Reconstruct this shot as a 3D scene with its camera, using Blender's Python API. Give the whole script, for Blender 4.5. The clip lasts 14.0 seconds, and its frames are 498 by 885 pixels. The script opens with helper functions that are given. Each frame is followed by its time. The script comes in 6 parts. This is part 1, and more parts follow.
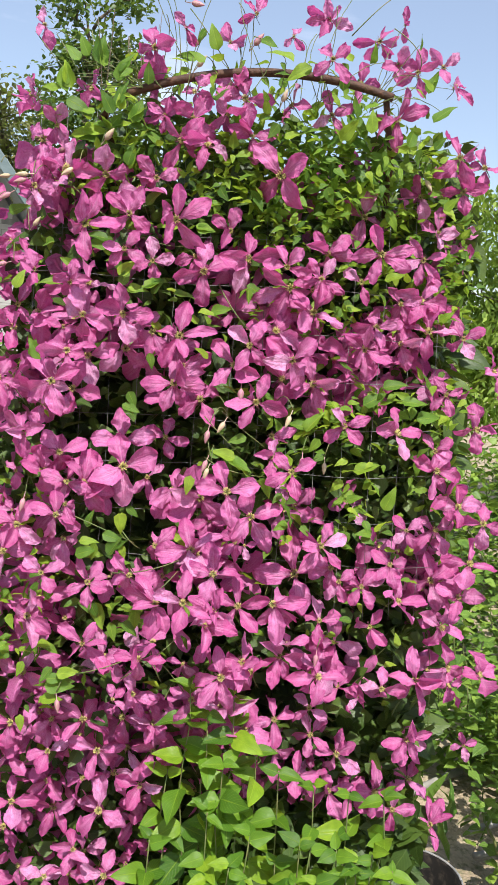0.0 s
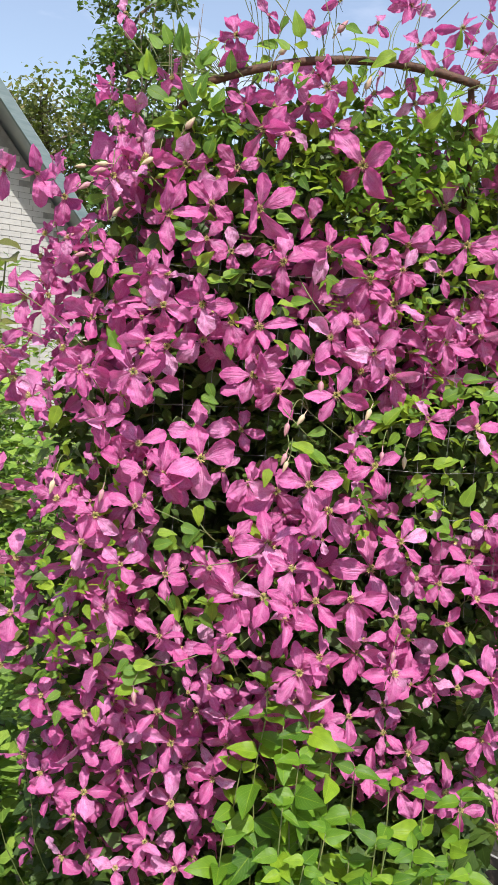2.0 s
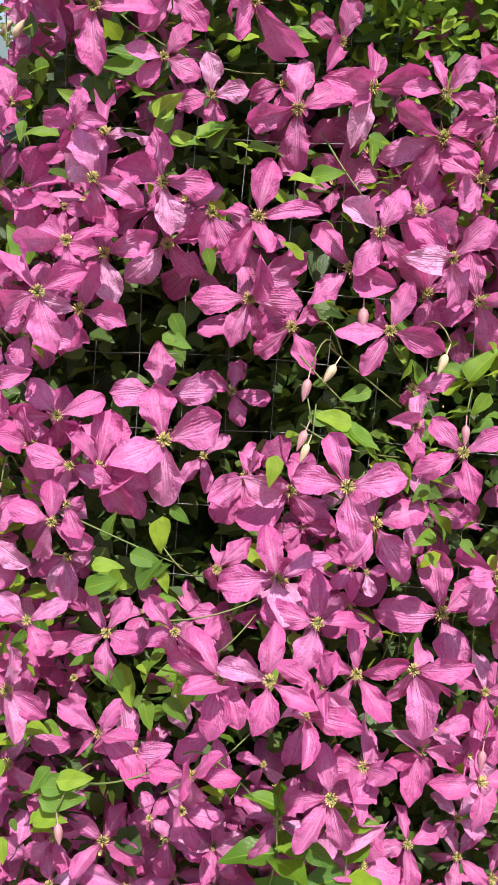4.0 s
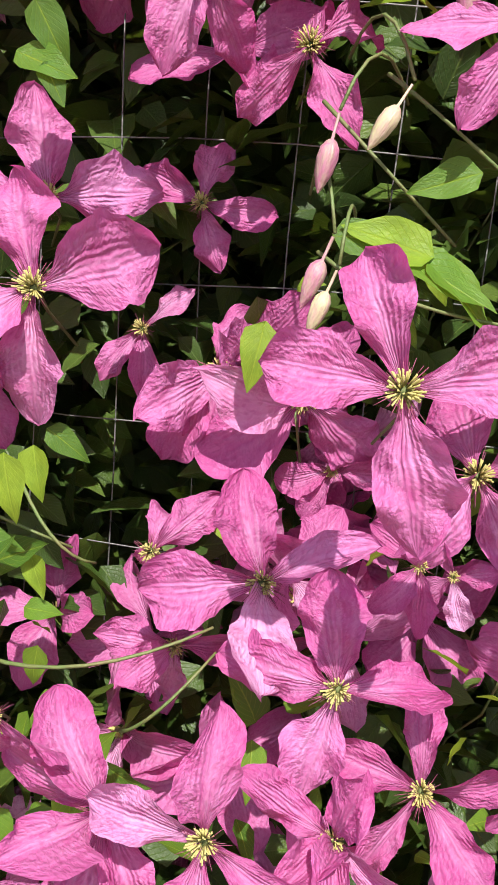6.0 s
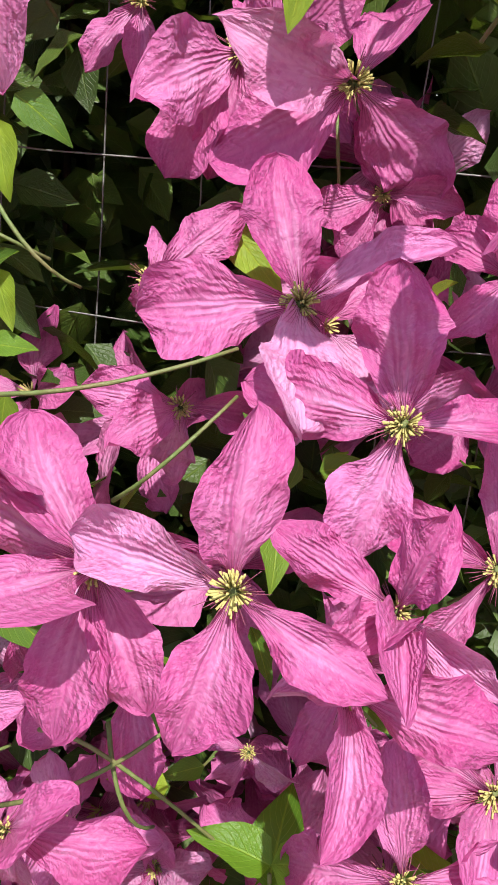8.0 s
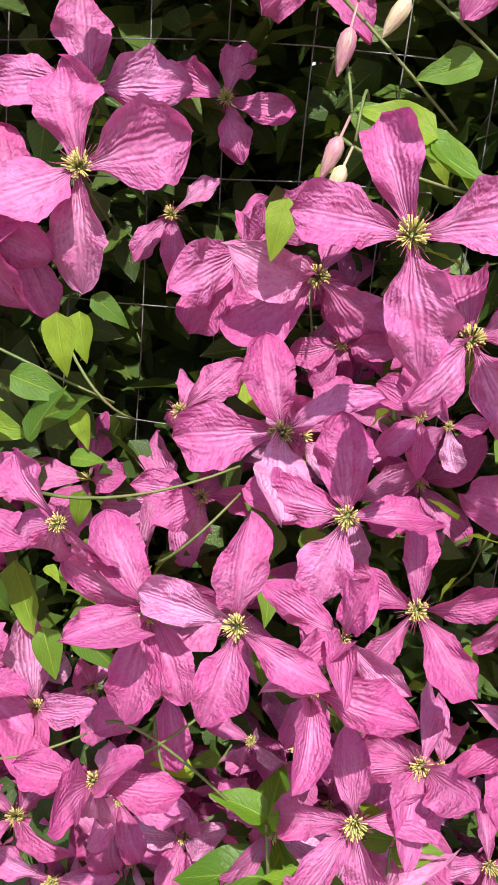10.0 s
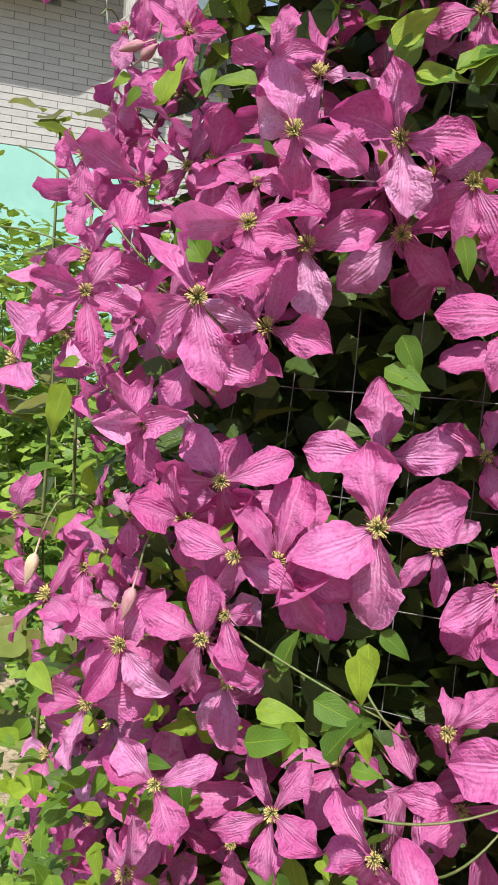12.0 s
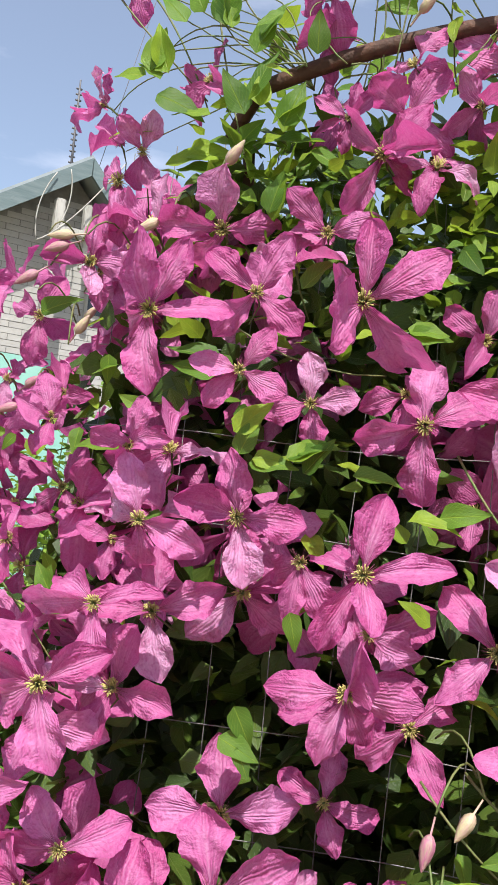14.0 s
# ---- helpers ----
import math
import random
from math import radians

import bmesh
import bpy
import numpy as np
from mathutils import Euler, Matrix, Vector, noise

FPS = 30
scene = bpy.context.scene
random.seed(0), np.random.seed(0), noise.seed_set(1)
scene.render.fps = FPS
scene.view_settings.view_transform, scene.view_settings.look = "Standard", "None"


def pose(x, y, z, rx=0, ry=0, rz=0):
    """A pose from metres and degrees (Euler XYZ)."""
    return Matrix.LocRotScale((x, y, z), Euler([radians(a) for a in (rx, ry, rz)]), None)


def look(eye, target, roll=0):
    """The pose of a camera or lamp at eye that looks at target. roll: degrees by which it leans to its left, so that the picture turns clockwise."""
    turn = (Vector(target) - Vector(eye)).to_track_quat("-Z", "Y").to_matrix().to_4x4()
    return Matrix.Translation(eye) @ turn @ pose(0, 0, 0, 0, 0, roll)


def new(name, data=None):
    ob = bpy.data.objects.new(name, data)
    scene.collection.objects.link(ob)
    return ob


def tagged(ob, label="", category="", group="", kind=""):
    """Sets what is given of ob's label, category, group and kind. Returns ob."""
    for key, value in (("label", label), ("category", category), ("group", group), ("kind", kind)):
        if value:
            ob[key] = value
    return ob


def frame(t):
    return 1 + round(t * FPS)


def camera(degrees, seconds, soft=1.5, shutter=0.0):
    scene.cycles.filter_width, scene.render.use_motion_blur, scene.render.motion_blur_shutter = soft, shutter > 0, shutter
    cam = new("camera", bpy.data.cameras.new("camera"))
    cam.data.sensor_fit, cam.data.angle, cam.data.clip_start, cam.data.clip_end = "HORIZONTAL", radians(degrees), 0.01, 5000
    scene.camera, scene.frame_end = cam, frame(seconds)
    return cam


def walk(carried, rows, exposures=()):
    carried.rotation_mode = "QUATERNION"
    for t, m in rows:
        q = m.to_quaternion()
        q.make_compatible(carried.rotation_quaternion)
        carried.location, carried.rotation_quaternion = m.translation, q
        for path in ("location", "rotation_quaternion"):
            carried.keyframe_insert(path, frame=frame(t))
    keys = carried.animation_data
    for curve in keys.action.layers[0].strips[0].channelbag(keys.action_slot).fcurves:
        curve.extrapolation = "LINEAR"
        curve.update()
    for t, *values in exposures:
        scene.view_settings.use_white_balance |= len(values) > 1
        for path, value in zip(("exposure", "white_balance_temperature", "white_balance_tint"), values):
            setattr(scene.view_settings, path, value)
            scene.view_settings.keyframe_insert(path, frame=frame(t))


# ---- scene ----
cam = camera(33.2, 14.0)
PATH = [
    (0.0, (0.026, 0.058, 1.5), (0.039, 2.0391, 1.2222), 4.11),
    (0.5, (0.048, 0.0604, 1.4985), (0.088, 2.0415, 1.2207), 2.83),
    (1.0, (0.022, 0.0647, 1.4974), (0.063, 2.0443, 1.2172), 2.43),
    (1.5, (-0.018, 0.0682, 1.491), (-0.001, 2.0482, 1.2089), 3.09),
    (2.0, (-0.05, 0.07, 1.4873), (-0.11, 2.0483, 1.1945), 4.4),
    (2.2, (-0.057, 0.0756, 1.4855), (-0.149, 2.051, 1.1869), 4.62),
    (4.3, (-0.047, 0.6963, 1.4162), (-0.128, 2.6514, 1.0015), 3.56),
    (4.5, (-0.009, 0.7555, 1.417), (-0.105, 2.7057, 0.9828), 3.57),
    (5.0, (0.054, 0.8711, 1.3945), (-0.19, 2.8006, 0.9291), 3.73),
    (5.5, (0.037, 0.9376, 1.358), (-0.275, 2.8424, 0.8328), 3.26),
    (6.0, (0.001, 1.0128, 1.3143), (-0.311, 2.8953, 0.7145), 3.34),
    (6.5, (-0.02, 1.0625, 1.2751), (-0.315, 2.9252, 0.6074), 3.68),
    (7.0, (-0.023, 1.0743, 1.2449), (-0.285, 2.9253, 0.5327), 4.08),
    (7.5, (-0.027, 1.0716, 1.2249), (-0.278, 2.9066, 0.4691), 4.44),
    (8.0, (-0.021, 1.0684, 1.2067), (-0.267, 2.8928, 0.4251), 4.93),
    (8.2, (-0.015, 1.0658, 1.2), (-0.265, 2.8846, 0.4069), 4.98),
    (10.3, (0.0, 0.9163, 1.3062), (-0.3, 2.777, 0.6381), 3.62),
    (10.5, (-0.013, 0.8957, 1.3159), (-0.342, 2.7712, 0.7013), 3.88),
    (11.0, (-0.049, 0.8531, 1.3372), (-0.466, 2.736, 0.8092), 5.02),
    (11.5, (-0.073, 0.8362, 1.3581), (-0.628, 2.7001, 0.8925), 5.02),
    (12.0, (-0.087, 0.8667, 1.4007), (-0.697, 2.7383, 1.0484), 4.45),
    (12.5, (-0.095, 0.8905, 1.4408), (-0.718, 2.7759, 1.2022), 4.41),
    (13.0, (-0.083, 0.8866, 1.4727), (-0.691, 2.7857, 1.3242), 4.74),
    (13.5, (-0.059, 0.8647, 1.5068), (-0.589, 2.7925, 1.4876), 5.37),
    (14.0, (-0.04, 0.8391, 1.5298), (-0.506, 2.7818, 1.6235), 5.73),
]
walk(cam, [(t, look(eye, target, roll)) for t, eye, target, roll in PATH], exposures=[(0.0, 0.69), (2.2, 0.69), (5.0, 0.84), (7.5, 0.72), (10.5, 0.78), (12.5, 0.54), (14.0, 0.64)])

# ---- world, sun, exposure ----
SUN_ELEV, SUN_AZ = radians(57), radians(165)      # azimuth clockwise from +y
world = bpy.data.worlds.new("sky")
scene.world = world
world.use_nodes = True
wn, wl = world.node_tree.nodes, world.node_tree.links
sky = wn.new("ShaderNodeTexSky")
sky.sky_type = "NISHITA"
sky.sun_disc = False
sky.sun_elevation, sky.sun_rotation = SUN_ELEV, SUN_AZ
sky.air_density, sky.dust_density = 1.0, 1.6
wcoord = wn.new("ShaderNodeTexCoord")
wmap = wn.new("ShaderNodeMapping")
wmap.inputs["Scale"].default_value = (2.0, 2.0, 7.0)
wnoise = wn.new("ShaderNodeTexNoise")
wnoise.inputs["Scale"].default_value = 1.6
wnoise.inputs["Detail"].default_value = 7.0
wramp = wn.new("ShaderNodeValToRGB")
wramp.color_ramp.elements[0].position, wramp.color_ramp.elements[0].color = 0.56, (0.10, 0.10, 0.10, 1)
wramp.color_ramp.elements[1].position, wramp.color_ramp.elements[1].color = 0.82, (0.65, 0.65, 0.65, 1)
wmix = wn.new("ShaderNodeMixRGB")
wmix.inputs[2].default_value = (8.6, 8.6, 9.6, 1)
wl.new(wcoord.outputs["Generated"], wmap.inputs["Vector"])
wl.new(wmap.outputs["Vector"], wnoise.inputs["Vector"])
wl.new(wnoise.outputs["Fac"], wramp.inputs["Fac"])
wl.new(wramp.outputs["Color"], wmix.inputs[0])
wl.new(sky.outputs["Color"], wmix.inputs[1])
wl.new(wmix.outputs["Color"], wn["Background"].inputs["Color"])
wn["Background"].inputs["Strength"].default_value = 0.117

sun_data = bpy.data.lights.new("sun", "SUN")
sun_data.energy, sun_data.angle, sun_data.color = 5.0, radians(0.53), (1.0, 0.95, 0.88)
sun_dir = Vector((math.sin(SUN_AZ) * math.cos(SUN_ELEV), math.cos(SUN_AZ) * math.cos(SUN_ELEV), math.sin(SUN_ELEV)))
sun = new("sun", sun_data)
sun.matrix_world = look(sun_dir * 30, (0, 0, 0))

# ---- materials ----


class Net:
    """A short way to write a node material."""

    def __init__(self, name):
        self.m = bpy.data.materials.new(name)
        self.m.use_nodes = True
        self.t = self.m.node_tree
        self.b = self.t.nodes["Principled BSDF"]
        self.out = self.t.nodes["Material Output"]

    def put(self, target, value):
        if hasattr(value, "is_output"):
            self.t.links.new(value, target)
        elif value is not None:
            target.default_value = value

    def node(self, kind, out=0, props=None, **ins):
        n = self.t.nodes.new(kind)
        for k, v in (props or {}).items():
            setattr(n, k, v)
        for k, v in ins.items():
            key = int(k[1:]) if k[0] == "i" and k[1:].isdigit() else k.replace("_", " ")
            self.put(n.inputs[key], v)
        return n.outputs[out]

    def math(self, op, a, b=None, clamp=False):
        return self.node("ShaderNodeMath", props={"operation": op, "use_clamp": clamp}, i0=a, i1=b)

    def mix(self, f, a, b, blend="MIX"):
        return self.node("ShaderNodeMixRGB", props={"blend_type": blend}, i0=f, i1=a, i2=b)

    def noise(self, vec, scale, detail=4.0, rough=0.55, dist=0.0):
        return self.node("ShaderNodeTexNoise", Vector=vec, Scale=scale, Detail=detail, Roughness=rough, Distortion=dist)

    def ramp(self, f, *stops):
        n = self.t.nodes.new("ShaderNodeValToRGB")
        e = n.color_ramp.elements
        while len(e) < len(stops):
            e.new(0.5)
        for el, (p, c) in zip(e, stops):
            el.position, el.color = p, (*c, 1) if len(c) == 3 else c
        self.put(n.inputs[0], f)
        return n.outputs[0]

    def coords(self, which="Object"):
        return self.node("ShaderNodeTexCoord", out=which)

    def random(self):
        return self.node("ShaderNodeObjectInfo", out="Random")

    def island(self):
        return self.node("ShaderNodeNewGeometry", out="Random Per Island")

    def bump(self, height, strength=0.4, distance=0.01):
        self.put(self.b.inputs["Normal"], self.node("ShaderNodeBump", Strength=strength, Distance=distance, Height=height))

    def set(self, **ins):
        for k, v in ins.items():
            self.put(self.b.inputs[k.replace("_", " ")], v)
        return self

    def translucent(self, color, share):
        """Lets light through from behind, as petals and leaves do."""
        tr = self.node("ShaderNodeBsdfTranslucent", Color=color)
        mixed = self.node("ShaderNodeMixShader", i0=share, i1=self.b.outputs[0], i2=tr)
        self.t.links.new(mixed, self.out.inputs["Surface"])
        return self


def sepal_material(name, by_island=False):
    n = Net(name)
    uv = n.node("ShaderNodeUVMap")
    u = n.node("ShaderNodeSeparateXYZ", out=0, Vector=uv)
    v = n.node("ShaderNodeSeparateXYZ", out=1, Vector=uv)
    rnd = n.island() if by_island else n.random()
    off = n.math("MULTIPLY", rnd, 37.0)
    side = n.math("ABSOLUTE", n.math("SUBTRACT", n.math("MULTIPLY", u, 2.0), 1.0))
    # the blade's own coordinates: half as wide as long, its veins slanting outwards
    aslant = n.math("SUBTRACT", v, n.math("MULTIPLY", side, 0.12))
    blade = n.node("ShaderNodeCombineXYZ", X=n.math("MULTIPLY", u, 0.5), Y=aslant, Z=off)
    flat = n.node("ShaderNodeCombineXYZ", X=n.math("MULTIPLY", u, 0.5), Y=v, Z=off)
    # base colour: magenta pink, a paler bar along the middle that fades outwards
    tone = n.ramp(rnd, (0.0, (0.416, 0.079, 0.247)), (0.2, (0.490, 0.134, 0.335)), (0.45, (0.361, 0.054, 0.201)), (0.65, (0.463, 0.107, 0.299)), (0.84, (0.527, 0.177, 0.397)), (0.94, (0.611, 0.342, 0.546)), (1.0, (0.370, 0.060, 0.211)))
    pale = n.mix(0.7, tone, (0.82, 0.50, 0.74, 1))
    middle = n.ramp(side, (0.0, (1, 1, 1)), (0.22, (0.75, 0.75, 0.75)), (0.8, (0.25, 0.25, 0.25)))
    ends = n.ramp(v, (0.0, (1, 1, 1)), (0.45, (0.75, 0.75, 0.75)), (0.95, (0.10, 0.10, 0.10)))
    streak = n.noise(n.node("ShaderNodeMapping", Vector=flat, Scale=(24.0, 0.8, 1.0)), 1.0, 1.0, 0.5, 0.1)
    streaks = n.ramp(streak, (0.36, (0.25, 0.25, 0.25)), (0.64, (0.80, 0.80, 0.80)))
    col = n.mix(n.mix(1.0, n.mix(1.0, middle, ends, "MULTIPLY"), streaks, "MULTIPLY"), tone, pale)
    blotch = n.noise(flat, 4.0, 4.0)
    col = n.mix(n.ramp(blotch, (0.40, (0, 0, 0)), (0.70, (0.38, 0.38, 0.38))), col, (0.50, 0.040, 0.225, 1))
    # quilted relief: rounded swellings between darker veins, finer grain over them
    quilt = n.noise(n.node("ShaderNodeMapping", Vector=blade, Scale=(24.0, 20.0, 1.0)), 1.0, 0.6, 0.5, 0.3)
    fine = n.noise(n.node("ShaderNodeMapping", Vector=blade, Scale=(46.0, 46.0, 1.0)), 1.0, 1.0, 0.5, 0.3)
    col = n.mix(n.ramp(quilt, (0.30, (0.36, 0.36, 0.36)), (0.48, (0, 0, 0))), col, (0.34, 0.028, 0.165, 1))
    # raised grain tinted paler: the petal's sheen put into the colour
    col = n.mix(n.ramp(fine, (0.50, (0, 0, 0)), (0.72, (0.15, 0.15, 0.15))), col, (0.78, 0.34, 0.60, 1))
    # ridges that run from the claw to the tip, uneven in height and a little crooked
    wander = n.noise(n.node("ShaderNodeMapping", Vector=flat, Scale=(5.0, 4.0, 1.0)), 1.0, 2.0, 0.5, 0.2)
    crooked = n.math("ADD", u, n.math("MULTIPLY", n.math("SUBTRACT", wander, 0.5), 0.16))
    uneven = n.noise(n.node("ShaderNodeMapping", Vector=flat, Scale=(14.0, 2.5, 1.0)), 1.0, 1.0, 0.5, 0.2)
    nerves = n.math("MULTIPLY", n.math("SINE", n.math("MULTIPLY", crooked, 74.0)), n.ramp(uneven, (0.34, (0.15, 0.15, 0.15)), (0.60, (1, 1, 1))))
    centre = n.math("MULTIPLY", n.ramp(side, (0.0, (1, 1, 1)), (0.9, (0.25, 0.25, 0.25))), n.ramp(v, (0.0, (1, 1, 1)), (0.6, (0.75, 0.75, 0.75)), (0.95, (0.15, 0.15, 0.15))))
    rim = n.ramp(side, (0.10, (0.30, 0.30, 0.30)), (0.45, (1, 1, 1)))
    h = n.math("MULTIPLY", n.math("ADD", n.math("MULTIPLY", quilt, 1.5), n.math("MULTIPLY", fine, 0.8)), rim)
    h = n.math("ADD", h, n.math("MULTIPLY", n.math("MULTIPLY", nerves, centre), 0.42))
    col = n.mix(n.math("MULTIPLY", n.math("MULTIPLY", n.math("SUBTRACT", 0.0, nerves, True), centre), 0.34), col, (0.36, 0.030, 0.18, 1))
    heart = n.math("MULTIPLY", n.ramp(n.math("SINE", n.math("MULTIPLY", u, 75.0)), (0.55, (0, 0, 0)), (0.85, (1, 1, 1))), n.ramp(v, (0.10, (0.9, 0.9, 0.9)), (0.30, (0, 0, 0))))
    col = n.mix(heart, col, (0.16, 0.014, 0.075, 1))
    n.bump(h, 0.55, 0.0024)
    n.set(Base_Color=col, Roughness=0.52, Specular_IOR_Level=0.28)
    n.translucent(n.mix(0.5, col, (0.90, 0.09, 0.44, 1)), 0.33)
    return n.m


def leaf_material(name, dark, mid, light, by_island=False, gloss=0.42, thru=0.3):
    n = Net(name)
    uv = n.node("ShaderNodeUVMap")
    u = n.node("ShaderNodeSeparateXYZ", out=0, Vector=uv)
    v = n.node("ShaderNodeSeparateXYZ", out=1, Vector=uv)
    rnd = n.island() if by_island else n.random()
    off = n.math("MULTIPLY", rnd, 53.0)
    shifted = n.node("ShaderNodeVectorMath", props={"operation": "ADD"}, i0=uv, i1=n.node("ShaderNodeCombineXYZ", X=off, Y=off, Z=0.0))
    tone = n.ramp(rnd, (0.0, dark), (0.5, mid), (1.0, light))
    dev = n.math("ABSOLUTE", n.math("SUBTRACT", u, 0.5))
    rib = n.ramp(dev, (0.0, (1, 1, 1)), (0.035, (0, 0, 0)))
    slant = n.math("ADD", n.math("MULTIPLY", v, 9.0), n.math("MULTIPLY", dev, -7.0))
    vein = n.ramp(n.math("ABSOLUTE", n.math("SUBTRACT", n.math("FRACT", slant), 0.5)), (0.0, (1, 1, 1)), (0.09, (0, 0, 0)))
    veins = n.mix(1.0, rib, n.mix(0.5, (0, 0, 0, 1), vein), "ADD")
    patch = n.noise(shifted, 3.5, 5.0)
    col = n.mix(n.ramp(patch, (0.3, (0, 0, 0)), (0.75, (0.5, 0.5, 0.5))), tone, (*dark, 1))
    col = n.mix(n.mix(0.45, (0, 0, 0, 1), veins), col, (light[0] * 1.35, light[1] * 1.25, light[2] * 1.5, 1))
    n.bump(n.math("ADD", n.math("MULTIPLY", veins, -0.7), n.math("MULTIPLY", n.noise(shifted, 14.0, 3.0), 0.7)), 0.45, 0.002)
    n.set(Base_Color=col, Roughness=gloss, Specular_IOR_Level=0.3)
    n.translucent(n.mix(0.5, col, (0.35, 0.5, 0.04, 1)), thru)
    return n.m


def plain_material(name, c1, c2, scale=20.0, rough=0.6, metal=0.0, bump=0.3, dist=0.004, stretch=(1, 1, 1), c3=None, fine=4.0):
    n = Net(name)
    vec = n.node("ShaderNodeMapping", Vector=n.coords(), Scale=stretch)
    big, small = n.noise(vec, scale, 5.0), n.noise(vec, scale * fine, 4.0)
    col = n.mix(n.ramp(big, (0.32, (0, 0, 0)), (0.68, (1, 1, 1))), (*c1, 1), (*c2, 1))
    if c3:
        col = n.mix(n.ramp(small, (0.5, (0, 0, 0)), (0.72, (0.8, 0.8, 0.8))), col, (*c3, 1))
    col = n.mix(n.math("MULTIPLY", n.random(), 0.25), col, (c1[0] * 0.7, c1[1] * 0.7, c1[2] * 0.7, 1))
    n.bump(n.math("ADD", big, small), bump, dist)
    n.set(Base_Color=col, Roughness=n.math("MULTIPLY_ADD", small, 0.25), Metallic=metal)
    n.b.inputs["Roughness"].links[0].from_node.inputs[2].default_value = rough - 0.12
    return n.m


M_SEPAL = sepal_material("sepal_magenta")
M_SEPAL_MANY = sepal_material("sepal_magenta_many", True)
M_LEAF = leaf_material("clematis_leaf", (0.055, 0.135, 0.02), (0.14, 0.27, 0.03), (0.32, 0.45, 0.04), gloss=0.45, thru=0.45)
# inner leaves: older, deeper green, darkened further to stand for the interior shade
M_LEAF_SHADED = leaf_material("clematis_leaf_shaded", (0.022, 0.045, 0.010), (0.042, 0.08, 0.014), (0.085, 0.135, 0.02), True, thru=0.12)
M_SHRUB = leaf_material("shrub_leaf", (0.045, 0.12, 0.012), (0.11, 0.23, 0.02), (0.24, 0.37, 0.025), gloss=0.38, thru=0.4)
M_BED = leaf_material("bed_leaf", (0.05, 0.11, 0.018), (0.13, 0.23, 0.035), (0.28, 0.40, 0.06), True)
M_LEAF_OUTER = leaf_material("clematis_leaf_outer", (0.055, 0.135, 0.02), (0.16, 0.29, 0.03), (0.34, 0.46, 0.04), True, gloss=0.45, thru=0.45)
M_PEAR = leaf_material("pear_leaf", (0.035, 0.075, 0.022), (0.06, 0.115, 0.03), (0.10, 0.16, 0.045), True)
M_OLIVE = leaf_material("olive_leaf", (0.075, 0.10, 0.03), (0.14, 0.155, 0.05), (0.23, 0.19, 0.085), True)
M_PEACH = leaf_material("peach_leaf", (0.11, 0.19, 0.03), (0.21, 0.31, 0.05), (0.32, 0.42, 0.08), True, gloss=0.55, thru=0.4)
M_STEM = plain_material("vine_stem", (0.09, 0.15, 0.035), (0.15, 0.13, 0.05), 60, 0.6)
M_BARK = plain_material("bark", (0.09, 0.065, 0.045), (0.17, 0.13, 0.09), 9, 0.85, bump=0.8, dist=0.02, stretch=(1, 1, 0.25))
M_RUST = plain_material("rusty_iron", (0.045, 0.024, 0.017), (0.10, 0.045, 0.026), 35, 0.72, 0.25, 0.6, 0.003, c3=(0.15, 0.07, 0.04))
M_WIRE = plain_material("galvanised_wire", (0.13, 0.13, 0.128), (0.24, 0.24, 0.235), 80, 0.55, 0.5)
M_POLLEN = plain_material("anther_yellow", (0.52, 0.45, 0.17), (0.36, 0.32, 0.10), 300, 0.8)
M_FILAMENT = plain_material("filament_maroon", (0.20, 0.03, 0.09), (0.34, 0.10, 0.15), 300, 0.6)
M_BUD = plain_material("bud_pink_green", (0.38, 0.13, 0.21), (0.34, 0.26, 0.19), 9, 0.5, stretch=(1, 0.12, 1), c3=(0.38, 0.10, 0.22), fine=2.5)
M_BUD_GREEN = plain_material("bud_cream_green", (0.44, 0.39, 0.22), (0.42, 0.25, 0.24), 9, 0.5, stretch=(1, 0.12, 1), c3=(0.42, 0.44, 0.22), fine=2.5)

# ---- mesh helpers ----


def mesh_of(name, verts, faces, uvs=None, mats=(), slots=None, smooth=True):
    me = bpy.data.meshes.new(name)
    me.from_pydata([tuple(v) for v in verts], [], [tuple(f) for f in faces])
    for m in mats:
        me.materials.append(m)
    if uvs is not None:
        layer = me.uv_layers.new(name="UVMap")
        idx = np.empty(len(me.loops), dtype=np.int32)
        me.loops.foreach_get("vertex_index", idx)
        layer.data.foreach_set("uv", np.asarray(uvs, dtype=np.float32)[idx].ravel())
    if slots is not None:
        me.polygons.foreach_set("material_index", np.asarray(slots, dtype=np.int32))
    me.polygons.foreach_set("use_smooth", np.full(len(me.polygons), smooth))
    me.update()
    return me


def child(name, me, parent, m=None, label=""):
    ob = new(name, me)
    ob.parent = parent
    if m is not None:
        ob.matrix_basis = m
    return tagged(ob, label) if label else ob


def part(name, bm, material, parent, label="", smooth=False):
    me = bpy.data.meshes.new(name)
    bm.to_mesh(me)
    bm.free()
    me.materials.append(material)
    me.polygons.foreach_set("use_smooth", np.full(len(me.polygons), smooth))
    return child(name, me, parent, None, label)


def thing(name, label, category, at=(0, 0, 0), group="", kind=""):
    ob = new(name)
    ob.empty_display_size = 0.05
    ob.location = at
    return tagged(ob, label, category, group, kind)


def box_bm(bm, size, at=(0, 0, 0), bevel=0.0, rot=None):
    m = Matrix.Translation(at) @ (rot or Matrix.Identity(4)) @ Matrix.Diagonal((*size, 1))
    got = bmesh.ops.create_cube(bm, size=1, matrix=m)
    if bevel:
        edges = {e for v in got["verts"] for e in v.link_edges}
        bmesh.ops.bevel(bm, geom=list(edges), offset=bevel, segments=2, affect="EDGES")
    return bm


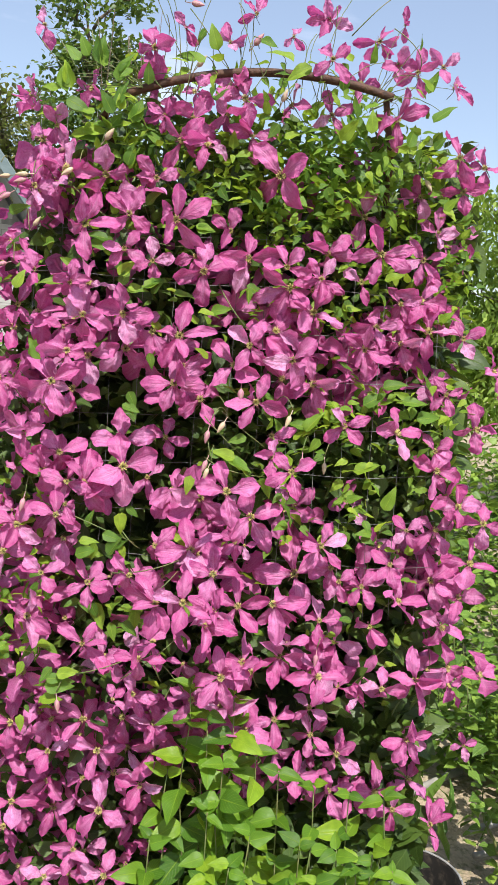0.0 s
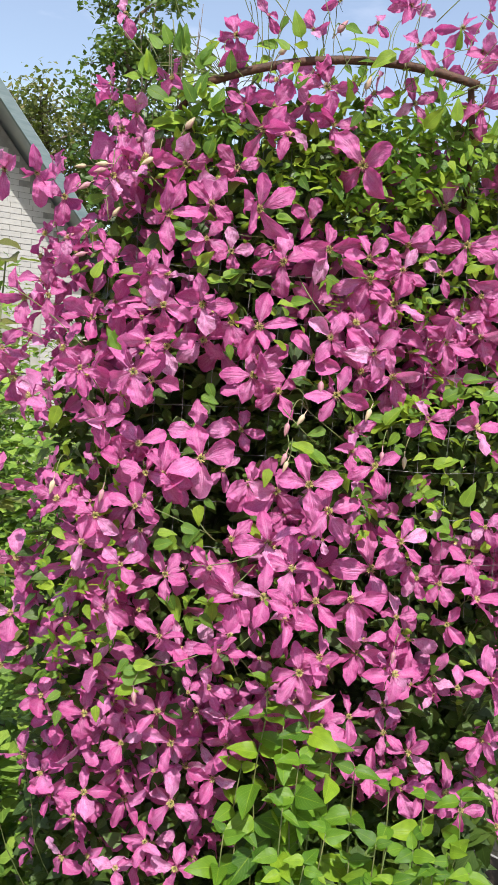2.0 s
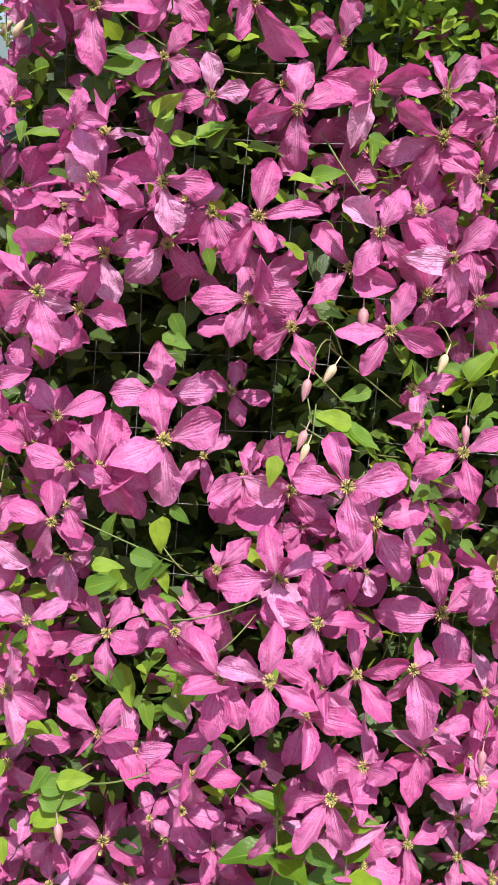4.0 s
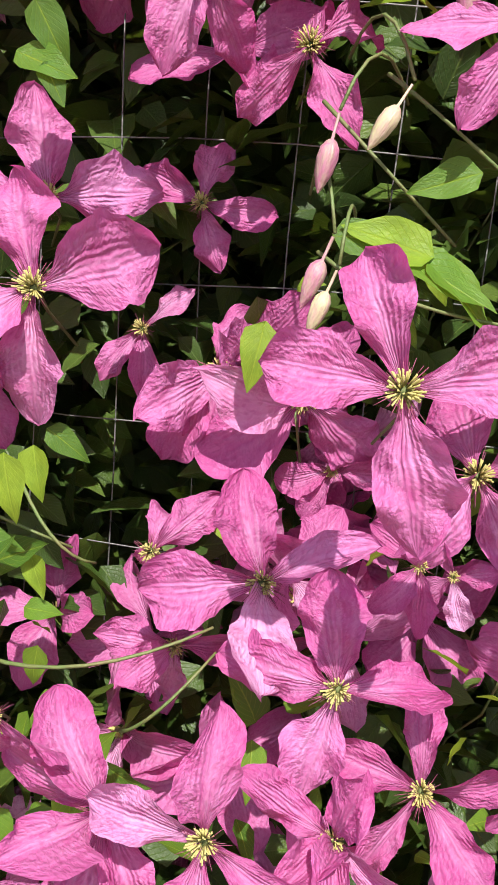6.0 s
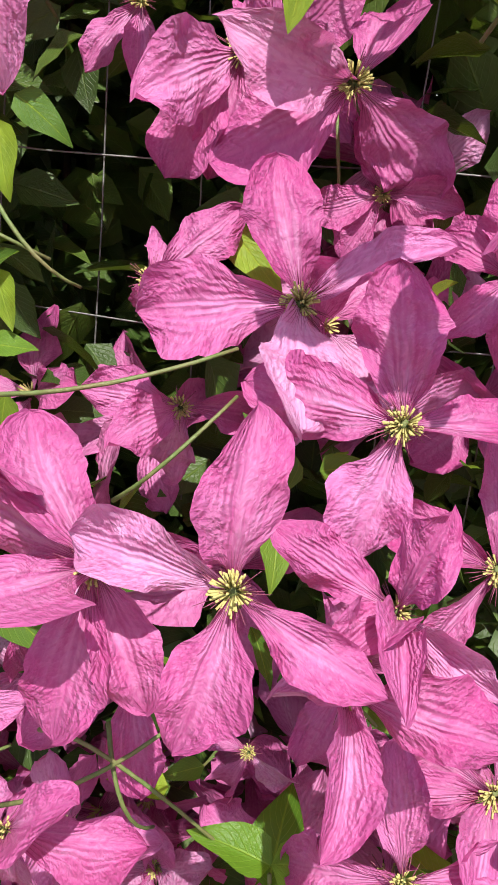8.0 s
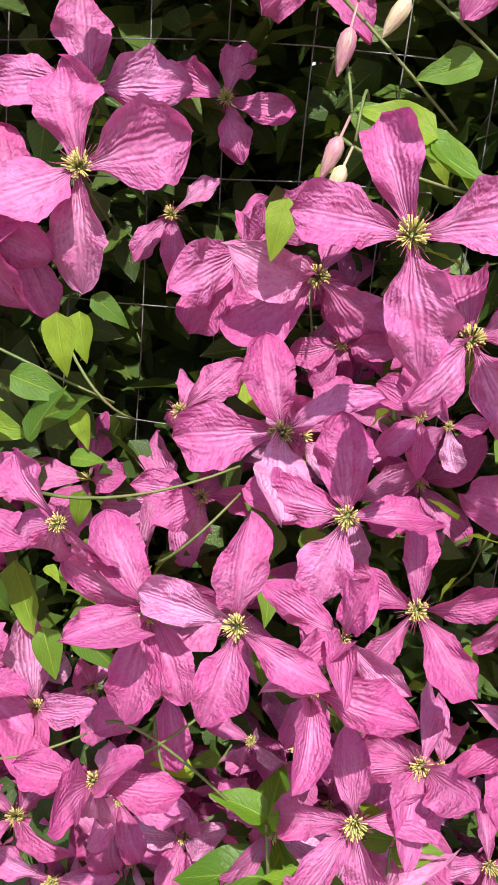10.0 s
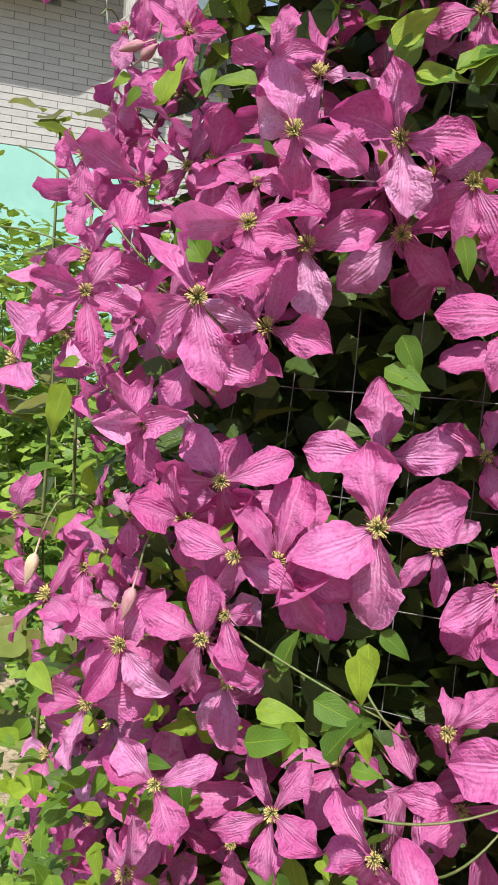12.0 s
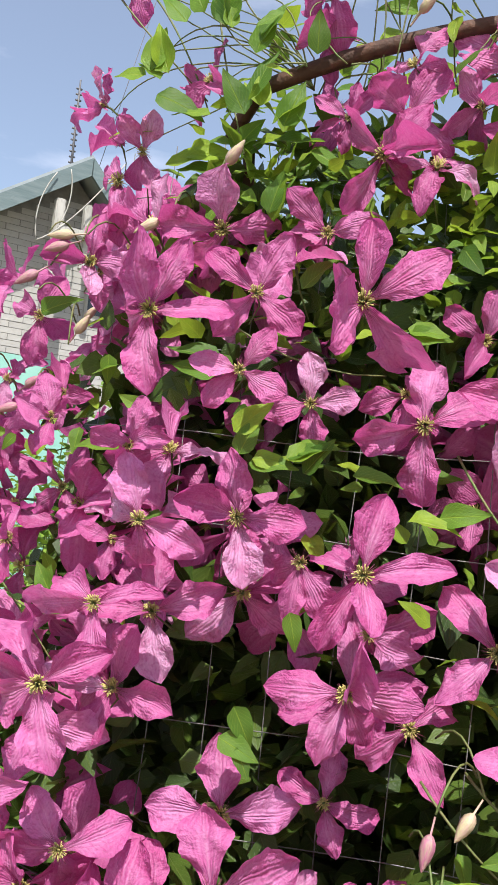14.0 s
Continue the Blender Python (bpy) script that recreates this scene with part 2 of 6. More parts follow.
def frame_axes(d):
    d = Vector(d).normalized()
    a = d.cross(Vector((0, 0, 1)))
    if a.length < 1e-3:
        a = Vector((1, 0, 0))
    a.normalize()
    return a, d.cross(a)


def tube_data(points, radii, sides=6, base=0):
    """Verts and faces of a round tube through points."""
    verts, faces = [], []
    n = len(points)
    for i, p in enumerate(points):
        d = Vector(points[min(i + 1, n - 1)]) - Vector(points[max(i - 1, 0)])
        a, b = frame_axes(d)
        for k in range(sides):
            w = 2 * math.pi * k / sides
            verts.append(Vector(p) + (a * math.cos(w) + b * math.sin(w)) * radii[i])
    for i in range(n - 1):
        for k in range(sides):
            q = (k + 1) % sides
            faces.append((base + i * sides + k, base + i * sides + q, base + (i + 1) * sides + q, base + (i + 1) * sides + k))
    faces.append(tuple(base + k for k in range(sides))[::-1])
    faces.append(tuple(base + (n - 1) * sides + k for k in range(sides)))
    return verts, faces


def tubes_mesh(name, lines, material, sides=6):
    verts, faces = [], []
    for pts, radii in lines:
        v, f = tube_data(pts, radii, sides, len(verts))
        verts += v
        faces += f
    return mesh_of(name, verts, faces, mats=[material])


def arc(a, b, sag, n=8, wob=0.0, rng=random):
    a, b = Vector(a), Vector(b)
    out = []
    for i in range(n + 1):
        t = i / n
        p = a.lerp(b, t) + Vector(sag) * (4 * t * (1 - t))
        if 0 < i < n and wob:
            p += Vector((rng.uniform(-wob, wob), rng.uniform(-wob, wob), rng.uniform(-wob, wob)))
        out.append(p)
    return out


# ---- flower pieces: unit length along +y, face along +z ----


def sepal_shape(seed, cols=16, rows=24, calm=False):
    """A sepal with a narrow claw, a broad wavy blade, three pleated nerves, a quilted surface and a frilled margin."""
    r = random.Random(seed)
    width = r.uniform(0.215, 0.285)
    peak = r.uniform(0.54, 0.68)
    blunt, sharp = r.uniform(1.9, 2.9), r.uniform(0.58, 0.80)
    curl = r.choice((-0.42, -0.28, -0.16, -0.05, 0.06, 0.16)) + r.uniform(-0.06, 0.06)
    fold_l, fold_r = [r.uniform(0.55, 1.0) if r.random() < 0.25 else r.uniform(-0.35, 0.45) for q in range(2)]
    twist, bend, tipx = r.uniform(-0.75, 0.75), r.uniform(-0.13, 0.13), r.uniform(-0.06, 0.06)
    if calm:
        curl, twist, bend, tipx = r.uniform(-0.20, 0.08), r.uniform(-0.45, 0.45), r.uniform(-0.05, 0.05), r.uniform(-0.03, 0.03)
        fold_l, fold_r = 0.7 * fold_l, 0.7 * fold_r
    phase, wav = r.uniform(0, 6), r.uniform(0.045, 0.10)
    lop = r.uniform(-0.16, 0.16)
    verts, uvs, faces = [], [], []
    for j in range(rows + 1):
        v = j / rows
        if v < peak:
            q = v / peak
            w = 0.13 + 0.87 * (0.5 - 0.5 * math.cos(math.pi * q ** 0.85)) ** 0.9
        else:
            q = (v - peak) / (1 - peak)
            w = max(0.0, 1 - q ** blunt) ** sharp * (1 - 0.12 * q)
        w *= width
        for i in range(cols + 1):
            s = 2 * i / cols - 1
            k, rim = w / width, s * s
            x, y = s * w * (1 + lop * (1 if s > 0 else -1)), 0.05 + 0.95 * v
            frill = 0.05 * math.sin(v * 15 + phase + 2 * s) + 0.10 * noise.noise((v * 9, s * 2 + seed, 3.1)) + 0.07 * noise.noise((v * 24, s * 2 + seed, 7.7))
            x *= 1 + rim * rim * frill
            x += tipx * v ** 3
            y += 0.025 * rim * math.sin(v * 13 + phase)
            z = (fold_l * max(0.0, -s) + fold_r * max(0.0, s)) * k * 0.5 * (0.4 + 0.6 * abs(s))
            # three raised nerves with grooves between them, fading towards the tip
            nerve = math.exp(-(s / 0.09) ** 2) + 0.8 * math.exp(-((abs(s) - 0.30 - 0.12 * math.sin(v * 3)) / 0.09) ** 2)
            z += 0.032 * nerve * k * (1 - 0.75 * v)
            # long waves of the margin, then a quilted blade between the side veins
            z += wav * math.sin(v * 9 + phase + s * 1.8) * rim + wav * 0.6 * math.sin(v * 19 - phase + s * 3.0) * abs(s) * k
            c = v * 7 - abs(s) * 2.4
            m = min(1, v * 3) * min(1.0, 0.15 + 1.3 * max(0.0, abs(s) - 0.15))
            z += m * (0.034 * noise.noise((c * 1.3, s * 1.5, seed * 0.7)) + 0.022 * noise.noise((c * 2.8, s * 3 + seed, 1.3)))
            z += 0.10 * math.sin(v * math.pi * 0.9)
            a = twist * v ** 1.5
            x, z = x * math.cos(a) - z * math.sin(a) * 0.5, x * math.sin(a) + z + curl * v ** 2.2
            x += bend * math.sin(v * math.pi * 0.6)
            verts.append((x, y, z))
            uvs.append(((s + 1) / 2, v))
    for j in range(rows):
        for i in range(cols):
            a = j * (cols + 1) + i
            faces.append((a, a + 1, a + cols + 2, a + cols + 1))
    return verts, faces, uvs


def leaf_shape(seed, long=1.0, width=0.30, cols=4, rows=8, tip=1.0, cup=0.35):
    r = random.Random(seed)
    fold, curl, twist = r.uniform(0.1, cup), r.uniform(-0.35, 0.05), r.uniform(-0.35, 0.35)
    verts, uvs, faces = [], [], []
    for j in range(rows + 1):
        v = j / rows
        w = width * (math.sin(math.pi * min(1, v ** 0.62)) ** 0.8 if 0 < v < 1 else 0.0) * (1 - 0.25 * tip * v) * 1.25
        w = max(w, 0.004)
        for i in range(cols + 1):
            s = 2 * i / cols - 1
            x = s * w
            z = fold * abs(x) + curl * v * v + 0.03 * math.sin(v * 11 + seed) * abs(s)
            a = twist * v
            verts.append((x * math.cos(a), long * v, z + x * math.sin(a)))
            uvs.append(((s + 1) / 2, v))
    for j in range(rows):
        for i in range(cols):
            a = j * (cols + 1) + i
            faces.append((a, a + 1, a + cols + 2, a + cols + 1))
    return verts, faces, uvs


def scatter_mesh(name, shapes, poses, material):
    """One mesh of many posed copies of a few shapes, without loops over vertices."""
    V, F, U, base = [], [], [], 0
    packed = [(np.array(v, dtype=float), np.array(f, dtype=np.int64), np.array(u, dtype=float)) for v, f, u in shapes]
    for k, m in poses:
        v, f, u = packed[k % len(packed)]
        a = np.array(m)
        V.append(v @ a[:3, :3].T + a[:3, 3])
        F.append(f + base)
        U.append(u)
        base += len(v)
    V, F, U = np.vstack(V), np.vstack(F), np.vstack(U)
    me = bpy.data.meshes.new(name)
    me.vertices.add(len(V))
    me.vertices.foreach_set("co", V.astype(np.float32).ravel())
    me.loops.add(F.size)
    me.loops.foreach_set("vertex_index", F.astype(np.int32).ravel())
    me.polygons.add(len(F))
    me.polygons.foreach_set("loop_start", np.arange(0, F.size, F.shape[1], dtype=np.int32))
    me.update(calc_edges=True)
    layer = me.uv_layers.new(name="UVMap")
    layer.data.foreach_set("uv", U[F.ravel()].astype(np.float32).ravel())
    me.polygons.foreach_set("use_smooth", np.full(len(F), True))
    me.materials.append(material)
    return me


SEPAL_SHAPES = [sepal_shape(11 + s) for s in range(26)]
SEPAL_MESHES = [mesh_of("sepal", v, f, u, [M_SEPAL]) for v, f, u in SEPAL_SHAPES]
SEPAL_CALM = [mesh_of("sepal", *sepal_shape(211 + s, calm=True)[:3], [M_SEPAL]) for s in range(24)]
SEPAL_SMALL = [sepal_shape(71 + s, 8, 12) for s in range(10)]
LEAF_SHAPES = [leaf_shape(31 + s, width=0.23, cup=0.6) for s in range(10)]
LEAF_MESHES = [mesh_of("leaf", v, f, u, [M_LEAF]) for v, f, u in LEAF_SHAPES]
LEAF_FINE = [leaf_shape(131 + s, width=0.24, cols=2, rows=6) for s in range(6)]
LEAF_SMALL = [leaf_shape(91 + s, cols=2, rows=4) for s in range(6)]


def stamen_mesh(seed):
    """A tuft of pale filaments with maroon tips round a yellow-green heart; unit = sepal length."""
    r = random.Random(seed)
    verts, faces, slots = [], [], []

    def spike(a, b, r0, r1, slot):
        v, f = tube_data([a, b], [r0, r1], 3, len(verts))
        verts.extend(v)
        faces.extend(f)
        slots.extend([slot] * len(f))

    for i in range(34):
        w, out = r.uniform(0, 6.283), r.uniform(0.12, 0.27)
        a = Vector((math.cos(w) * 0.03, math.sin(w) * 0.03, 0.02))
        m = Vector((math.cos(w) * out * 0.5, math.sin(w) * out * 0.5, r.uniform(0.07, 0.15)))
        b = Vector((math.cos(w) * out, math.sin(w) * out, r.uniform(0.06, 0.20)))
        spike(a, m, 0.006, 0.005, 1)
        spike(m, b, 0.005, 0.0025, 0)
    for i in range(46):
        w, out = r.uniform(0, 6.283), 0.145 * math.sqrt(r.random())
        a = Vector((math.cos(w) * 0.02, math.sin(w) * 0.02, 0.02))
        b = Vector((math.cos(w) * out, math.sin(w) * out, r.uniform(0.12, 0.20)))
        spike(a, b, 0.005, 0.011, 1)
    return mesh_of("flower_center", verts, faces, None, [M_FILAMENT, M_POLLEN], slots)


STAMEN_MESHES = [stamen_mesh(s) for s in (3, 8, 15, 21)]


def receptacle_mesh(seed):
    """The flower's green heart and its bent stalk behind the sepals."""
    r = random.Random(seed)
    pts = [Vector((0, 0, 0.05)), Vector((0, 0, -0.12)), Vector((0.03, -0.12, -0.45)), Vector((r.uniform(-0.3, 0.3), -0.35, -0.95))]
    v, f = tube_data(pts, [0.05, 0.03, 0.016, 0.014], 5)
    return mesh_of("flower", v, f, None, [M_STEM])


RECEPTACLES = [receptacle_mesh(s) for s in range(4)]

# ---- ground ----
M_SOIL = plain_material("garden_soil", (0.24, 0.185, 0.12), (0.44, 0.36, 0.25), 6, 0.95, bump=0.8, dist=0.02, c3=(0.07, 0.09, 0.03), fine=9.0)
M_GRASS = leaf_material("grass_blade", (0.05, 0.12, 0.02), (0.10, 0.20, 0.03), (0.19, 0.30, 0.06), True)


def build_ground():
    n, size = 72, 400.0
    verts, faces = [], []
    for j in range(n + 1):
        for i in range(n + 1):
            u, v = 2 * i / n - 1, 2 * j / n - 1
            x, y = size * u * abs(u) ** 2.2, 3 + size * v * abs(v) ** 2.2
            near = math.hypot(x, y - 1.5) < 14
            verts.append((x, y, (0.03 * noise.noise((x * 1.3, y * 1.3, 0)) - 0.01) if near else 0.0))
    for j in range(n):
        for i in range(n):
            a = j * (n + 1) + i
            faces.append((a, a + 1, a + n + 2, a + n + 1))
    ob = new("ground", mesh_of("ground", verts, faces, mats=[M_SOIL]))
    tagged(ob, "dry brown garden soil with weeds and sparse grass", "ground", kind="structure")


build_ground()

# ---- the house: a gabled wall of white bricks over a turquoise wall ----
M_BRICK = plain_material("white_silicate_brick", (0.37, 0.366, 0.355), (0.45, 0.445, 0.43), 7, 0.88, bump=0.35, dist=0.004, c3=(0.37, 0.36, 0.34))
M_MORTAR = plain_material("grey_mortar", (0.15, 0.147, 0.14), (0.24, 0.235, 0.225), 12, 0.95)
M_TEAL = plain_material("turquoise_plaster", (0.22, 0.46, 0.40), (0.28, 0.53, 0.465), 3, 0.85, bump=0.2, dist=0.004, c3=(0.21, 0.44, 0.38))
M_FASCIA = plain_material("grey_green_painted_board", (0.11, 0.16, 0.17), (0.17, 0.22, 0.23), 5, 0.6, stretch=(1, 6, 6))
M_SLATE = plain_material("grey_roof_sheet", (0.24, 0.28, 0.30), (0.34, 0.38, 0.40), 4, 0.7)
M_WHITEWOOD = plain_material("weathered_white_wood", (0.34, 0.335, 0.31), (0.50, 0.49, 0.46), 12, 0.85, stretch=(1, 1, 0.2), c3=(0.22, 0.21, 0.19))
M_PANE = Net("window_glass").set(Base_Color=(0.03, 0.035, 0.04, 1), Roughness=0.06, Specular_IOR_Level=0.6).m
M_STEEL = plain_material("dull_steel", (0.10, 0.10, 0.11), (0.18, 0.18, 0.19), 30, 0.6, 0.5)
HOUSE = Matrix(((0.70, -0.72, 0, -3.21), (0.72, 0.70, 0, 8.77), (0, 0, 1, 0), (0, 0, 0, 1)))    # x along the wall, -y towards the garden
RIDGE_S, RIDGE_Z, EAVE_L, EAVE_Z, EAVE_R = -0.80, 4.28, -1.62, 3.73, 1.25


def roof_height(s):
    if s < EAVE_L:
        return EAVE_Z
    if s < RIDGE_S:
        return EAVE_Z + (RIDGE_Z - EAVE_Z) * (s - EAVE_L) / (RIDGE_S - EAVE_L)
    return RIDGE_Z - 1.08 * (s - RIDGE_S)


def prism(bm, outline, y0, y1):
    """A solid with the outline (x, z) between two depths."""
    a = [bm.verts.new((x, y0, z)) for x, z in outline]
    b = [bm.verts.new((x, y1, z)) for x, z in outline]
    bm.faces.new(a)
    bm.faces.new(b[::-1])
    for i in range(len(a)):
        k = (i + 1) % len(a)
        bm.faces.new((a[k], a[i], b[i], b[k]))
    bmesh.ops.recalc_face_normals(bm, faces=bm.faces)
    return bm


def build_house():
    h = thing("house", "white brick gabled house with a turquoise lower wall and grey roof", "house")
    h.matrix_basis = HOUSE
    zr = roof_height(EAVE_R)
    part("wall", prism(bmesh.new(), [(-7, 2.5), (-7, EAVE_Z), (EAVE_L, EAVE_Z), (RIDGE_S, RIDGE_Z), (EAVE_R, zr), (EAVE_R, 0), (-0.62, 0), (-0.62, 2.5)], -0.0005, 0.38), M_MORTAR, h, "white brick upper wall with grey joints")
    part("lower_wall", prism(bmesh.new(), [(-7, 0), (-7, 2.498), (-0.622, 2.498), (-0.622, 0)], -0.004, 0.38), M_TEAL, h, "turquoise painted plaster lower wall")
    part("side_wall", box_bm(bmesh.new(), (0.3, 5.0, zr), (EAVE_R - 0.16, 2.9, zr / 2)), M_BRICK, h)
    # roof sheets
    for name, a, b in (("roof", (EAVE_L - 5.6, EAVE_Z + 0.05), (EAVE_L, EAVE_Z + 0.05)), ("roof", (EAVE_L - 0.02, EAVE_Z + 0.06), (RIDGE_S, RIDGE_Z + 0.09)), ("roof", (RIDGE_S, RIDGE_Z + 0.09), (EAVE_R + 0.45, roof_height(EAVE_R + 0.45) + 0.09))):
        part(name, prism(bmesh.new(), [a, b, (b[0], b[1] + 0.07), (a[0], a[1] + 0.07)], -0.34, 5.4), M_SLATE, h)
    # boards along the eave and the two slopes
    for a, b in (((EAVE_L - 5.6, EAVE_Z - 0.06), (EAVE_L - 0.01, EAVE_Z - 0.06)), ((EAVE_L, EAVE_Z - 0.06), (RIDGE_S - 0.005, RIDGE_Z - 0.05)), ((RIDGE_S + 0.005, RIDGE_Z - 0.05), (EAVE_R + 0.45, roof_height(EAVE_R + 0.45) - 0.05))):
        part("barge_board", prism(bmesh.new(), [a, b, (b[0], b[1] + 0.17), (a[0], a[1] + 0.17)], -0.38, -0.344), M_FASCIA, h, "grey-green painted barge board")
    # attic window and the post before it
    w = part("window", box_bm(bmesh.new(), (0.42, 0.06, 0.62), (-0.40, -0.012, 3.25), 0.008), M_WHITEWOOD, h, "small attic window with a white wooden frame")
    for dx in (-0.1, 0.1):
        part("pane", box_bm(bmesh.new(), (0.165, 0.012, 0.50), (-0.40 + dx, -0.046, 3.25)), M_PANE, w)
    part("post", box_bm(bmesh.new(), (0.09, 0.09, 1.20), (-1.05, -0.30, 3.36), 0.01), M_WHITEWOOD, h, "weathered white wooden post")
    part("post", box_bm(bmesh.new(), (0.07, 0.08, 0.62), (-0.78, -0.30, 3.66), 0.01), M_WHITEWOOD, h, "weathered white wooden post")
    part("crosspiece", box_bm(bmesh.new(), (0.46, 0.07, 0.07), (-0.84, -0.38, 3.66), 0.01), M_WHITEWOOD, h, "weathered white wooden crosspiece")
    # antenna mast behind the ridge
    mast = [(Vector((-0.72, 0.5, 4.2)), Vector((-0.72, 0.5, 5.5)))]
    lines = [([a, b], [0.016, 0.010]) for a, b in mast]
    m = child("antenna", tubes_mesh("antenna", lines, M_STEEL), h, None, "thin grey aerial mast with short rods")
    for z in [4.62 + 0.06 * q for q in range(14)]:
        child("rod", tubes_mesh("rod", [([Vector((-0.752, 0.5, z)), Vector((-0.688, 0.52, z + 0.015))], [0.011, 0.011])], M_STEEL, 4), m)
    # slack cables from the ridge to the post, and a stay behind the mast
    for a, b, sag in (((-0.50, -0.41, 4.42), (-1.27, -0.42, 3.50), (-0.06, 0, -0.16)), ((-1.27, -0.42, 3.50), (-1.14, -0.41, 4.16), (-0.07, 0, 0.0)), ((-1.02, -0.42, 4.22), (-1.06, -0.37, 3.70), (0.05, 0, 0.0))):
        child("cable", tubes_mesh("cable", [(arc(Vector(a), Vector(b), sag, 10), [0.006] * 11)], M_WHITEWOOD, 5), h, None, "slack pale cable")
    child("stay", tubes_mesh("stay", [([Vector((-0.44, 0.6, 4.45)), Vector((0.08, 0.6, 6.8))], [0.004, 0.004])], M_STEEL, 5), h, None, "thin wire stay")
    return h


house = build_house()


def tree_limbs(rng, base, height, spread, trunk_r, limbs):
    base = Vector(base)
    top = base + Vector((rng.uniform(-0.1, 0.1) * height, rng.uniform(-0.1, 0.1) * height, height * 0.92))
    trunk = [base.lerp(top, t) + Vector((rng.uniform(-1, 1), rng.uniform(-1, 1), 0)) * 0.02 * height * (t > 0) for t in [i / 7 for i in range(8)]]
    lines = [(trunk, [trunk_r * (1 - 0.85 * i / 7) for i in range(8)])]
    tips = [trunk[-1]]
    for k in range(limbs):
        t = rng.uniform(0.25, 0.95)
        a = base.lerp(top, t)
        w = rng.uniform(0, 6.283)
        b = a + Vector((math.cos(w), math.sin(w), rng.uniform(0.3, 1.1))) * spread * rng.uniform(0.5, 1.0) * (1.15 - 0.6 * t)
        pts = arc(a, b, (0, 0, 0.08 * spread), 5, 0.03 * spread, rng)
        lines.append((pts, [trunk_r * 0.45 * (1 - t * 0.5) * (1 - 0.85 * i / 5) for i in range(6)]))
        tips += pts[2:]
        for q in range(2):
            c = pts[rng.randint(2, 4)]
            d = c + Vector((rng.uniform(-1, 1), rng.uniform(-1, 1), rng.uniform(-0.2, 0.9))) * spread * 0.35
            lines.append((arc(c, d, (0, 0, 0.02), 3), [trunk_r * 0.14, trunk_r * 0.1, trunk_r * 0.07, trunk_r * 0.04]))
            tips += [c.lerp(d, 0.6), d]
    return lines, tips


def leaf_pose(rng, p, d, size, flat=0.35, tilt=0.0):
    """A pose with the leaf's length along d and its face roughly up."""
    d = Vector(d).normalized()
    up = Vector((rng.gauss(0, flat), tilt + rng.gauss(0, flat), 1))
    x = d.cross(up)
    if x.length < 0.05:
        x = Vector((1, 0, 0))
    x.normalize()
    z = x.cross(d)
    m = Matrix((x, d, z)).transposed().to_4x4()
    return Matrix.Translation(p) @ m @ Matrix.Diagonal((size, size, size, 1))


def build_tree(name, label, seed, base, height, spread, trunk_r, limbs, leaves, leaf_size, material, narrow=1.0, droop=0.0, bare=0):
    rng = random.Random(seed)
    t = thing(name, label, "tree")
    lines, tips = tree_limbs(rng, base, height, spread, trunk_r, limbs)
    for k in range(bare):
        a = rng.choice(tips[-20:] + tips[:6])
        b = a + Vector((rng.uniform(-0.2, 0.2), rng.uniform(-0.2, 0.2), 1)) * height * rng.uniform(0.12, 0.24)
        lines.append((arc(a, b, (0.02, 0, 0), 3), [trunk_r * 0.1, trunk_r * 0.08, trunk_r * 0.06, trunk_r * 0.03]))
    child("trunk", tubes_mesh("trunk", lines, M_BARK), t)
    poses = []
    for i in range(leaves):
        c = rng.choice(tips)
        p = c + Vector([min(max(rng.gauss(0, 1), -1.3), 1.3) for q in range(3)]) * spread * 0.11
        d = (rng.uniform(-1, 1), rng.uniform(-1, 1), rng.uniform(-0.7, 0.5) - droop)
        poses.append((i, leaf_pose(rng, p, d, leaf_size * rng.uniform(0.6, 1.3), 0.7)))
    shapes = [leaf_shape(500 + s, width=0.28 * narrow, cols=2, rows=3) for s in range(5)]
    child("crown", scatter_mesh("crown", shapes, poses, material), t)["kind"] = "stuff"
    return t


build_tree("pear_tree", "tall dark green pear tree behind the garden", 5, (-2.7, 12.5, 0), 6.4, 1.25, 0.11, 34, 11000, 0.10, M_PEAR, bare=10)
build_tree("plum_tree", "rounded olive and brown-green tree beside the house", 9, (-4.0, 14.0, 0), 4.7, 1.7, 0.12, 36, 13000, 0.095, M_OLIVE, bare=14)
build_tree("peach_tree", "young peach tree with light green narrow drooping leaves", 14, (2.0, 6.0, 0), 2.35, 0.85, 0.04, 30, 9000, 0.085, M_PEACH, narrow=0.55, droop=0.5)
build_tree("peach_tree", "young peach tree with light green narrow drooping leaves", 15, (3.1, 7.4, 0), 2.5, 0.9, 0.04, 28, 7000, 0.085, M_PEACH, narrow=0.55, droop=0.5)


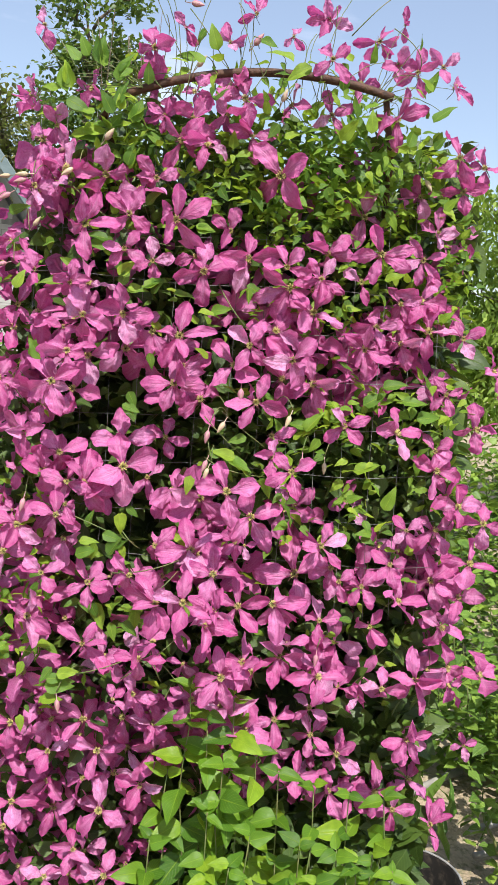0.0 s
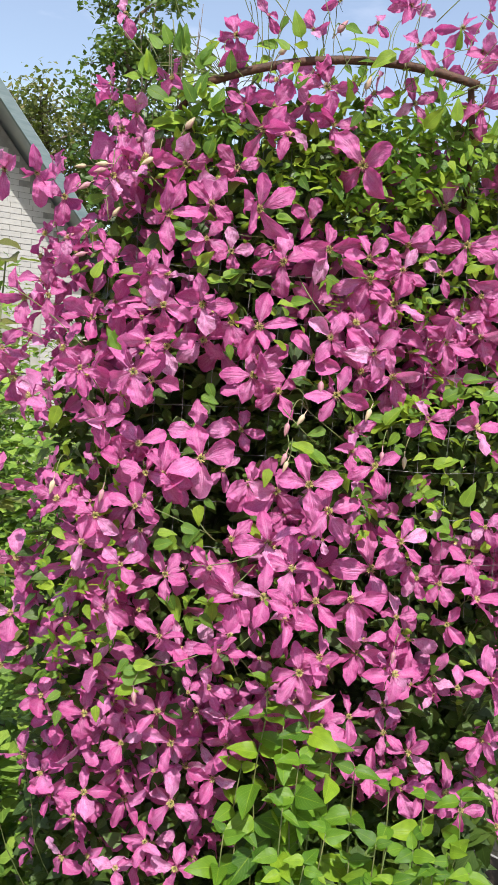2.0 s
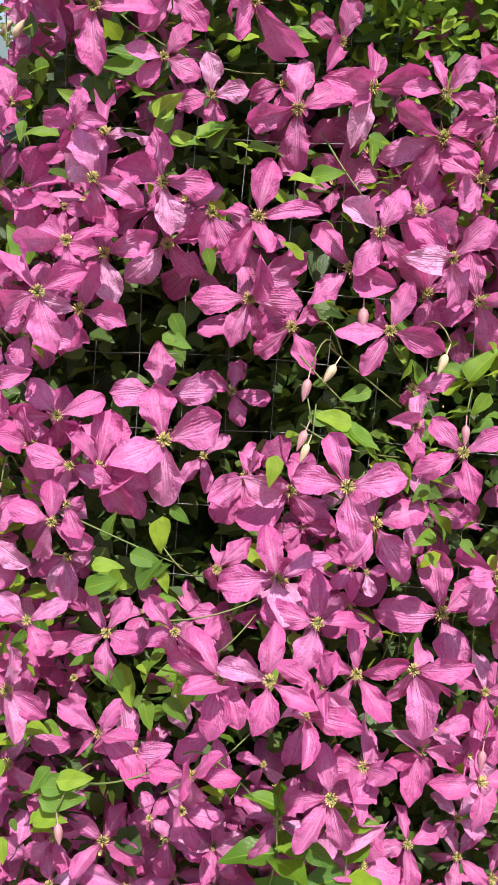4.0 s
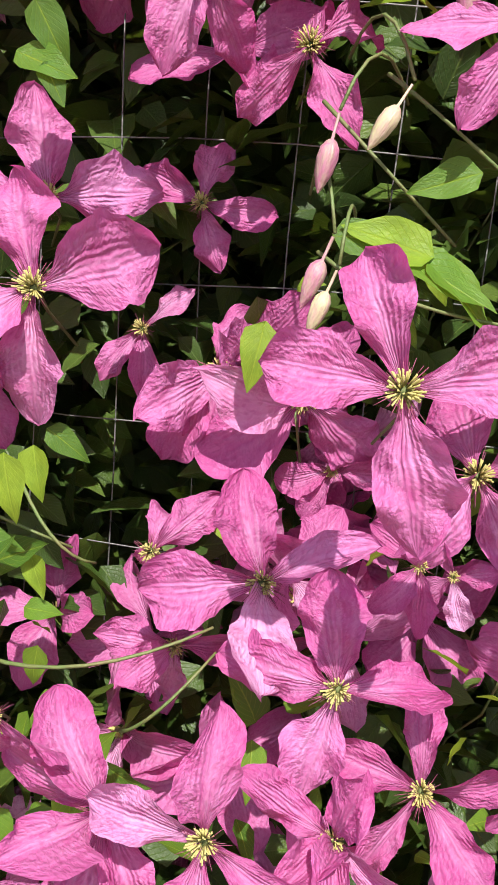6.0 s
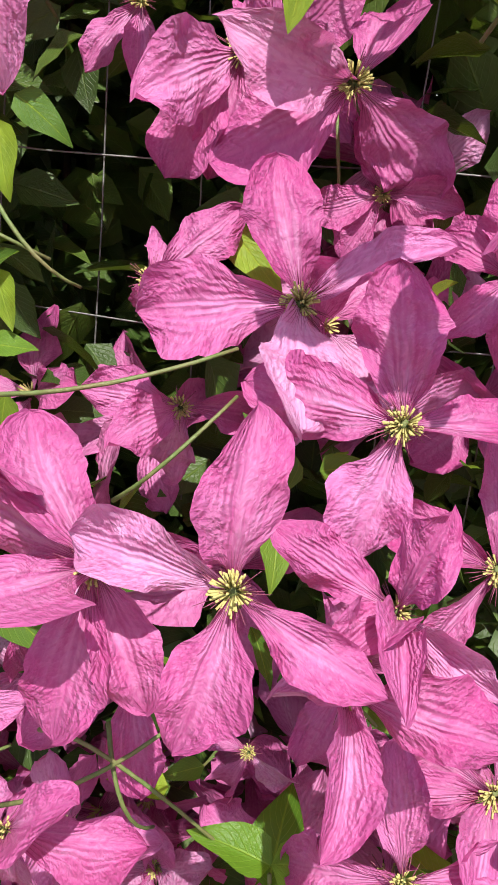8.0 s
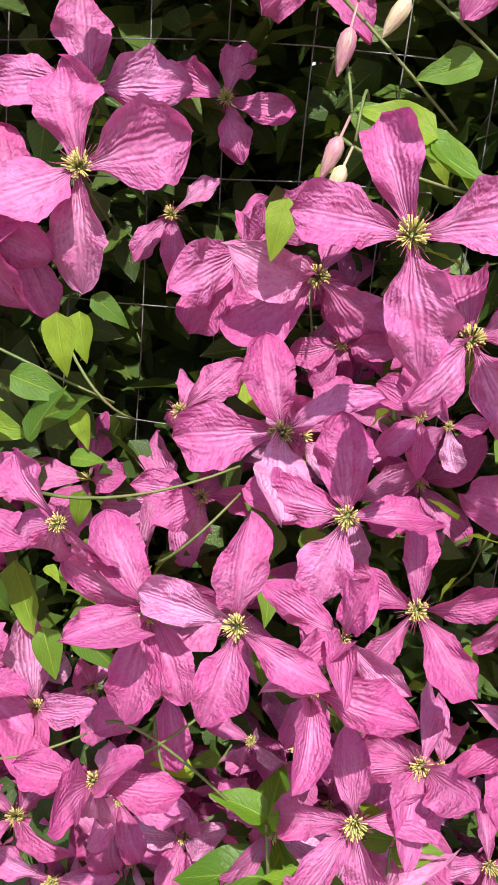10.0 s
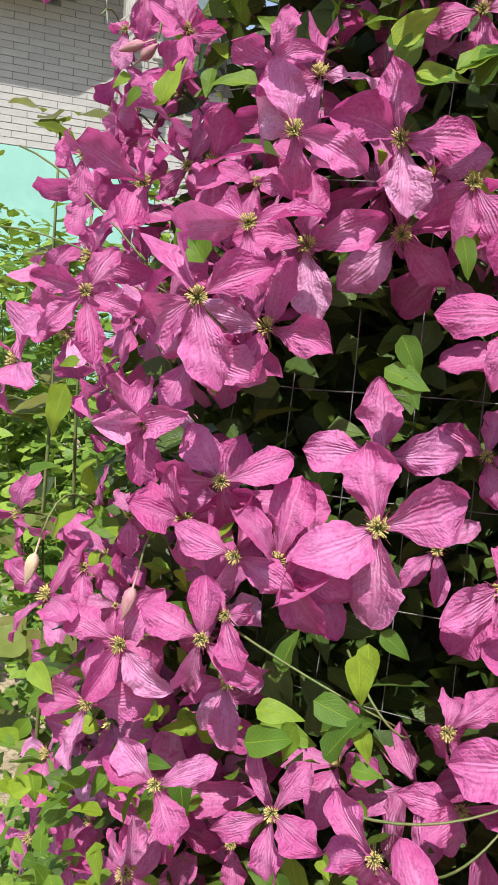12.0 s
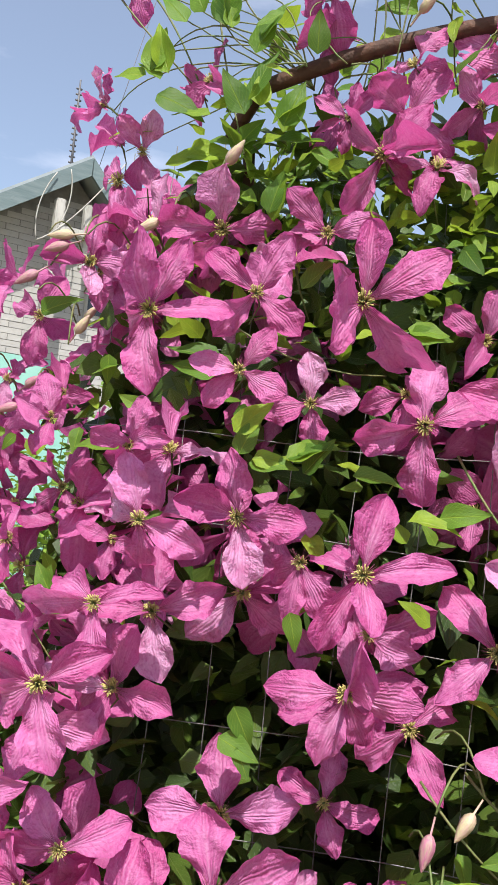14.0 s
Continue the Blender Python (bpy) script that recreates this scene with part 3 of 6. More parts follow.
def build_mound(name, label, category, seed, at, radius, height, leaves, leaf_size, material, stems=14, width=0.34):
    """A bushy garden plant: stems from one foot, leaves along them."""
    rng = random.Random(seed)
    t = thing(name, label, category)
    lines, poses = [], []
    at = Vector(at)
    tips = []
    for k in range(stems):
        w, o = rng.uniform(0, 6.283), radius * math.sqrt(rng.uniform(0.05, 1))
        b = at + Vector((math.cos(w) * o, math.sin(w) * o, height * rng.uniform(0.55, 1.05) * (1.1 - 0.45 * o / radius)))
        pts = arc(at + Vector((math.cos(w), math.sin(w), 0)) * o * 0.3, b, (math.cos(w) * o * 0.15, math.sin(w) * o * 0.15, 0), 6, 0.01, rng)
        lines.append((pts, [0.006 * (1 - 0.7 * i / 6) for i in range(7)]))
        tips += pts[1:]
    for i in range(leaves):
        c = rng.choice(tips)
        w = rng.uniform(0, 6.283)
        d = Vector((math.cos(w), math.sin(w), rng.uniform(-0.5, 0.6)))
        p = c + Vector((rng.gauss(0, 1), rng.gauss(0, 1), rng.gauss(0, 0.7))) * radius * 0.16
        p.z = max(p.z, 0.03)
        poses.append((i, leaf_pose(rng, p, d, leaf_size * rng.uniform(0.55, 1.3), 0.4)))
    for ln in lines:
        child("stem", tubes_mesh("stem", [ln], M_STEM, 5), t)
    shapes = [leaf_shape(700 + s, width=width, cols=2, rows=4) for s in range(5)]
    child("leaves", scatter_mesh("leaves", shapes, poses, material), t)["kind"] = "stuff"
    return t


BUSHES = [
    # x, y, radius, height, leaves, leaf size
    (0.95, 2.15, 0.22, 0.75, 420, 0.055), (1.05, 2.9, 0.40, 0.80, 700, 0.06), (1.55, 3.6, 0.55, 0.95, 900, 0.07), (0.85, 3.9, 0.45, 0.75, 800, 0.06),
    (1.9, 4.8, 0.65, 1.1, 1000, 0.08), (0.4, 4.6, 0.6, 0.9, 800, 0.07), (1.3, 5.6, 0.7, 1.2, 1000, 0.08), (-0.75, 2.05, 0.28, 0.70, 800, 0.05),
    (-1.0, 2.9, 0.40, 1.34, 1900, 0.06), (-1.45, 3.4, 0.48, 1.85, 2600, 0.07), (-0.7, 3.7, 0.5, 0.8, 800, 0.065), (-2.0, 4.3, 0.65, 2.0, 2300, 0.08),
    (-0.66, 1.72, 0.24, 0.74, 620, 0.06), (-1.35, 4.9, 0.6, 1.55, 1200, 0.07), (-2.1, 6.0, 0.7, 1.9, 1300, 0.075), (-3.0, 5.6, 0.7, 1.85, 1300, 0.075),
]
for k, (x, y, r, hgt, cnt, ls) in enumerate(BUSHES):
    build_mound("garden_bush", "leafy green garden bush growing in the bed", "bush", 40 + k, (x, y, 0), r, hgt, int(cnt * 1.8), ls * 0.75, M_BED)


def build_fence():
    f = thing("fence", "low weathered grey wooden fence behind the bushes", "fence")
    a, b = Vector((-2.6, 6.9, 0)), Vector((-0.6, 7.3, 0))
    w = (b - a).normalized()
    turn = Matrix.Rotation(math.atan2(w.y, w.x), 4, "Z")
    for z in (0.55, 1.48):
        part("rail", box_bm(bmesh.new(), ((b - a).length, 0.04, 0.08), (a + b) / 2 + Vector((0, 0, z)), 0.006, turn), M_GREYWOOD, f)
    for k in range(9):
        p = a.lerp(b, k / 8)
        part("post", box_bm(bmesh.new(), (0.09, 0.03, 1.42), p + Vector((-w.y * -0.036, w.x * -0.036, 0.71)), 0.006, turn), M_GREYWOOD, f)


M_GREYWOOD = plain_material("grey_weathered_wood", (0.20, 0.19, 0.17), (0.34, 0.33, 0.30), 14, 0.85, stretch=(1, 1, 0.2))
build_fence()

M_ROSE = leaf_material("rose_leaf", (0.10, 0.10, 0.025), (0.16, 0.16, 0.04), (0.16, 0.22, 0.05), True)


def build_rose(at, seed, tops):
    """Upright rose canes with olive-brown young leaves."""
    t = thing("rose_bush", "tall rose bush with thin green canes and olive-brown young leaves", "rose bush")
    r = random.Random(seed)
    at = Vector(at)
    poses = []
    for dx, dy, h in tops:
        pts = arc(at + Vector((dx * 0.3, dy * 0.3, 0)), at + Vector((dx, dy, h)), (dx * 0.1, 0, 0), 9, 0.008, r)
        child("cane", tubes_mesh("cane", [(pts, [0.0045 * (1 - 0.6 * i / 9) for i in range(10)])], M_STEM, 6), t)
        for q in range(4, 10):
            for k in range(4):
                w = r.uniform(0, 6.283)
                poses.append((k, leaf_pose(r, pts[q] + Vector((math.cos(w), math.sin(w), 0.2)) * 0.03, (math.cos(w), math.sin(w), r.uniform(-0.2, 0.4)), r.uniform(0.05, 0.075), 0.3)))
    child("leaves", scatter_mesh("leaves", [leaf_shape(960 + q, width=0.33, cols=4, rows=7) for q in range(4)], poses, M_ROSE), t)["kind"] = "stuff"


build_rose((-0.72, 1.86, 0), 3, [(0.02, 0.0, 1.60), (-0.07, -0.02, 1.55), (0.06, 0.03, 1.57)])

# a low cover of weeds and grass
rng = random.Random(77)
poses = []
for i in range(16000):
    w, far = rng.uniform(0, 6.283), 10.0 * rng.random() ** 1.1
    x, y = far * math.cos(w), 2.5 + far * math.sin(w)
    if math.hypot(x, y) < 0.5:
        continue
    if noise.noise((x * 1.7, y * 1.7, 3)) < -0.12 or (0.3 < x < 1.0 and 1.7 < y < 2.9 and rng.random() < 0.75):
        continue
    w = rng.uniform(0, 6.283)
    poses.append((i, leaf_pose(rng, (x, y, 0), (math.cos(w) * 0.7, math.sin(w) * 0.7, 1.0), rng.uniform(0.05, 0.16), 0.8)))
weeds = new("grass", scatter_mesh("grass", [leaf_shape(800 + s, width=0.12, cols=2, rows=4) for s in range(4)], poses, M_GRASS))
tagged(weeds, "sparse green grass and weeds on the soil", "grass", kind="stuff")

# ---- tub and sticks on the ground ----
M_TUB = plain_material("black_plastic", (0.006, 0.006, 0.006), (0.016, 0.014, 0.012), 14, 0.95, c3=(0.045, 0.038, 0.030))
M_TUB.node_tree.nodes["Principled BSDF"].inputs["Specular IOR Level"].default_value = 0.1
M_RIM = plain_material("scuffed_grey_rim", (0.15, 0.15, 0.145), (0.28, 0.28, 0.27), 30, 0.7)


def build_tub(at, r, h):
    t = thing("tub", "old black plastic tub with a scuffed grey rim", "tub", at)
    bm = bmesh.new()
    prof = [(0.0, 0.0), (r * 0.82, 0.0), (r, h), (r - 0.006, h), (r * 0.82 - 0.006, 0.012), (0.0, 0.012)]
    rings = []
    for k in range(40):
        w = 2 * math.pi * k / 40
        rings.append([bm.verts.new((math.cos(w) * p, math.sin(w) * p, z)) for p, z in prof[1:5]])
    for k in range(40):
        a, b = rings[k], rings[(k + 1) % 40]
        for i in range(3):
            bm.faces.new((a[i], b[i], b[i + 1], a[i + 1]))
    bm.faces.new([q[0] for q in rings][::-1])
    bm.faces.new([q[3] for q in rings])
    part("body", bm, M_TUB, t, smooth=True)
    pts = [Vector((math.cos(2 * math.pi * k / 40) * (r + 0.003), math.sin(2 * math.pi * k / 40) * (r + 0.003), h)) for k in range(41)]
    child("rim", tubes_mesh("rim", [(pts, [0.003] * 41)], M_RIM, 8), t, None, "scuffed grey rim")
    return t


build_tub((0.492, 1.86, 0.0), 0.115, 0.245)


def build_stick(a, b, r):
    a, b = Vector(a), Vector(b)
    ob = new("stick", tubes_mesh("stick", [(arc(b, a, (0, 0, 0.004), 4), [r] * 5)], M_GREYWOOD, 8))
    return tagged(ob, "pale bare stick lying on the soil", "stick", "sticks on the ground")


build_stick((0.66, 2.62, 0.02), (0.86, 2.78, 0.02), 0.012)
build_stick((0.80, 2.42, 0.02), (1.12, 2.60, 0.02), 0.012)
build_stick((0.78, 2.30, 0.02), (1.02, 2.38, 0.02), 0.010)

# ---- the iron arch with its wire mesh ----


def build_arch():
    a = thing("garden_arch", "rusty iron garden arch hung with wire mesh", "arch")
    top = [Vector((0.010 + 0.222 * s, 1.5, 1.911 + 0.013 * s - 0.038 * s * s)) for s in [-1.03 + 2.03 * i / 20 for i in range(21)]]
    top = [Vector((-0.252, 1.535, 1.825)), Vector((-0.241, 1.53, 1.845))] + top
    child("bar", tubes_mesh("bar", [(top, [0.0068] * 23)], M_RUST, 10), a, None, "bent rusty iron bar")
    for s in (-1, 1):
        x = 0.010 + 0.212 * s + (0.02 if s > 0 else -0.032)
        leg = [Vector((x - (0.02 if s > 0 else 0.0), 1.51 if s > 0 else 1.535, 1.872 + 0.012 * s if s > 0 else 1.83)), Vector((x + 0.004 * s, 1.56, 1.80)), Vector((x + 0.012 * s, 1.68, 1.5)), Vector((x + 0.03 * s, 1.68, 0.8)), Vector((x + 0.04 * s, 1.66, 0.0))]
        child("leg", tubes_mesh("leg", [(leg, [0.0055] * 5)], M_RUST, 8), a)
    for i in range(15):
        x = -0.372 + 0.052 * i
        pts = [Vector((x + 0.004 * math.sin(z * 9 + i), 1.50 + 0.13 * (z - 1.3) + 0.35 * max(0, abs(x) - 0.24), z)) for z in [1.0 + 0.85 * k / 12 for k in range(13)]]
        child("wire", tubes_mesh("wire", [(pts, [0.0005] * 13)], M_WIRE, 5), a)
    for j in range(10):
        z = 1.0955 + 0.0785 * j
        pts = [Vector((x, 1.4975 + 0.13 * (z - 1.3) + 0.35 * max(0, abs(x) - 0.24), z + 0.004 * math.sin(x * 14 + j))) for x in [-0.38 + 0.76 * k / 12 for k in range(13)]]
        child("wire", tubes_mesh("wire", [(pts, [0.0005] * 13)], M_WIRE, 5), a)
    return a


build_arch()

# ---- the clematis ----
# single flowers: place, turn, sepal length, number of sepals
BLOOMS_A = [
    (0.241, 1.545, 1.952, 0, 0.034, 4),
    (0.180, 1.528, 1.911, 0, 0.034, 4),
    (-0.092, 1.490, 1.869, 20, 0.034, 4),
    (-0.262, 1.501, 1.864, 20, 0.034, 4),
    (0.069, 1.504, 1.862, 0, 0.034, 4),
    (-0.365, 1.520, 1.853, 0, 0.034, 4),
    (-0.383, 1.600, 1.850, 40, 0.034, 4),
    (-0.095, 1.489, 1.827, 30, 0.034, 4),
    (0.423, 1.606, 1.805, 0, 0.034, 4),
    (-0.068, 1.487, 1.785, 20, 0.034, 4),
    (0.385, 1.597, 1.762, 0, 0.034, 4),
    (-0.297, 1.494, 1.734, 10, 0.038, 4),
    (-0.171, 1.476, 1.704, 20, 0.037, 4),
    (-0.354, 1.498, 1.704, 0, 0.034, 4),
]
BLOOMS_B = [
    (-0.425, 1.640, 1.621, 0, 0.034, 4),
    (-0.507, 1.660, 1.614, 30, 0.034, 4),
    (-0.441, 1.660, 1.588, 20, 0.042, 4),
    (-0.511, 1.660, 1.573, 0, 0.036, 4),
    (-0.477, 1.640, 1.563, 10, 0.034, 4),
    (0.314, 1.536, 1.561, 20, 0.037, 4),
    (-0.245, 1.443, 1.547, 0, 0.034, 4),
    (0.127, 1.467, 1.527, 30, 0.040, 4),
    (-0.505, 1.640, 1.527, 20, 0.035, 4),
    (0.336, 1.533, 1.509, 0, 0.040, 4),
    (-0.540, 1.660, 1.497, 0, 0.043, 4),
    (0.066, 1.444, 1.491, 30, 0.038, 4),
    (-0.484, 1.660, 1.480, 10, 0.039, 4),
    (0.457, 1.548, 1.447, 0, 0.034, 4),
]
BLOOMS_C = [
    (-0.525, 1.660, 1.423, 0, 0.037, 4),
    (-0.402, 1.428, 1.418, 20, 0.034, 4),
    (-0.470, 1.660, 1.417, 10, 0.039, 4),
    (-0.579, 1.660, 1.397, 20, 0.039, 4),
    (-0.355, 1.407, 1.379, 0, 0.038, 4),
    (-0.252, 1.393, 1.378, 20, 0.036, 4),
    (0.431, 1.524, 1.347, 0, 0.034, 4),
    (-0.555, 1.660, 1.345, 20, 0.048, 4),
    (-0.447, 1.402, 1.337, 0, 0.034, 4),
    (0.282, 1.468, 1.334, 0, 0.038, 4),
    (-0.488, 1.660, 1.329, 0, 0.043, 4),
    (0.363, 1.489, 1.272, 20, 0.037, 4),
    (0.409, 1.496, 1.209, 0, 0.034, 4),
    (0.455, 1.491, 1.183, 10, 0.034, 4),
]
BLOOMS_D = [
    (-0.385, 1.355, 1.181, 20, 0.034, 4),
    (-0.321, 1.342, 1.164, 30, 0.034, 4),
    (-0.571, 1.600, 1.155, 0, 0.038, 4),
    (-0.484, 1.600, 1.141, 0, 0.038, 4),
    (-0.413, 1.600, 1.126, 0, 0.043, 4),
    (-0.339, 1.335, 1.120, 0, 0.034, 4),
    (0.435, 1.482, 1.112, 0, 0.036, 4),
    (0.303, 1.429, 1.053, 10, 0.040, 4),
    (0.421, 1.477, 1.051, 0, 0.034, 4),
    (-0.425, 1.600, 1.037, 10, 0.043, 4),
    (-0.522, 1.600, 1.005, 0, 0.043, 4),
    (0.396, 1.474, 0.998, 20, 0.036, 4),
    (-0.488, 1.600, 0.986, 20, 0.043, 4),
    (-0.311, 1.370, 0.908, 20, 0.040, 4),
]
BLOOMS_E = [
    (0.174, 1.379, 0.929, 10, 0.036, 4),
    (0.415, 1.482, 0.921, 10, 0.036, 4),
    (-0.479, 1.600, 0.919, 10, 0.037, 4),
    (0.473, 1.483, 0.911, 0, 0.034, 4),
    (-0.027, 1.330, 0.898, 20, 0.034, 4),
    (-0.140, 1.370, 0.842, 0, 0.036, 4),
    (-0.528, 1.600, 0.892, 0, 0.039, 4),
    (-0.461, 1.600, 0.887, 0, 0.037, 4),
    (-0.327, 1.370, 0.818, 10, 0.035, 4),
    (-0.089, 1.370, 0.785, 20, 0.034, 4),
    (0.060, 1.358, 0.840, 20, 0.037, 4),
    (-0.492, 1.600, 0.826, 20, 0.042, 4),
    (-0.106, 1.370, 0.722, 0, 0.034, 4),
    (-0.546, 1.600, 0.786, 0, 0.040, 4),
]
BLOOMS_F = [
    (-0.434, 1.600, 0.786, 0, 0.040, 4),
    (-0.323, 1.370, 0.676, 0, 0.034, 4),
    (0.317, 1.535, 0.646, 10, 0.039, 4),
    (-0.159, 1.370, 0.553, 0, 0.034, 4),
    (-0.488, 1.600, 0.603, 10, 0.040, 4),
    (-0.445, 1.600, 0.547, 60, 0.043, 4),
    (-0.399, 1.600, 0.540, 60, 0.043, 4),
]
BLOOMS = BLOOMS_A + BLOOMS_B + BLOOMS_C + BLOOMS_D + BLOOMS_E + BLOOMS_F

plant = thing("clematis", "magenta-pink flowering clematis climbing over the arch", "clematis")


def front(x, z):
    """The plant's front face: how far off it stands at that place."""
    z, x = min(max(z, 0.62), 1.85), min(max(x, -0.4), 0.4)
    return 2.3992 + 0.2888 * x + -2.6489 * z + 0.4486 * x * x + 2.0659 * z * z + -0.1037 * x * z + -0.4855 * z ** 3


def facing_pose(p, n, roll, size):
    """A flower at p that looks along n, its first sepal turned roll degrees clockwise from upright."""
    n = Vector(n).normalized()
    up = Vector((0, 0, 1)) - n * n.z
    up.normalize()
    right = up.cross(n)
    m = Matrix((right, up, n)).transposed().to_4x4()
    return Matrix.Translation(p) @ m @ pose(0, 0, 0, 0, 0, -roll) @ Matrix.Diagonal((size, size, size, 1))


def sepal_poses(r, count, curl=None):
    open_ = r.gauss(6, 13) if curl is None else curl
    for k in range(count):
        w = 360 * k / count + r.uniform(-9, 9)
        lift = open_ + r.uniform(-13, 13)
        s = r.uniform(0.93, 1.07)
        wide = r.uniform(0.92, 1.12) * (1.0 if count < 5 else 0.86)
        yield pose(0, 0, 0, 0, 0, -w) @ pose(0, 0, 0.012 * (k % 2), lift, r.uniform(-9, 9), 0) @ Matrix.Diagonal((s * wide, s, s, 1))


def bloom(p, n, roll, size, count, seed):
    r = random.Random(seed)
    f = child("flower", r.choice(RECEPTACLES), plant, facing_pose(p, n, roll, size))
    for m in sepal_poses(r, count):
        child("sepal", r.choice(SEPAL_MESHES), f, m)
    child("flower_center", r.choice(STAMEN_MESHES), f, pose(0, 0, 0.01, 0, 0, r.uniform(0, 360)))
    return f


placed, reach = [], []
# dark openings between the flower clusters: x, z, radius
GAPS = [(-0.069, 1.294, 0.025), (-0.082, 1.256, 0.020), (-0.134, 1.165, 0.029), (-0.160, 1.167, 0.024), (-0.022, 1.384, 0.020), (-0.070, 1.292, 0.026), (-0.130, 1.170, 0.022), (-0.158, 1.198, 0.015), (-0.144, 1.170, 0.025), (-0.163, 1.137, 0.021), (-0.126, 1.150, 0.016), (-0.102, 1.161, 0.009), (0.119, 0.846, 0.044), (0.155, 1.030, 0.033), (0.148, 1.238, 0.043), (0.273, 0.778, 0.056), (0.068, 0.885, 0.027), (0.252, 0.912, 0.039)]
GAPS += [(0.316, 0.992, 0.040), (0.282, 1.221, 0.039), (-0.230, 1.361, 0.031), (-0.157, 1.177, 0.032), (-0.205, 1.347, 0.037), (-0.172, 1.374, 0.033), (-0.053, 1.358, 0.024), (-0.018, 1.332, 0.023), (-0.057, 1.350, 0.034), (-0.152, 1.154, 0.037), (-0.141, 1.386, 0.028), (0.047, 1.115, 0.024), (0.230, 1.094, 0.027), (0.261, 1.001, 0.024)]


def in_gap(x, z, more=1.0):
    return any(math.hypot(x - a, z - b) < c * more for a, b, c in GAPS)


def key_bloom(p, n, *sepals):
    """A flower whose sepals are given one by one: degrees clockwise from upright, length, how far it is lifted or bent back, and its breadth where unusual."""
    r = random.Random(3000 + len(placed))
    size = sum(q[1] for q in sepals) / len(sepals)
    f = child("flower", r.choice(RECEPTACLES), plant, facing_pose(p, n, 0, size))
    for i, (a, l, lift, *w) in enumerate(sepals):
        s = 1.08 * l / size
        wide = (0.35 + 0.65 * s) * r.uniform(0.92, 1.14) * (1.0 if len(sepals) < 5 else 0.86) * (w[0] if w else 1.0)
        child("sepal", r.choice(SEPAL_CALM if abs(lift) < 25 else SEPAL_MESHES), f, pose(0, 0, 0, 0, 0, -a) @ pose(0, 0, 0.014 * (i % 2), lift + r.uniform(-5, 5), r.uniform(-14, 14), 0) @ Matrix.Diagonal((wide, s, s, 1)))
    child("flower_center", r.choice(STAMEN_MESHES), f, pose(0, 0, 0.01, 0, 0, r.uniform(0, 360)))
    placed.append(p)
    reach.append(size)


key_bloom((-0.059, 1.452, 1.583), (0.08, -0.99, -0.13), (-9, 0.051, -33), (-105, 0.049, 0), (68, 0.051, -28), (174, 0.055, 0))
key_bloom((0.012, 1.465, 1.608), (0.03, -1.00, -0.06), (-84, 0.053, 53), (-164, 0.057, 0), (79, 0.052, 0), (-4, 0.053, -34))
key_bloom((0.075, 1.412, 1.596), (0.01, -0.99, -0.13), (-81, 0.036, 0), (-23, 0.038, -27), (103, 0.041, 0), (35, 0.036, 0))
key_bloom((0.085, 1.466, 1.565), (-0.08, -1.00, -0.02), (-60, 0.054, 0), (-157, 0.055, 0), (51, 0.057, -36), (129, 0.057, 46), (-113, 0.061, 0))
key_bloom((0.124, 1.487, 1.565), (-0.11, -0.99, -0.03), (-123, 0.031, 0), (126, 0.029, 0), (-50, 0.034, 0), (36, 0.031, 0))
key_bloom((-0.183, 1.423, 1.504), (0.11, -0.99, -0.04), (-11, 0.047, 0), (90, 0.048, 0), (-80, 0.045, 23), (170, 0.048, 0))
key_bloom((-0.181, 1.454, 1.447), (0.17, -0.99, -0.00), (-11, 0.049, 0), (62, 0.050, -25), (132, 0.050, -24), (-136, 0.053, 0))
key_bloom((-0.233, 1.403, 1.433), (0.20, -0.98, 0.09), (-1, 0.044, 0), (66, 0.050, 0), (166, 0.047, 0), (-100, 0.046, 30))
key_bloom((-0.089, 1.407, 1.475), (0.09, -0.99, 0.10), (11, 0.053, 0), (-70, 0.053, -36), (-156, 0.055, 0), (83, 0.057, 0), (169, 0.053, 36))
key_bloom((-0.087, 1.486, 1.423), (0.03, -1.00, 0.09), (61, 0.051, 0), (141, 0.043, -54), (96, 0.047, 48))
key_bloom((-0.134, 1.419, 1.478), (0.08, -1.00, 0.01), (149, 0.043, 0), (-171, 0.040, 0), (-138, 0.038, -54))
key_bloom((0.025, 1.393, 1.468), (-0.08, -1.00, 0.05), (-56, 0.040, 0), (26, 0.042, 0), (128, 0.039, 0), (-152, 0.041, 0))
key_bloom((0.002, 1.418, 1.434), (-0.07, -0.99, 0.08), (-45, 0.051, 0), (-136, 0.048, 0), (105, 0.048, 24), (61, 0.048, -42))
key_bloom((0.082, 1.448, 1.415), (-0.09, -0.99, 0.14), (7, 0.049, 0), (-44, 0.045, 25), (72, 0.045, 28), (176, 0.042, 0))
key_bloom((0.135, 1.450, 1.410), (-0.09, -0.99, 0.13), (-15, 0.047, 0), (-108, 0.050, 0), (167, 0.049, 0), (76, 0.047, 36))
key_bloom((0.095, 1.405, 1.449), (-0.10, -0.99, 0.06), (-54, 0.051, 0), (45, 0.048, 0), (-83, 0.047, 54), (167, 0.047, -43))
key_bloom((0.042, 1.384, 1.379), (-0.08, -0.98, 0.16), (20, 0.046, 0), (-95, 0.047, 0), (-150, 0.045, 0), (106, 0.049, 0), (-44, 0.046, -44))
key_bloom((-0.091, 1.389, 1.400), (0.02, -0.99, 0.10), (0, 0.047, 47, 1.06), (-94, 0.051, 0, 1.14), (92, 0.047, 0, 1.14), (-162, 0.046, 0, 1.23), (163, 0.047, -31, 1.06))
key_bloom((-0.050, 1.428, 1.374), (0.06, -0.98, 0.18), (-127, 0.046, -29), (60, 0.046, -29), (152, 0.049, 0), (-14, 0.046, -52))
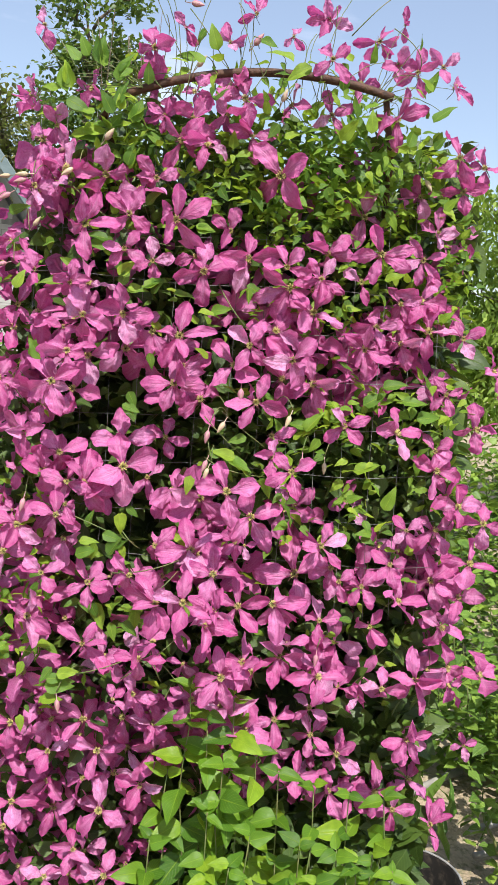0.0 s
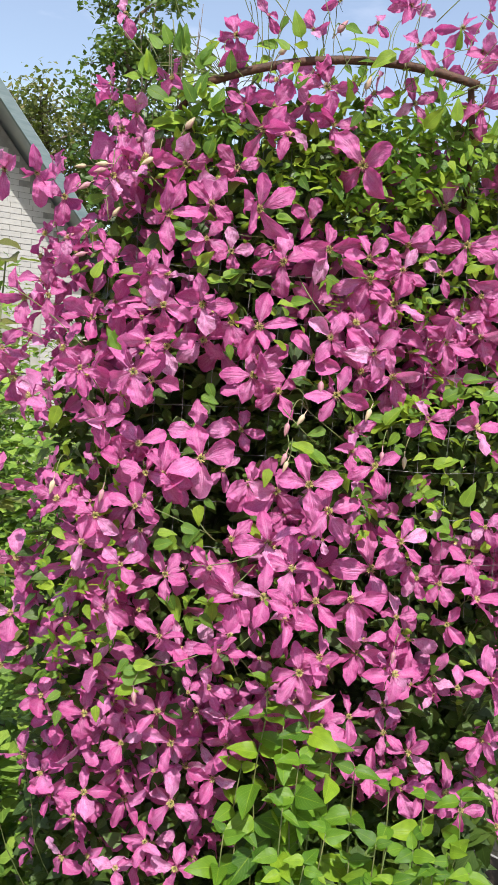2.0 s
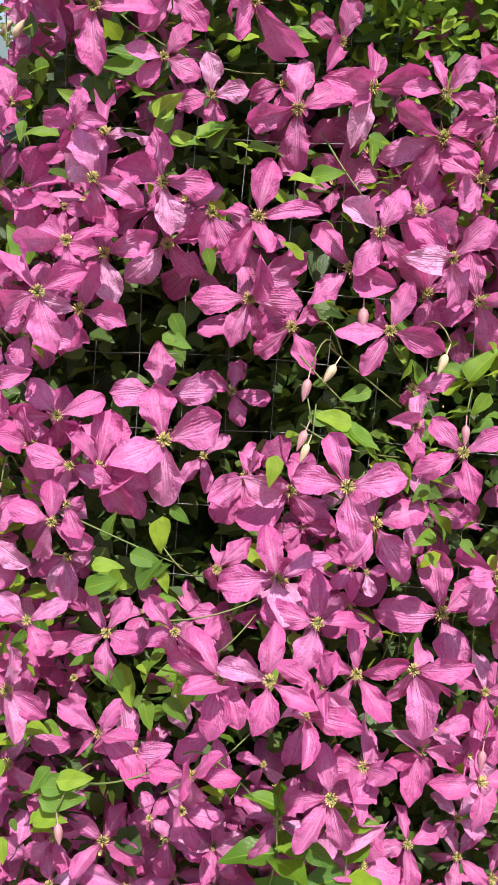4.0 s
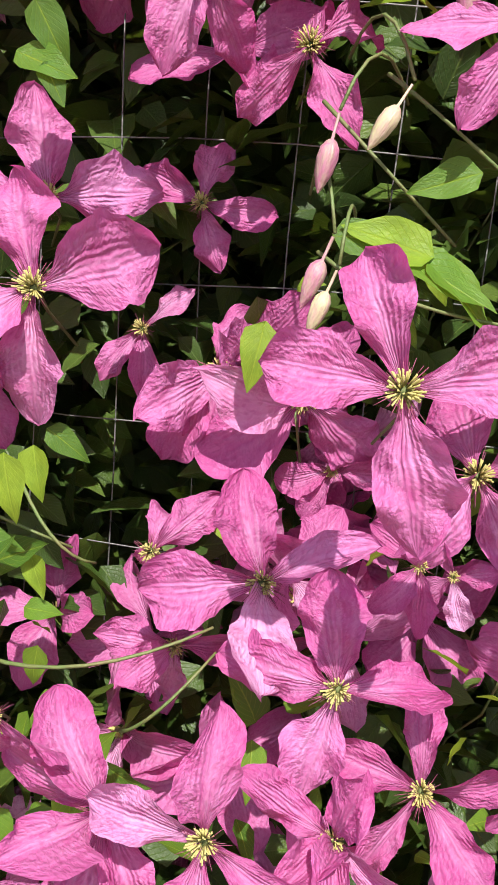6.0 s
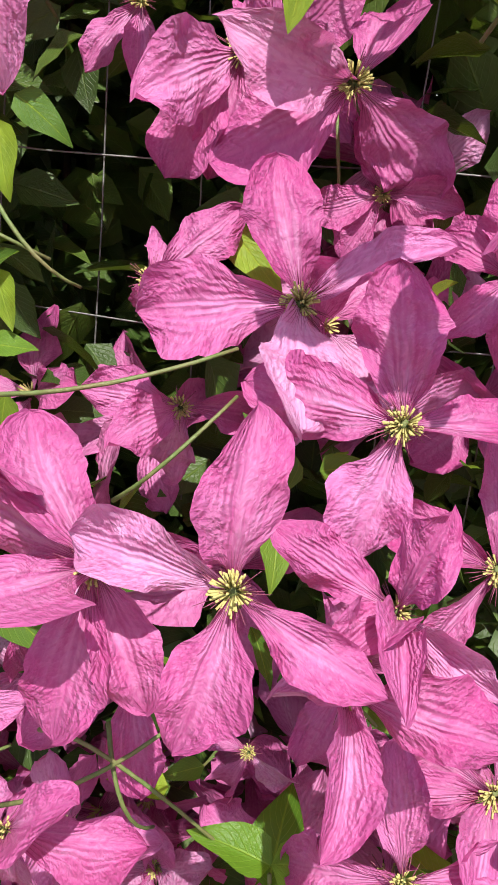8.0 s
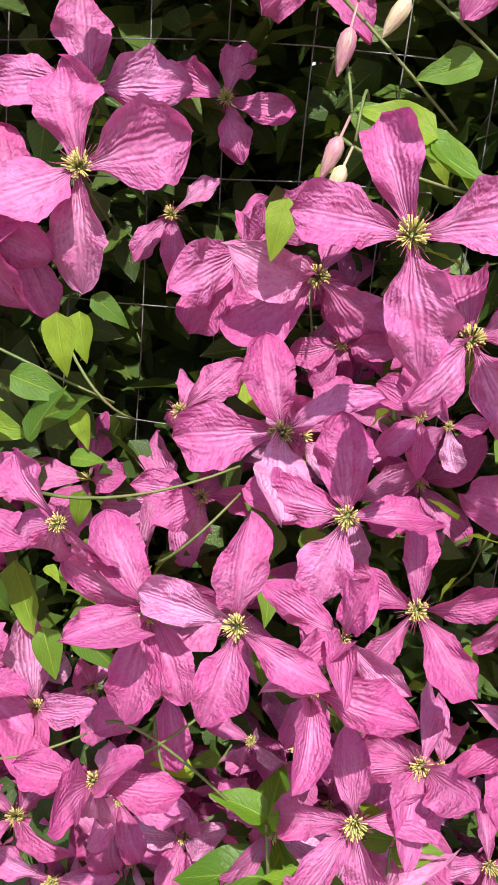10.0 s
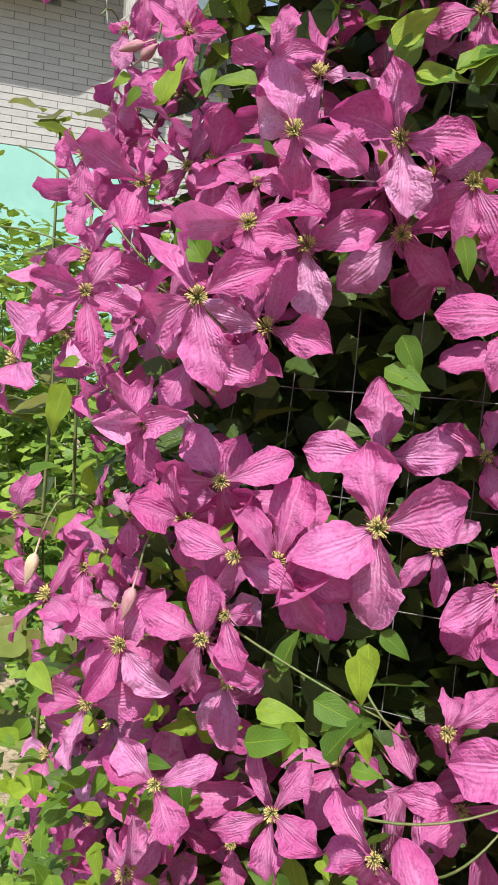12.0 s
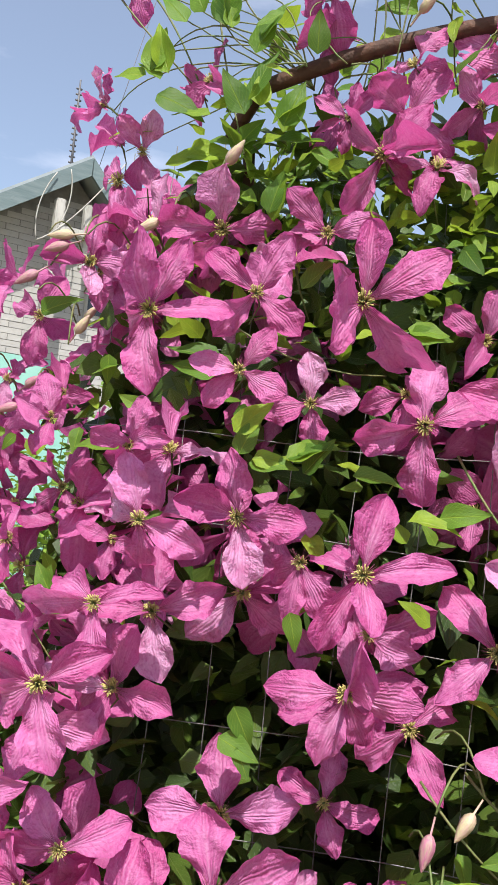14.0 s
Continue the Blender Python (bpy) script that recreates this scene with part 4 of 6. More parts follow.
key_bloom((-0.107, 1.466, 1.301), (0.05, -0.99, 0.15), (95, 0.039, 0), (-68, 0.036, 0), (157, 0.035, 0), (3, 0.037, -25))
key_bloom((-0.171, 1.412, 1.300), (0.19, -0.96, 0.19), (-7, 0.049, 0, 1.06), (-90, 0.050, 0, 1.10), (82, 0.051, 0, 1.10))
key_bloom((-0.164, 1.378, 1.261), (0.18, -0.93, 0.31), (-15, 0.052, 0, 1.15), (-112, 0.054, 26, 1.14), (68, 0.057, 0, 1.23), (-178, 0.058, 0, 1.14))
key_bloom((-0.131, 1.441, 1.235), (0.12, -0.95, 0.27), (47, 0.033, 0), (177, 0.036, 0), (-144, 0.034, 0))
key_bloom((-0.224, 1.362, 1.233), (0.28, -0.93, 0.25), (14, 0.054, 0), (113, 0.048, 0), (146, 0.053, 0), (-58, 0.050, 47))
key_bloom((-0.086, 1.431, 1.219), (0.07, -0.99, 0.12), (-113, 0.050, 45, 1.10), (-151, 0.054, 0, 1.10), (0, 0.042, -54), (-170, 0.047, 0, 1.06))
key_bloom((-0.040, 1.419, 1.211), (0.03, -1.00, 0.06), (-120, 0.057, 0, 1.10), (126, 0.053, -26, 1.10), (-65, 0.053, 52), (29, 0.053, -46))
key_bloom((-0.023, 1.435, 1.170), (-0.04, -0.99, 0.12), (-106, 0.030, 0), (92, 0.032, 0), (-154, 0.029, 0), (-27, 0.029, 0))
key_bloom((-0.107, 1.383, 1.134), (0.19, -0.95, 0.26), (-2, 0.039, -54), (45, 0.042, 0), (-154, 0.039, -54), (142, 0.038, -54))
key_bloom((-0.046, 1.358, 1.138), (0.02, -0.97, 0.25), (-14, 0.048, 0, 1.10), (-102, 0.054, 0, 1.05), (68, 0.053, 0, 0.95), (164, 0.050, 48))
key_bloom((-0.006, 1.321, 1.112), (-0.07, -0.94, 0.34), (-8, 0.047, 0, 1.10), (-87, 0.049, 0), (-169, 0.045, 0), (76, 0.045, -32))
key_bloom((-0.092, 1.379, 1.085), (0.15, -0.92, 0.35), (84, 0.037, -25), (-84, 0.039, 0), (-121, 0.037, 46), (-179, 0.037, -41))
key_bloom((-0.091, 1.271, 1.074), (0.21, -0.85, 0.49), (-26, 0.048, 0), (-59, 0.045, -31), (-105, 0.045, 44), (-169, 0.048, 0), (156, 0.042, 0))
key_bloom((-0.047, 1.256, 1.083), (0.03, -0.88, 0.47), (-3, 0.045, 27, 1.10), (-77, 0.044, 0, 0.80), (116, 0.045, 0, 0.66), (-169, 0.043, 0, 1.15))
key_bloom((-0.001, 1.290, 1.063), (-0.10, -0.87, 0.48), (-70, 0.042, 0), (28, 0.039, 48), (118, 0.038, 0), (171, 0.036, 54), (-141, 0.035, 54))
key_bloom((-0.013, 1.273, 1.044), (-0.08, -0.84, 0.53), (-174, 0.044, 32), (96, 0.047, 0), (-113, 0.024, 54))
key_bloom((0.023, 1.354, 0.877), (-0.11, -0.70, 0.70), (-14, 0.061, 45), (-104, 0.065, 0), (71, 0.061, 46), (167, 0.050, 54))
key_bloom((-0.124, 1.329, 0.900), (0.16, -0.75, 0.64), (97, 0.041, 0), (155, 0.037, 0), (-154, 0.038, 49), (-15, 0.038, 41))
key_bloom((-0.155, 1.328, 0.890), (0.19, -0.75, 0.63), (49, 0.027, 0), (130, 0.024, 0), (-14, 0.025, 0))
key_bloom((-0.096, 1.329, 0.990), (0.15, -0.80, 0.58), (172, 0.044, 0), (-126, 0.043, 0), (-79, 0.031, -54))
key_bloom((-0.046, 1.335, 0.955), (-0.03, -0.79, 0.61), (-82, 0.026, 0), (136, 0.025, -39), (-159, 0.025, -36))
key_bloom((0.024, 1.364, 1.154), (-0.12, -0.97, 0.23), (-60, 0.029, -23), (-135, 0.029, 35), (175, 0.030, 0), (-18, 0.031, 0))
key_bloom((0.066, 1.358, 0.939), (-0.15, -0.80, 0.58), (-87, 0.045, 0), (-146, 0.042, -36), (-11, 0.042, -53))
key_bloom((0.006, 1.280, 1.252), (0.03, -0.95, 0.32), (-18, 0.046, 0), (-87, 0.044, 0), (77, 0.048, 0), (170, 0.050, 0))
key_bloom((0.046, 1.392, 1.189), (-0.09, -0.93, 0.36), (65, 0.051, 0), (146, 0.058, 0), (-142, 0.054, 46), (-24, 0.054, -37))
key_bloom((0.101, 1.289, 1.287), (-0.13, -0.95, 0.30), (-45, 0.037, 0), (62, 0.037, 0), (163, 0.042, 0), (-118, 0.042, 0))
key_bloom((0.072, 1.365, 1.296), (-0.05, -0.98, 0.21), (4, 0.031, -43), (-86, 0.031, 46), (81, 0.028, -54), (-178, 0.034, 0))
key_bloom((0.071, 1.406, 1.324), (-0.10, -0.97, 0.22), (67, 0.038, 0), (92, 0.036, -41), (-170, 0.036, -53))
key_bloom((0.127, 1.422, 1.091), (-0.13, -0.91, 0.40), (-12, 0.063, 0), (-90, 0.061, 41), (60, 0.061, -41), (161, 0.065, 0))
key_bloom((0.035, 1.335, 1.057), (-0.01, -0.87, 0.49), (76, 0.048, 0), (137, 0.049, 0), (-150, 0.043, 0), (-6, 0.045, 0), (-77, 0.044, 0))
key_bloom((0.108, 1.368, 0.966), (-0.12, -0.85, 0.52), (-71, 0.045, 54), (85, 0.048, -43), (149, 0.048, -44), (-175, 0.052, 0), (-139, 0.048, 40))
key_bloom((0.092, 1.354, 1.057), (-0.09, -0.86, 0.50), (170, 0.057, 0), (119, 0.053, -44), (78, 0.053, 34), (6, 0.040, -54), (-152, 0.037, -54))
key_bloom((0.121, 1.371, 0.986), (-0.09, -0.86, 0.50), (64, 0.036, 0), (-120, 0.033, 47), (-9, 0.033, -32))
key_bloom((0.049, 1.320, 0.971), (-0.11, -0.86, 0.50), (2, 0.044, -54), (85, 0.048, 41), (175, 0.048, 43), (-84, 0.048, -37), (-108, 0.051, 0))
key_bloom((0.172, 1.389, 1.024), (-0.13, -0.88, 0.46), (-12, 0.036, -36), (-66, 0.036, -47), (178, 0.039, 0), (73, 0.033, 0))
key_bloom((-0.172, 1.323, 0.962), (0.21, -0.79, 0.57), (-8, 0.050, 0), (-79, 0.047, -34), (-165, 0.045, 54), (83, 0.035, 54))
key_bloom((0.185, 1.400, 1.112), (-0.12, -0.91, 0.39), (-81, 0.043, 0), (-120, 0.038, 0), (172, 0.040, -28))
key_bloom((0.039, 1.366, 1.149), (-0.00, -0.92, 0.39), (-25, 0.020, 0), (163, 0.023, 0), (-126, 0.021, -31), (79, 0.020, 0))
key_bloom((-0.203, 1.328, 1.082), (0.15, -0.90, 0.42), (-18, 0.041, 0), (32, 0.037, 0), (-112, 0.038, 0), (175, 0.043, 0), (112, 0.040, 35))
key_bloom((-0.175, 1.382, 1.657), (0.17, -0.99, -0.00), (28, 0.042, 0), (-55, 0.041, 0), (-141, 0.039, 0), (130, 0.039, 0))
key_bloom((-0.101, 1.367, 1.651), (0.05, -1.00, -0.03), (-46, 0.053, -53), (58, 0.056, 0), (-152, 0.053, 38), (136, 0.053, -42), (1, 0.049, 0))
key_bloom((-0.177, 1.365, 1.602), (0.12, -0.99, -0.00), (35, 0.032, 0), (-83, 0.031, 24), (-145, 0.032, 0), (113, 0.033, 0))
key_bloom((-0.234, 1.338, 1.633), (0.26, -0.96, -0.06), (21, 0.048, 0), (-6, 0.048, 42), (85, 0.048, -26), (173, 0.052, 0), (-117, 0.042, -54))
key_bloom((-0.228, 1.465, 1.726), (0.15, -0.98, -0.12), (15, 0.048, 29), (79, 0.048, -43), (-149, 0.048, -33), (-85, 0.051, 0))
key_bloom((-0.108, 1.470, 1.789), (0.01, -0.98, -0.19), (-50, 0.047, -31), (43, 0.047, 0), (94, 0.047, 33), (-146, 0.050, 0), (135, 0.047, -54))
key_bloom((-0.142, 1.502, 1.833), (0.06, -0.98, -0.21), (-60, 0.032, 0), (11, 0.028, 0), (49, 0.030, 23), (-112, 0.028, 0), (-173, 0.028, 0))
key_bloom((-0.146, 1.471, 1.727), (0.14, -0.98, -0.11), (-46, 0.042, 0), (-85, 0.039, -28), (-160, 0.038, -54), (66, 0.038, 0))
key_bloom((-0.038, 1.504, 1.843), (0.05, -0.98, -0.21), (-36, 0.036, 42), (-126, 0.039, 0), (-170, 0.036, -42), (62, 0.036, 50))
key_bloom((-0.026, 1.505, 1.886), (-0.02, -0.94, -0.34), (-69, 0.043, 0), (-153, 0.027, 54), (3, 0.040, 41))
key_bloom((-0.159, 1.503, 1.910), (0.09, -0.95, -0.30), (-40, 0.038, -39), (-117, 0.038, 35), (63, 0.036, -54), (179, 0.041, 0))
key_bloom((-0.321, 1.508, 1.806), (0.26, -0.95, -0.19), (10, 0.035, 0), (-39, 0.035, 0), (-173, 0.034, -25), (156, 0.036, 0))
key_bloom((-0.347, 1.522, 1.785), (0.24, -0.96, -0.12), (-33, 0.051, -51), (172, 0.055, 0), (155, 0.051, 34))
key_bloom((-0.146, 1.469, 1.594), (0.15, -0.99, 0.04), (-9, 0.038, 0), (76, 0.036, 0), (171, 0.036, 0), (-106, 0.036, 0))
key_bloom((-0.238, 1.371, 1.497), (0.22, -0.96, 0.17), (-17, 0.044, 0), (109, 0.045, 0), (-58, 0.042, -38), (176, 0.042, -34))
key_bloom((-0.257, 1.354, 1.441), (0.27, -0.95, 0.18), (-45, 0.041, -35), (83, 0.043, 0), (-96, 0.041, -25), (171, 0.044, 0))
key_bloom((-0.269, 1.312, 1.396), (0.25, -0.97, 0.06), (-40, 0.048, -45), (60, 0.044, 0), (-115, 0.048, -30), (163, 0.051, 0))
key_bloom((-0.292, 1.363, 1.358), (0.29, -0.96, 0.04), (-69, 0.043, -44), (-158, 0.043, 0), (102, 0.046, 0), (-5, 0.043, 40))
key_bloom((-0.318, 1.351, 1.312), (0.32, -0.94, 0.11), (-83, 0.035, 41), (71, 0.035, 53), (178, 0.038, 0), (-22, 0.035, -44))
key_bloom((-0.262, 1.353, 1.282), (0.27, -0.94, 0.19), (-37, 0.040, 0), (70, 0.045, 0), (-94, 0.042, -23), (173, 0.042, -43))
key_bloom((-0.288, 1.360, 1.251), (0.27, -0.93, 0.25), (-74, 0.042, 41), (-6, 0.042, 42), (70, 0.045, 0), (159, 0.042, -43))
key_bloom((-0.246, 1.344, 1.238), (0.20, -0.95, 0.23), (18, 0.037, -36), (-71, 0.040, 0), (116, 0.039, 0), (-167, 0.037, -45))
key_bloom((-0.257, 1.324, 1.188), (0.28, -0.90, 0.33), (-67, 0.040, 0), (-155, 0.038, -29), (119, 0.041, 0), (-1, 0.036, 0))
key_bloom((-0.244, 1.328, 1.205), (0.18, -0.94, 0.28), (-28, 0.031, -46), (154, 0.033, 0), (78, 0.027, -54))
key_bloom((-0.254, 1.374, 1.138), (0.21, -0.94, 0.26), (-118, 0.035, -54), (-155, 0.037, 0), (172, 0.042, 0), (74, 0.034, -54))
key_bloom((-0.210, 1.392, 1.226), (0.19, -0.94, 0.28), (-54, 0.048, -52), (-8, 0.051, 0), (156, 0.050, 0), (-139, 0.048, 52))
key_bloom((-0.269, 1.294, 1.103), (0.26, -0.88, 0.41), (68, 0.037, 0), (-72, 0.034, 0), (153, 0.033, 0), (-47, 0.033, 0))
key_bloom((-0.291, 1.305, 1.028), (0.27, -0.83, 0.49), (0, 0.043, 33), (-52, 0.039, -54), (128, 0.042, 0), (172, 0.046, 0))
key_bloom((-0.204, 1.312, 0.987), (0.14, -0.83, 0.54), (-58, 0.046, 0), (28, 0.035, 54), (129, 0.045, 0), (96, 0.043, 39), (-126, 0.031, -54))
key_bloom((-0.161, 1.387, 0.932), (0.10, -0.83, 0.54), (-18, 0.031, 54), (174, 0.036, 0), (21, 0.034, -44), (-128, 0.032, 0))
key_bloom((-0.107, 1.240, 0.998), (0.09, -0.81, 0.58), (90, 0.040, 0), (56, 0.037, 43), (154, 0.037, -48), (-82, 0.036, 0), (-153, 0.037, 54))
key_bloom((-0.254, 1.412, 0.989), (0.15, -0.86, 0.49), (-79, 0.030, -54), (168, 0.035, 0), (52, 0.028, -54))
key_bloom((-0.335, 1.375, 1.243), (0.34, -0.92, 0.19), (-40, 0.025, -53), (144, 0.025, -43), (179, 0.027, 0))
key_bloom((-0.130, 1.260, 1.119), (0.09, -0.90, 0.43), (-89, 0.035, -38), (-37, 0.037, 0), (149, 0.035, -48), (-159, 0.030, -54))
key_bloom((-0.582, 1.634, 1.724), (0.33, -0.93, -0.19), (4, 0.050, 52), (-78, 0.050, -51), (48, 0.044, 54), (-179, 0.054, 0))
key_bloom((-0.469, 1.635, 1.682), (0.24, -0.97, -0.08), (27, 0.044, 0), (-61, 0.047, -36), (-172, 0.050, 0), (122, 0.047, -45))
key_bloom((-0.357, 1.413, 1.470), (0.32, -0.94, 0.11), (-19, 0.046, -49), (-64, 0.050, 0), (179, 0.046, 43), (60, 0.038, 54))
key_bloom((-0.398, 1.584, 1.507), (0.26, -0.96, 0.13), (-45, 0.040, -29), (25, 0.041, 0), (-139, 0.040, -37), (144, 0.043, 0))
key_bloom((-0.337, 1.494, 1.497), (0.29, -0.94, 0.16), (-141, 0.050, 54), (177, 0.056, 0), (92, 0.045, 54), (30, 0.045, 54))
key_bloom((-0.271, 1.424, 1.548), (0.22, -0.97, 0.06), (13, 0.035, 0), (-85, 0.032, 46), (84, 0.032, 41), (158, 0.032, 0))
key_bloom((-0.321, 1.392, 1.562), (0.33, -0.94, 0.09), (-14, 0.032, 0), (50, 0.028, -54), (-172, 0.030, 29), (-57, 0.030, 50))
key_bloom((-0.282, 1.438, 1.476), (0.28, -0.95, 0.15), (-70, 0.027, 23), (-174, 0.029, 0), (92, 0.027, 50))
key_bloom((-0.021, 1.482, 1.652), (0.05, -1.00, -0.06), (-52, 0.037, 0), (-148, 0.035, 39), (10, 0.038, 0))
key_bloom((-0.074, 1.468, 1.606), (0.01, -1.00, -0.07), (9, 0.036, -44), (-112, 0.035, 0), (-173, 0.039, 0), (142, 0.036, 33))
key_bloom((0.056, 1.476, 1.745), (-0.01, -1.00, 0.01), (-46, 0.065, 0), (54, 0.061, 36), (140, 0.061, 23), (-131, 0.061, -33))
key_bloom((0.207, 1.551, 1.699), (-0.02, -1.00, 0.04), (27, 0.049, 32), (-67, 0.045, 0), (101, 0.049, -33), (-167, 0.052, 0))
key_bloom((0.224, 1.412, 1.625), (-0.08, -0.99, 0.06), (-20, 0.045, 0), (-98, 0.045, 0), (74, 0.050, 0), (-170, 0.046, 0), (119, 0.048, 0))
key_bloom((0.145, 1.506, 1.629), (-0.01, -1.00, 0.01), (-35, 0.040, 0), (45, 0.046, 0), (93, 0.046, 0), (-78, 0.043, 36), (175, 0.043, -46))
key_bloom((0.136, 1.466, 1.583), (-0.09, -0.99, 0.06), (-38, 0.040, 27), (26, 0.039, 0), (116, 0.041, 0), (-169, 0.040, 28), (-100, 0.043, 0))
key_bloom((0.134, 1.518, 1.856), (0.04, -1.00, -0.07), (-24, 0.039, 0), (61, 0.037, 0), (136, 0.037, 0), (-130, 0.037, 28))
key_bloom((0.246, 1.531, 1.860), (-0.07, -1.00, -0.07), (4, 0.049, 25), (69, 0.052, 0), (172, 0.050, 0), (-82, 0.049, -37), (-145, 0.049, 45))
key_bloom((0.124, 1.449, 1.924), (-0.01, -0.99, -0.14), (-45, 0.037, -38), (55, 0.037, -26), (-131, 0.035, 0), (146, 0.040, 0))
key_bloom((0.122, 1.584, 2.029), (-0.00, -0.98, -0.19), (-100, 0.039, 0), (-20, 0.038, 33), (105, 0.041, 0), (-67, 0.038, -29), (53, 0.038, 44), (-152, 0.038, 53))
key_bloom((0.212, 1.590, 2.001), (-0.06, -0.99, -0.12), (-93, 0.043, 0), (39, 0.040, -49), (89, 0.040, -43), (-147, 0.040, -26), (131, 0.040, -44))
key_bloom((0.360, 1.538, 1.807), (-0.11, -0.99, -0.08), (-20, 0.048, -33), (77, 0.048, -51), (155, 0.052, 0), (-130, 0.048, 0))
key_bloom((0.273, 1.530, 1.937), (-0.06, -0.99, -0.13), (8, 0.037, 0), (-122, 0.038, 0), (158, 0.039, 0), (51, 0.036, 35))
key_bloom((0.315, 1.530, 1.948), (-0.12, -0.99, -0.12), (-40, 0.035, 0), (44, 0.032, 0), (149, 0.033, 35))
key_bloom((0.349, 1.586, 1.934), (-0.06, -0.99, -0.09), (42, 0.038, -45), (133, 0.041, 0), (-173, 0.038, 48))
key_bloom((0.248, 1.549, 2.017), (-0.12, -0.98, -0.15), (0, 0.027, 0), (-177, 0.026, -23), (54, 0.013, 54))
key_bloom((-0.163, 1.493, 1.935), (0.09, -0.99, -0.12), (-17, 0.045, -27), (-95, 0.045, -50), (170, 0.049, 0), (76, 0.045, 49))
key_bloom((-0.349, 1.515, 1.964), (0.18, -0.97, -0.14), (-19, 0.034, -36), (162, 0.036, 0), (-163, 0.024, 54))
key_bloom((-0.114, 1.491, 1.968), (0.07, -0.99, -0.15), (-43, 0.028, 0), (147, 0.030, 0), (128, 0.021, 54))
key_bloom((-0.041, 1.491, 1.951), (-0.02, -0.99, -0.15), (-48, 0.028, -45), (142, 0.028, 36), (75, 0.028, -42), (-18, 0.030, 0))
key_bloom((-0.002, 1.494, 1.998), (0.06, -0.99, -0.14), (21, 0.028, -23), (-113, 0.030, 0), (-38, 0.028, -28))
key_bloom((0.061, 1.502, 1.971), (0.02, -0.99, -0.15), (-137, 0.021, 0), (31, 0.023, -40), (135, 0.025, 0))
key_bloom((-0.011, 1.496, 1.867), (-0.04, -0.99, -0.12), (-77, 0.046, 0), (92, 0.048, 0), (-5, 0.045, -26), (169, 0.045, 23))
key_bloom((0.005, 1.506, 1.811), (-0.02, -1.00, -0.06), (-75, 0.039, 29), (84, 0.039, 0), (171, 0.042, 0), (-17, 0.039, 41))
key_bloom((0.304, 1.562, 1.741), (-0.12, -0.99, 0.03), (-27, 0.038, -42), (136, 0.038, -46), (166, 0.041, 0), (-84, 0.038, -39))
key_bloom((0.343, 1.577, 1.683), (-0.14, -0.99, 0.03), (2, 0.046, 0), (99, 0.043, 50), (-56, 0.041, 0), (-173, 0.043, 51))
key_bloom((0.317, 1.550, 1.633), (-0.14, -0.99, 0.03), (-32, 0.042, 38), (70, 0.040, 0), (142, 0.045, 0), (-172, 0.043, 0), (-109, 0.042, 44))
key_bloom((0.216, 1.460, 1.473), (-0.09, -0.99, 0.11), (-62, 0.046, 39), (4, 0.046, 40), (109, 0.049, 0), (170, 0.049, 0), (-141, 0.046, 40))
key_bloom((0.240, 1.508, 1.512), (-0.10, -0.99, 0.04), (-9, 0.041, -41), (-94, 0.041, -37), (80, 0.044, 0), (168, 0.041, 41))
key_bloom((0.286, 1.519, 1.486), (-0.13, -0.99, 0.08), (5, 0.040, -39), (69, 0.040, 35), (161, 0.044, 0), (-123, 0.040, -53))
key_bloom((0.180, 1.347, 1.355), (-0.03, -0.98, 0.19), (-48, 0.037, 45), (65, 0.040, 0), (-134, 0.037, 0), (136, 0.037, 0))
key_bloom((0.161, 1.362, 1.158), (0.00, -0.96, 0.28), (-53, 0.043, -37), (21, 0.040, 0), (69, 0.042, 0), (135, 0.046, 0), (-151, 0.042, 0), (-97, 0.043, 42))
key_bloom((0.382, 1.527, 1.065), (-0.11, -0.95, 0.28), (-12, 0.051, 0), (45, 0.055, 0), (109, 0.056, 0), (-112, 0.052, -25), (160, 0.052, 0))
key_bloom((0.262, 1.422, 1.008), (-0.13, -0.94, 0.31), (166, 0.036, 0), (-97, 0.035, -43), (33, 0.033, 0), (133, 0.038, 0))
key_bloom((0.294, 1.432, 0.894), (-0.03, -0.94, 0.35), (7, 0.039, -24), (92, 0.042, 0), (177, 0.039, -48), (-70, 0.039, -30))
key_bloom((0.361, 1.476, 0.895), (-0.14, -0.91, 0.38), (-4, 0.052, 38), (83, 0.052, 35), (170, 0.056, 0), (-94, 0.052, 45), (133, 0.052, -27), (-132, 0.052, -29))
key_bloom((0.233, 1.483, 0.742), (-0.01, -0.92, 0.39), (13, 0.043, 0), (-81, 0.044, 0), (62, 0.046, 34), (-159, 0.046, -28), (125, 0.049, 0))
key_bloom((0.157, 1.400, 0.740), (-0.01, -0.88, 0.48), (6, 0.039, 0), (-94, 0.036, 0), (86, 0.037, 0), (177, 0.036, 23))
key_bloom((0.226, 1.494, 0.663), (-0.07, -0.89, 0.44), (-33, 0.047, 42), (-131, 0.047, -42), (149, 0.050, 0), (72, 0.045, 0))
key_bloom((0.275, 1.536, 0.630), (-0.11, -0.87, 0.48), (31, 0.041, 0), (125, 0.045, 0), (-167, 0.042, 23), (-41, 0.042, -31))
key_bloom((0.110, 1.382, 0.849), (-0.00, -0.91, 0.42), (-11, 0.040, -32), (76, 0.040, -37), (177, 0.043, 0), (-108, 0.041, 0))
key_bloom((0.115, 1.400, 0.783), (0.01, -0.93, 0.37), (-81, 0.042, 0), (87, 0.045, -34), (177, 0.048, 0), (-13, 0.045, -51))
key_bloom((0.348, 1.439, 0.801), (-0.12, -0.93, 0.35), (7, 0.041, 40), (-105, 0.042, 0), (69, 0.044, 0), (-155, 0.042, 0), (141, 0.041, 30))
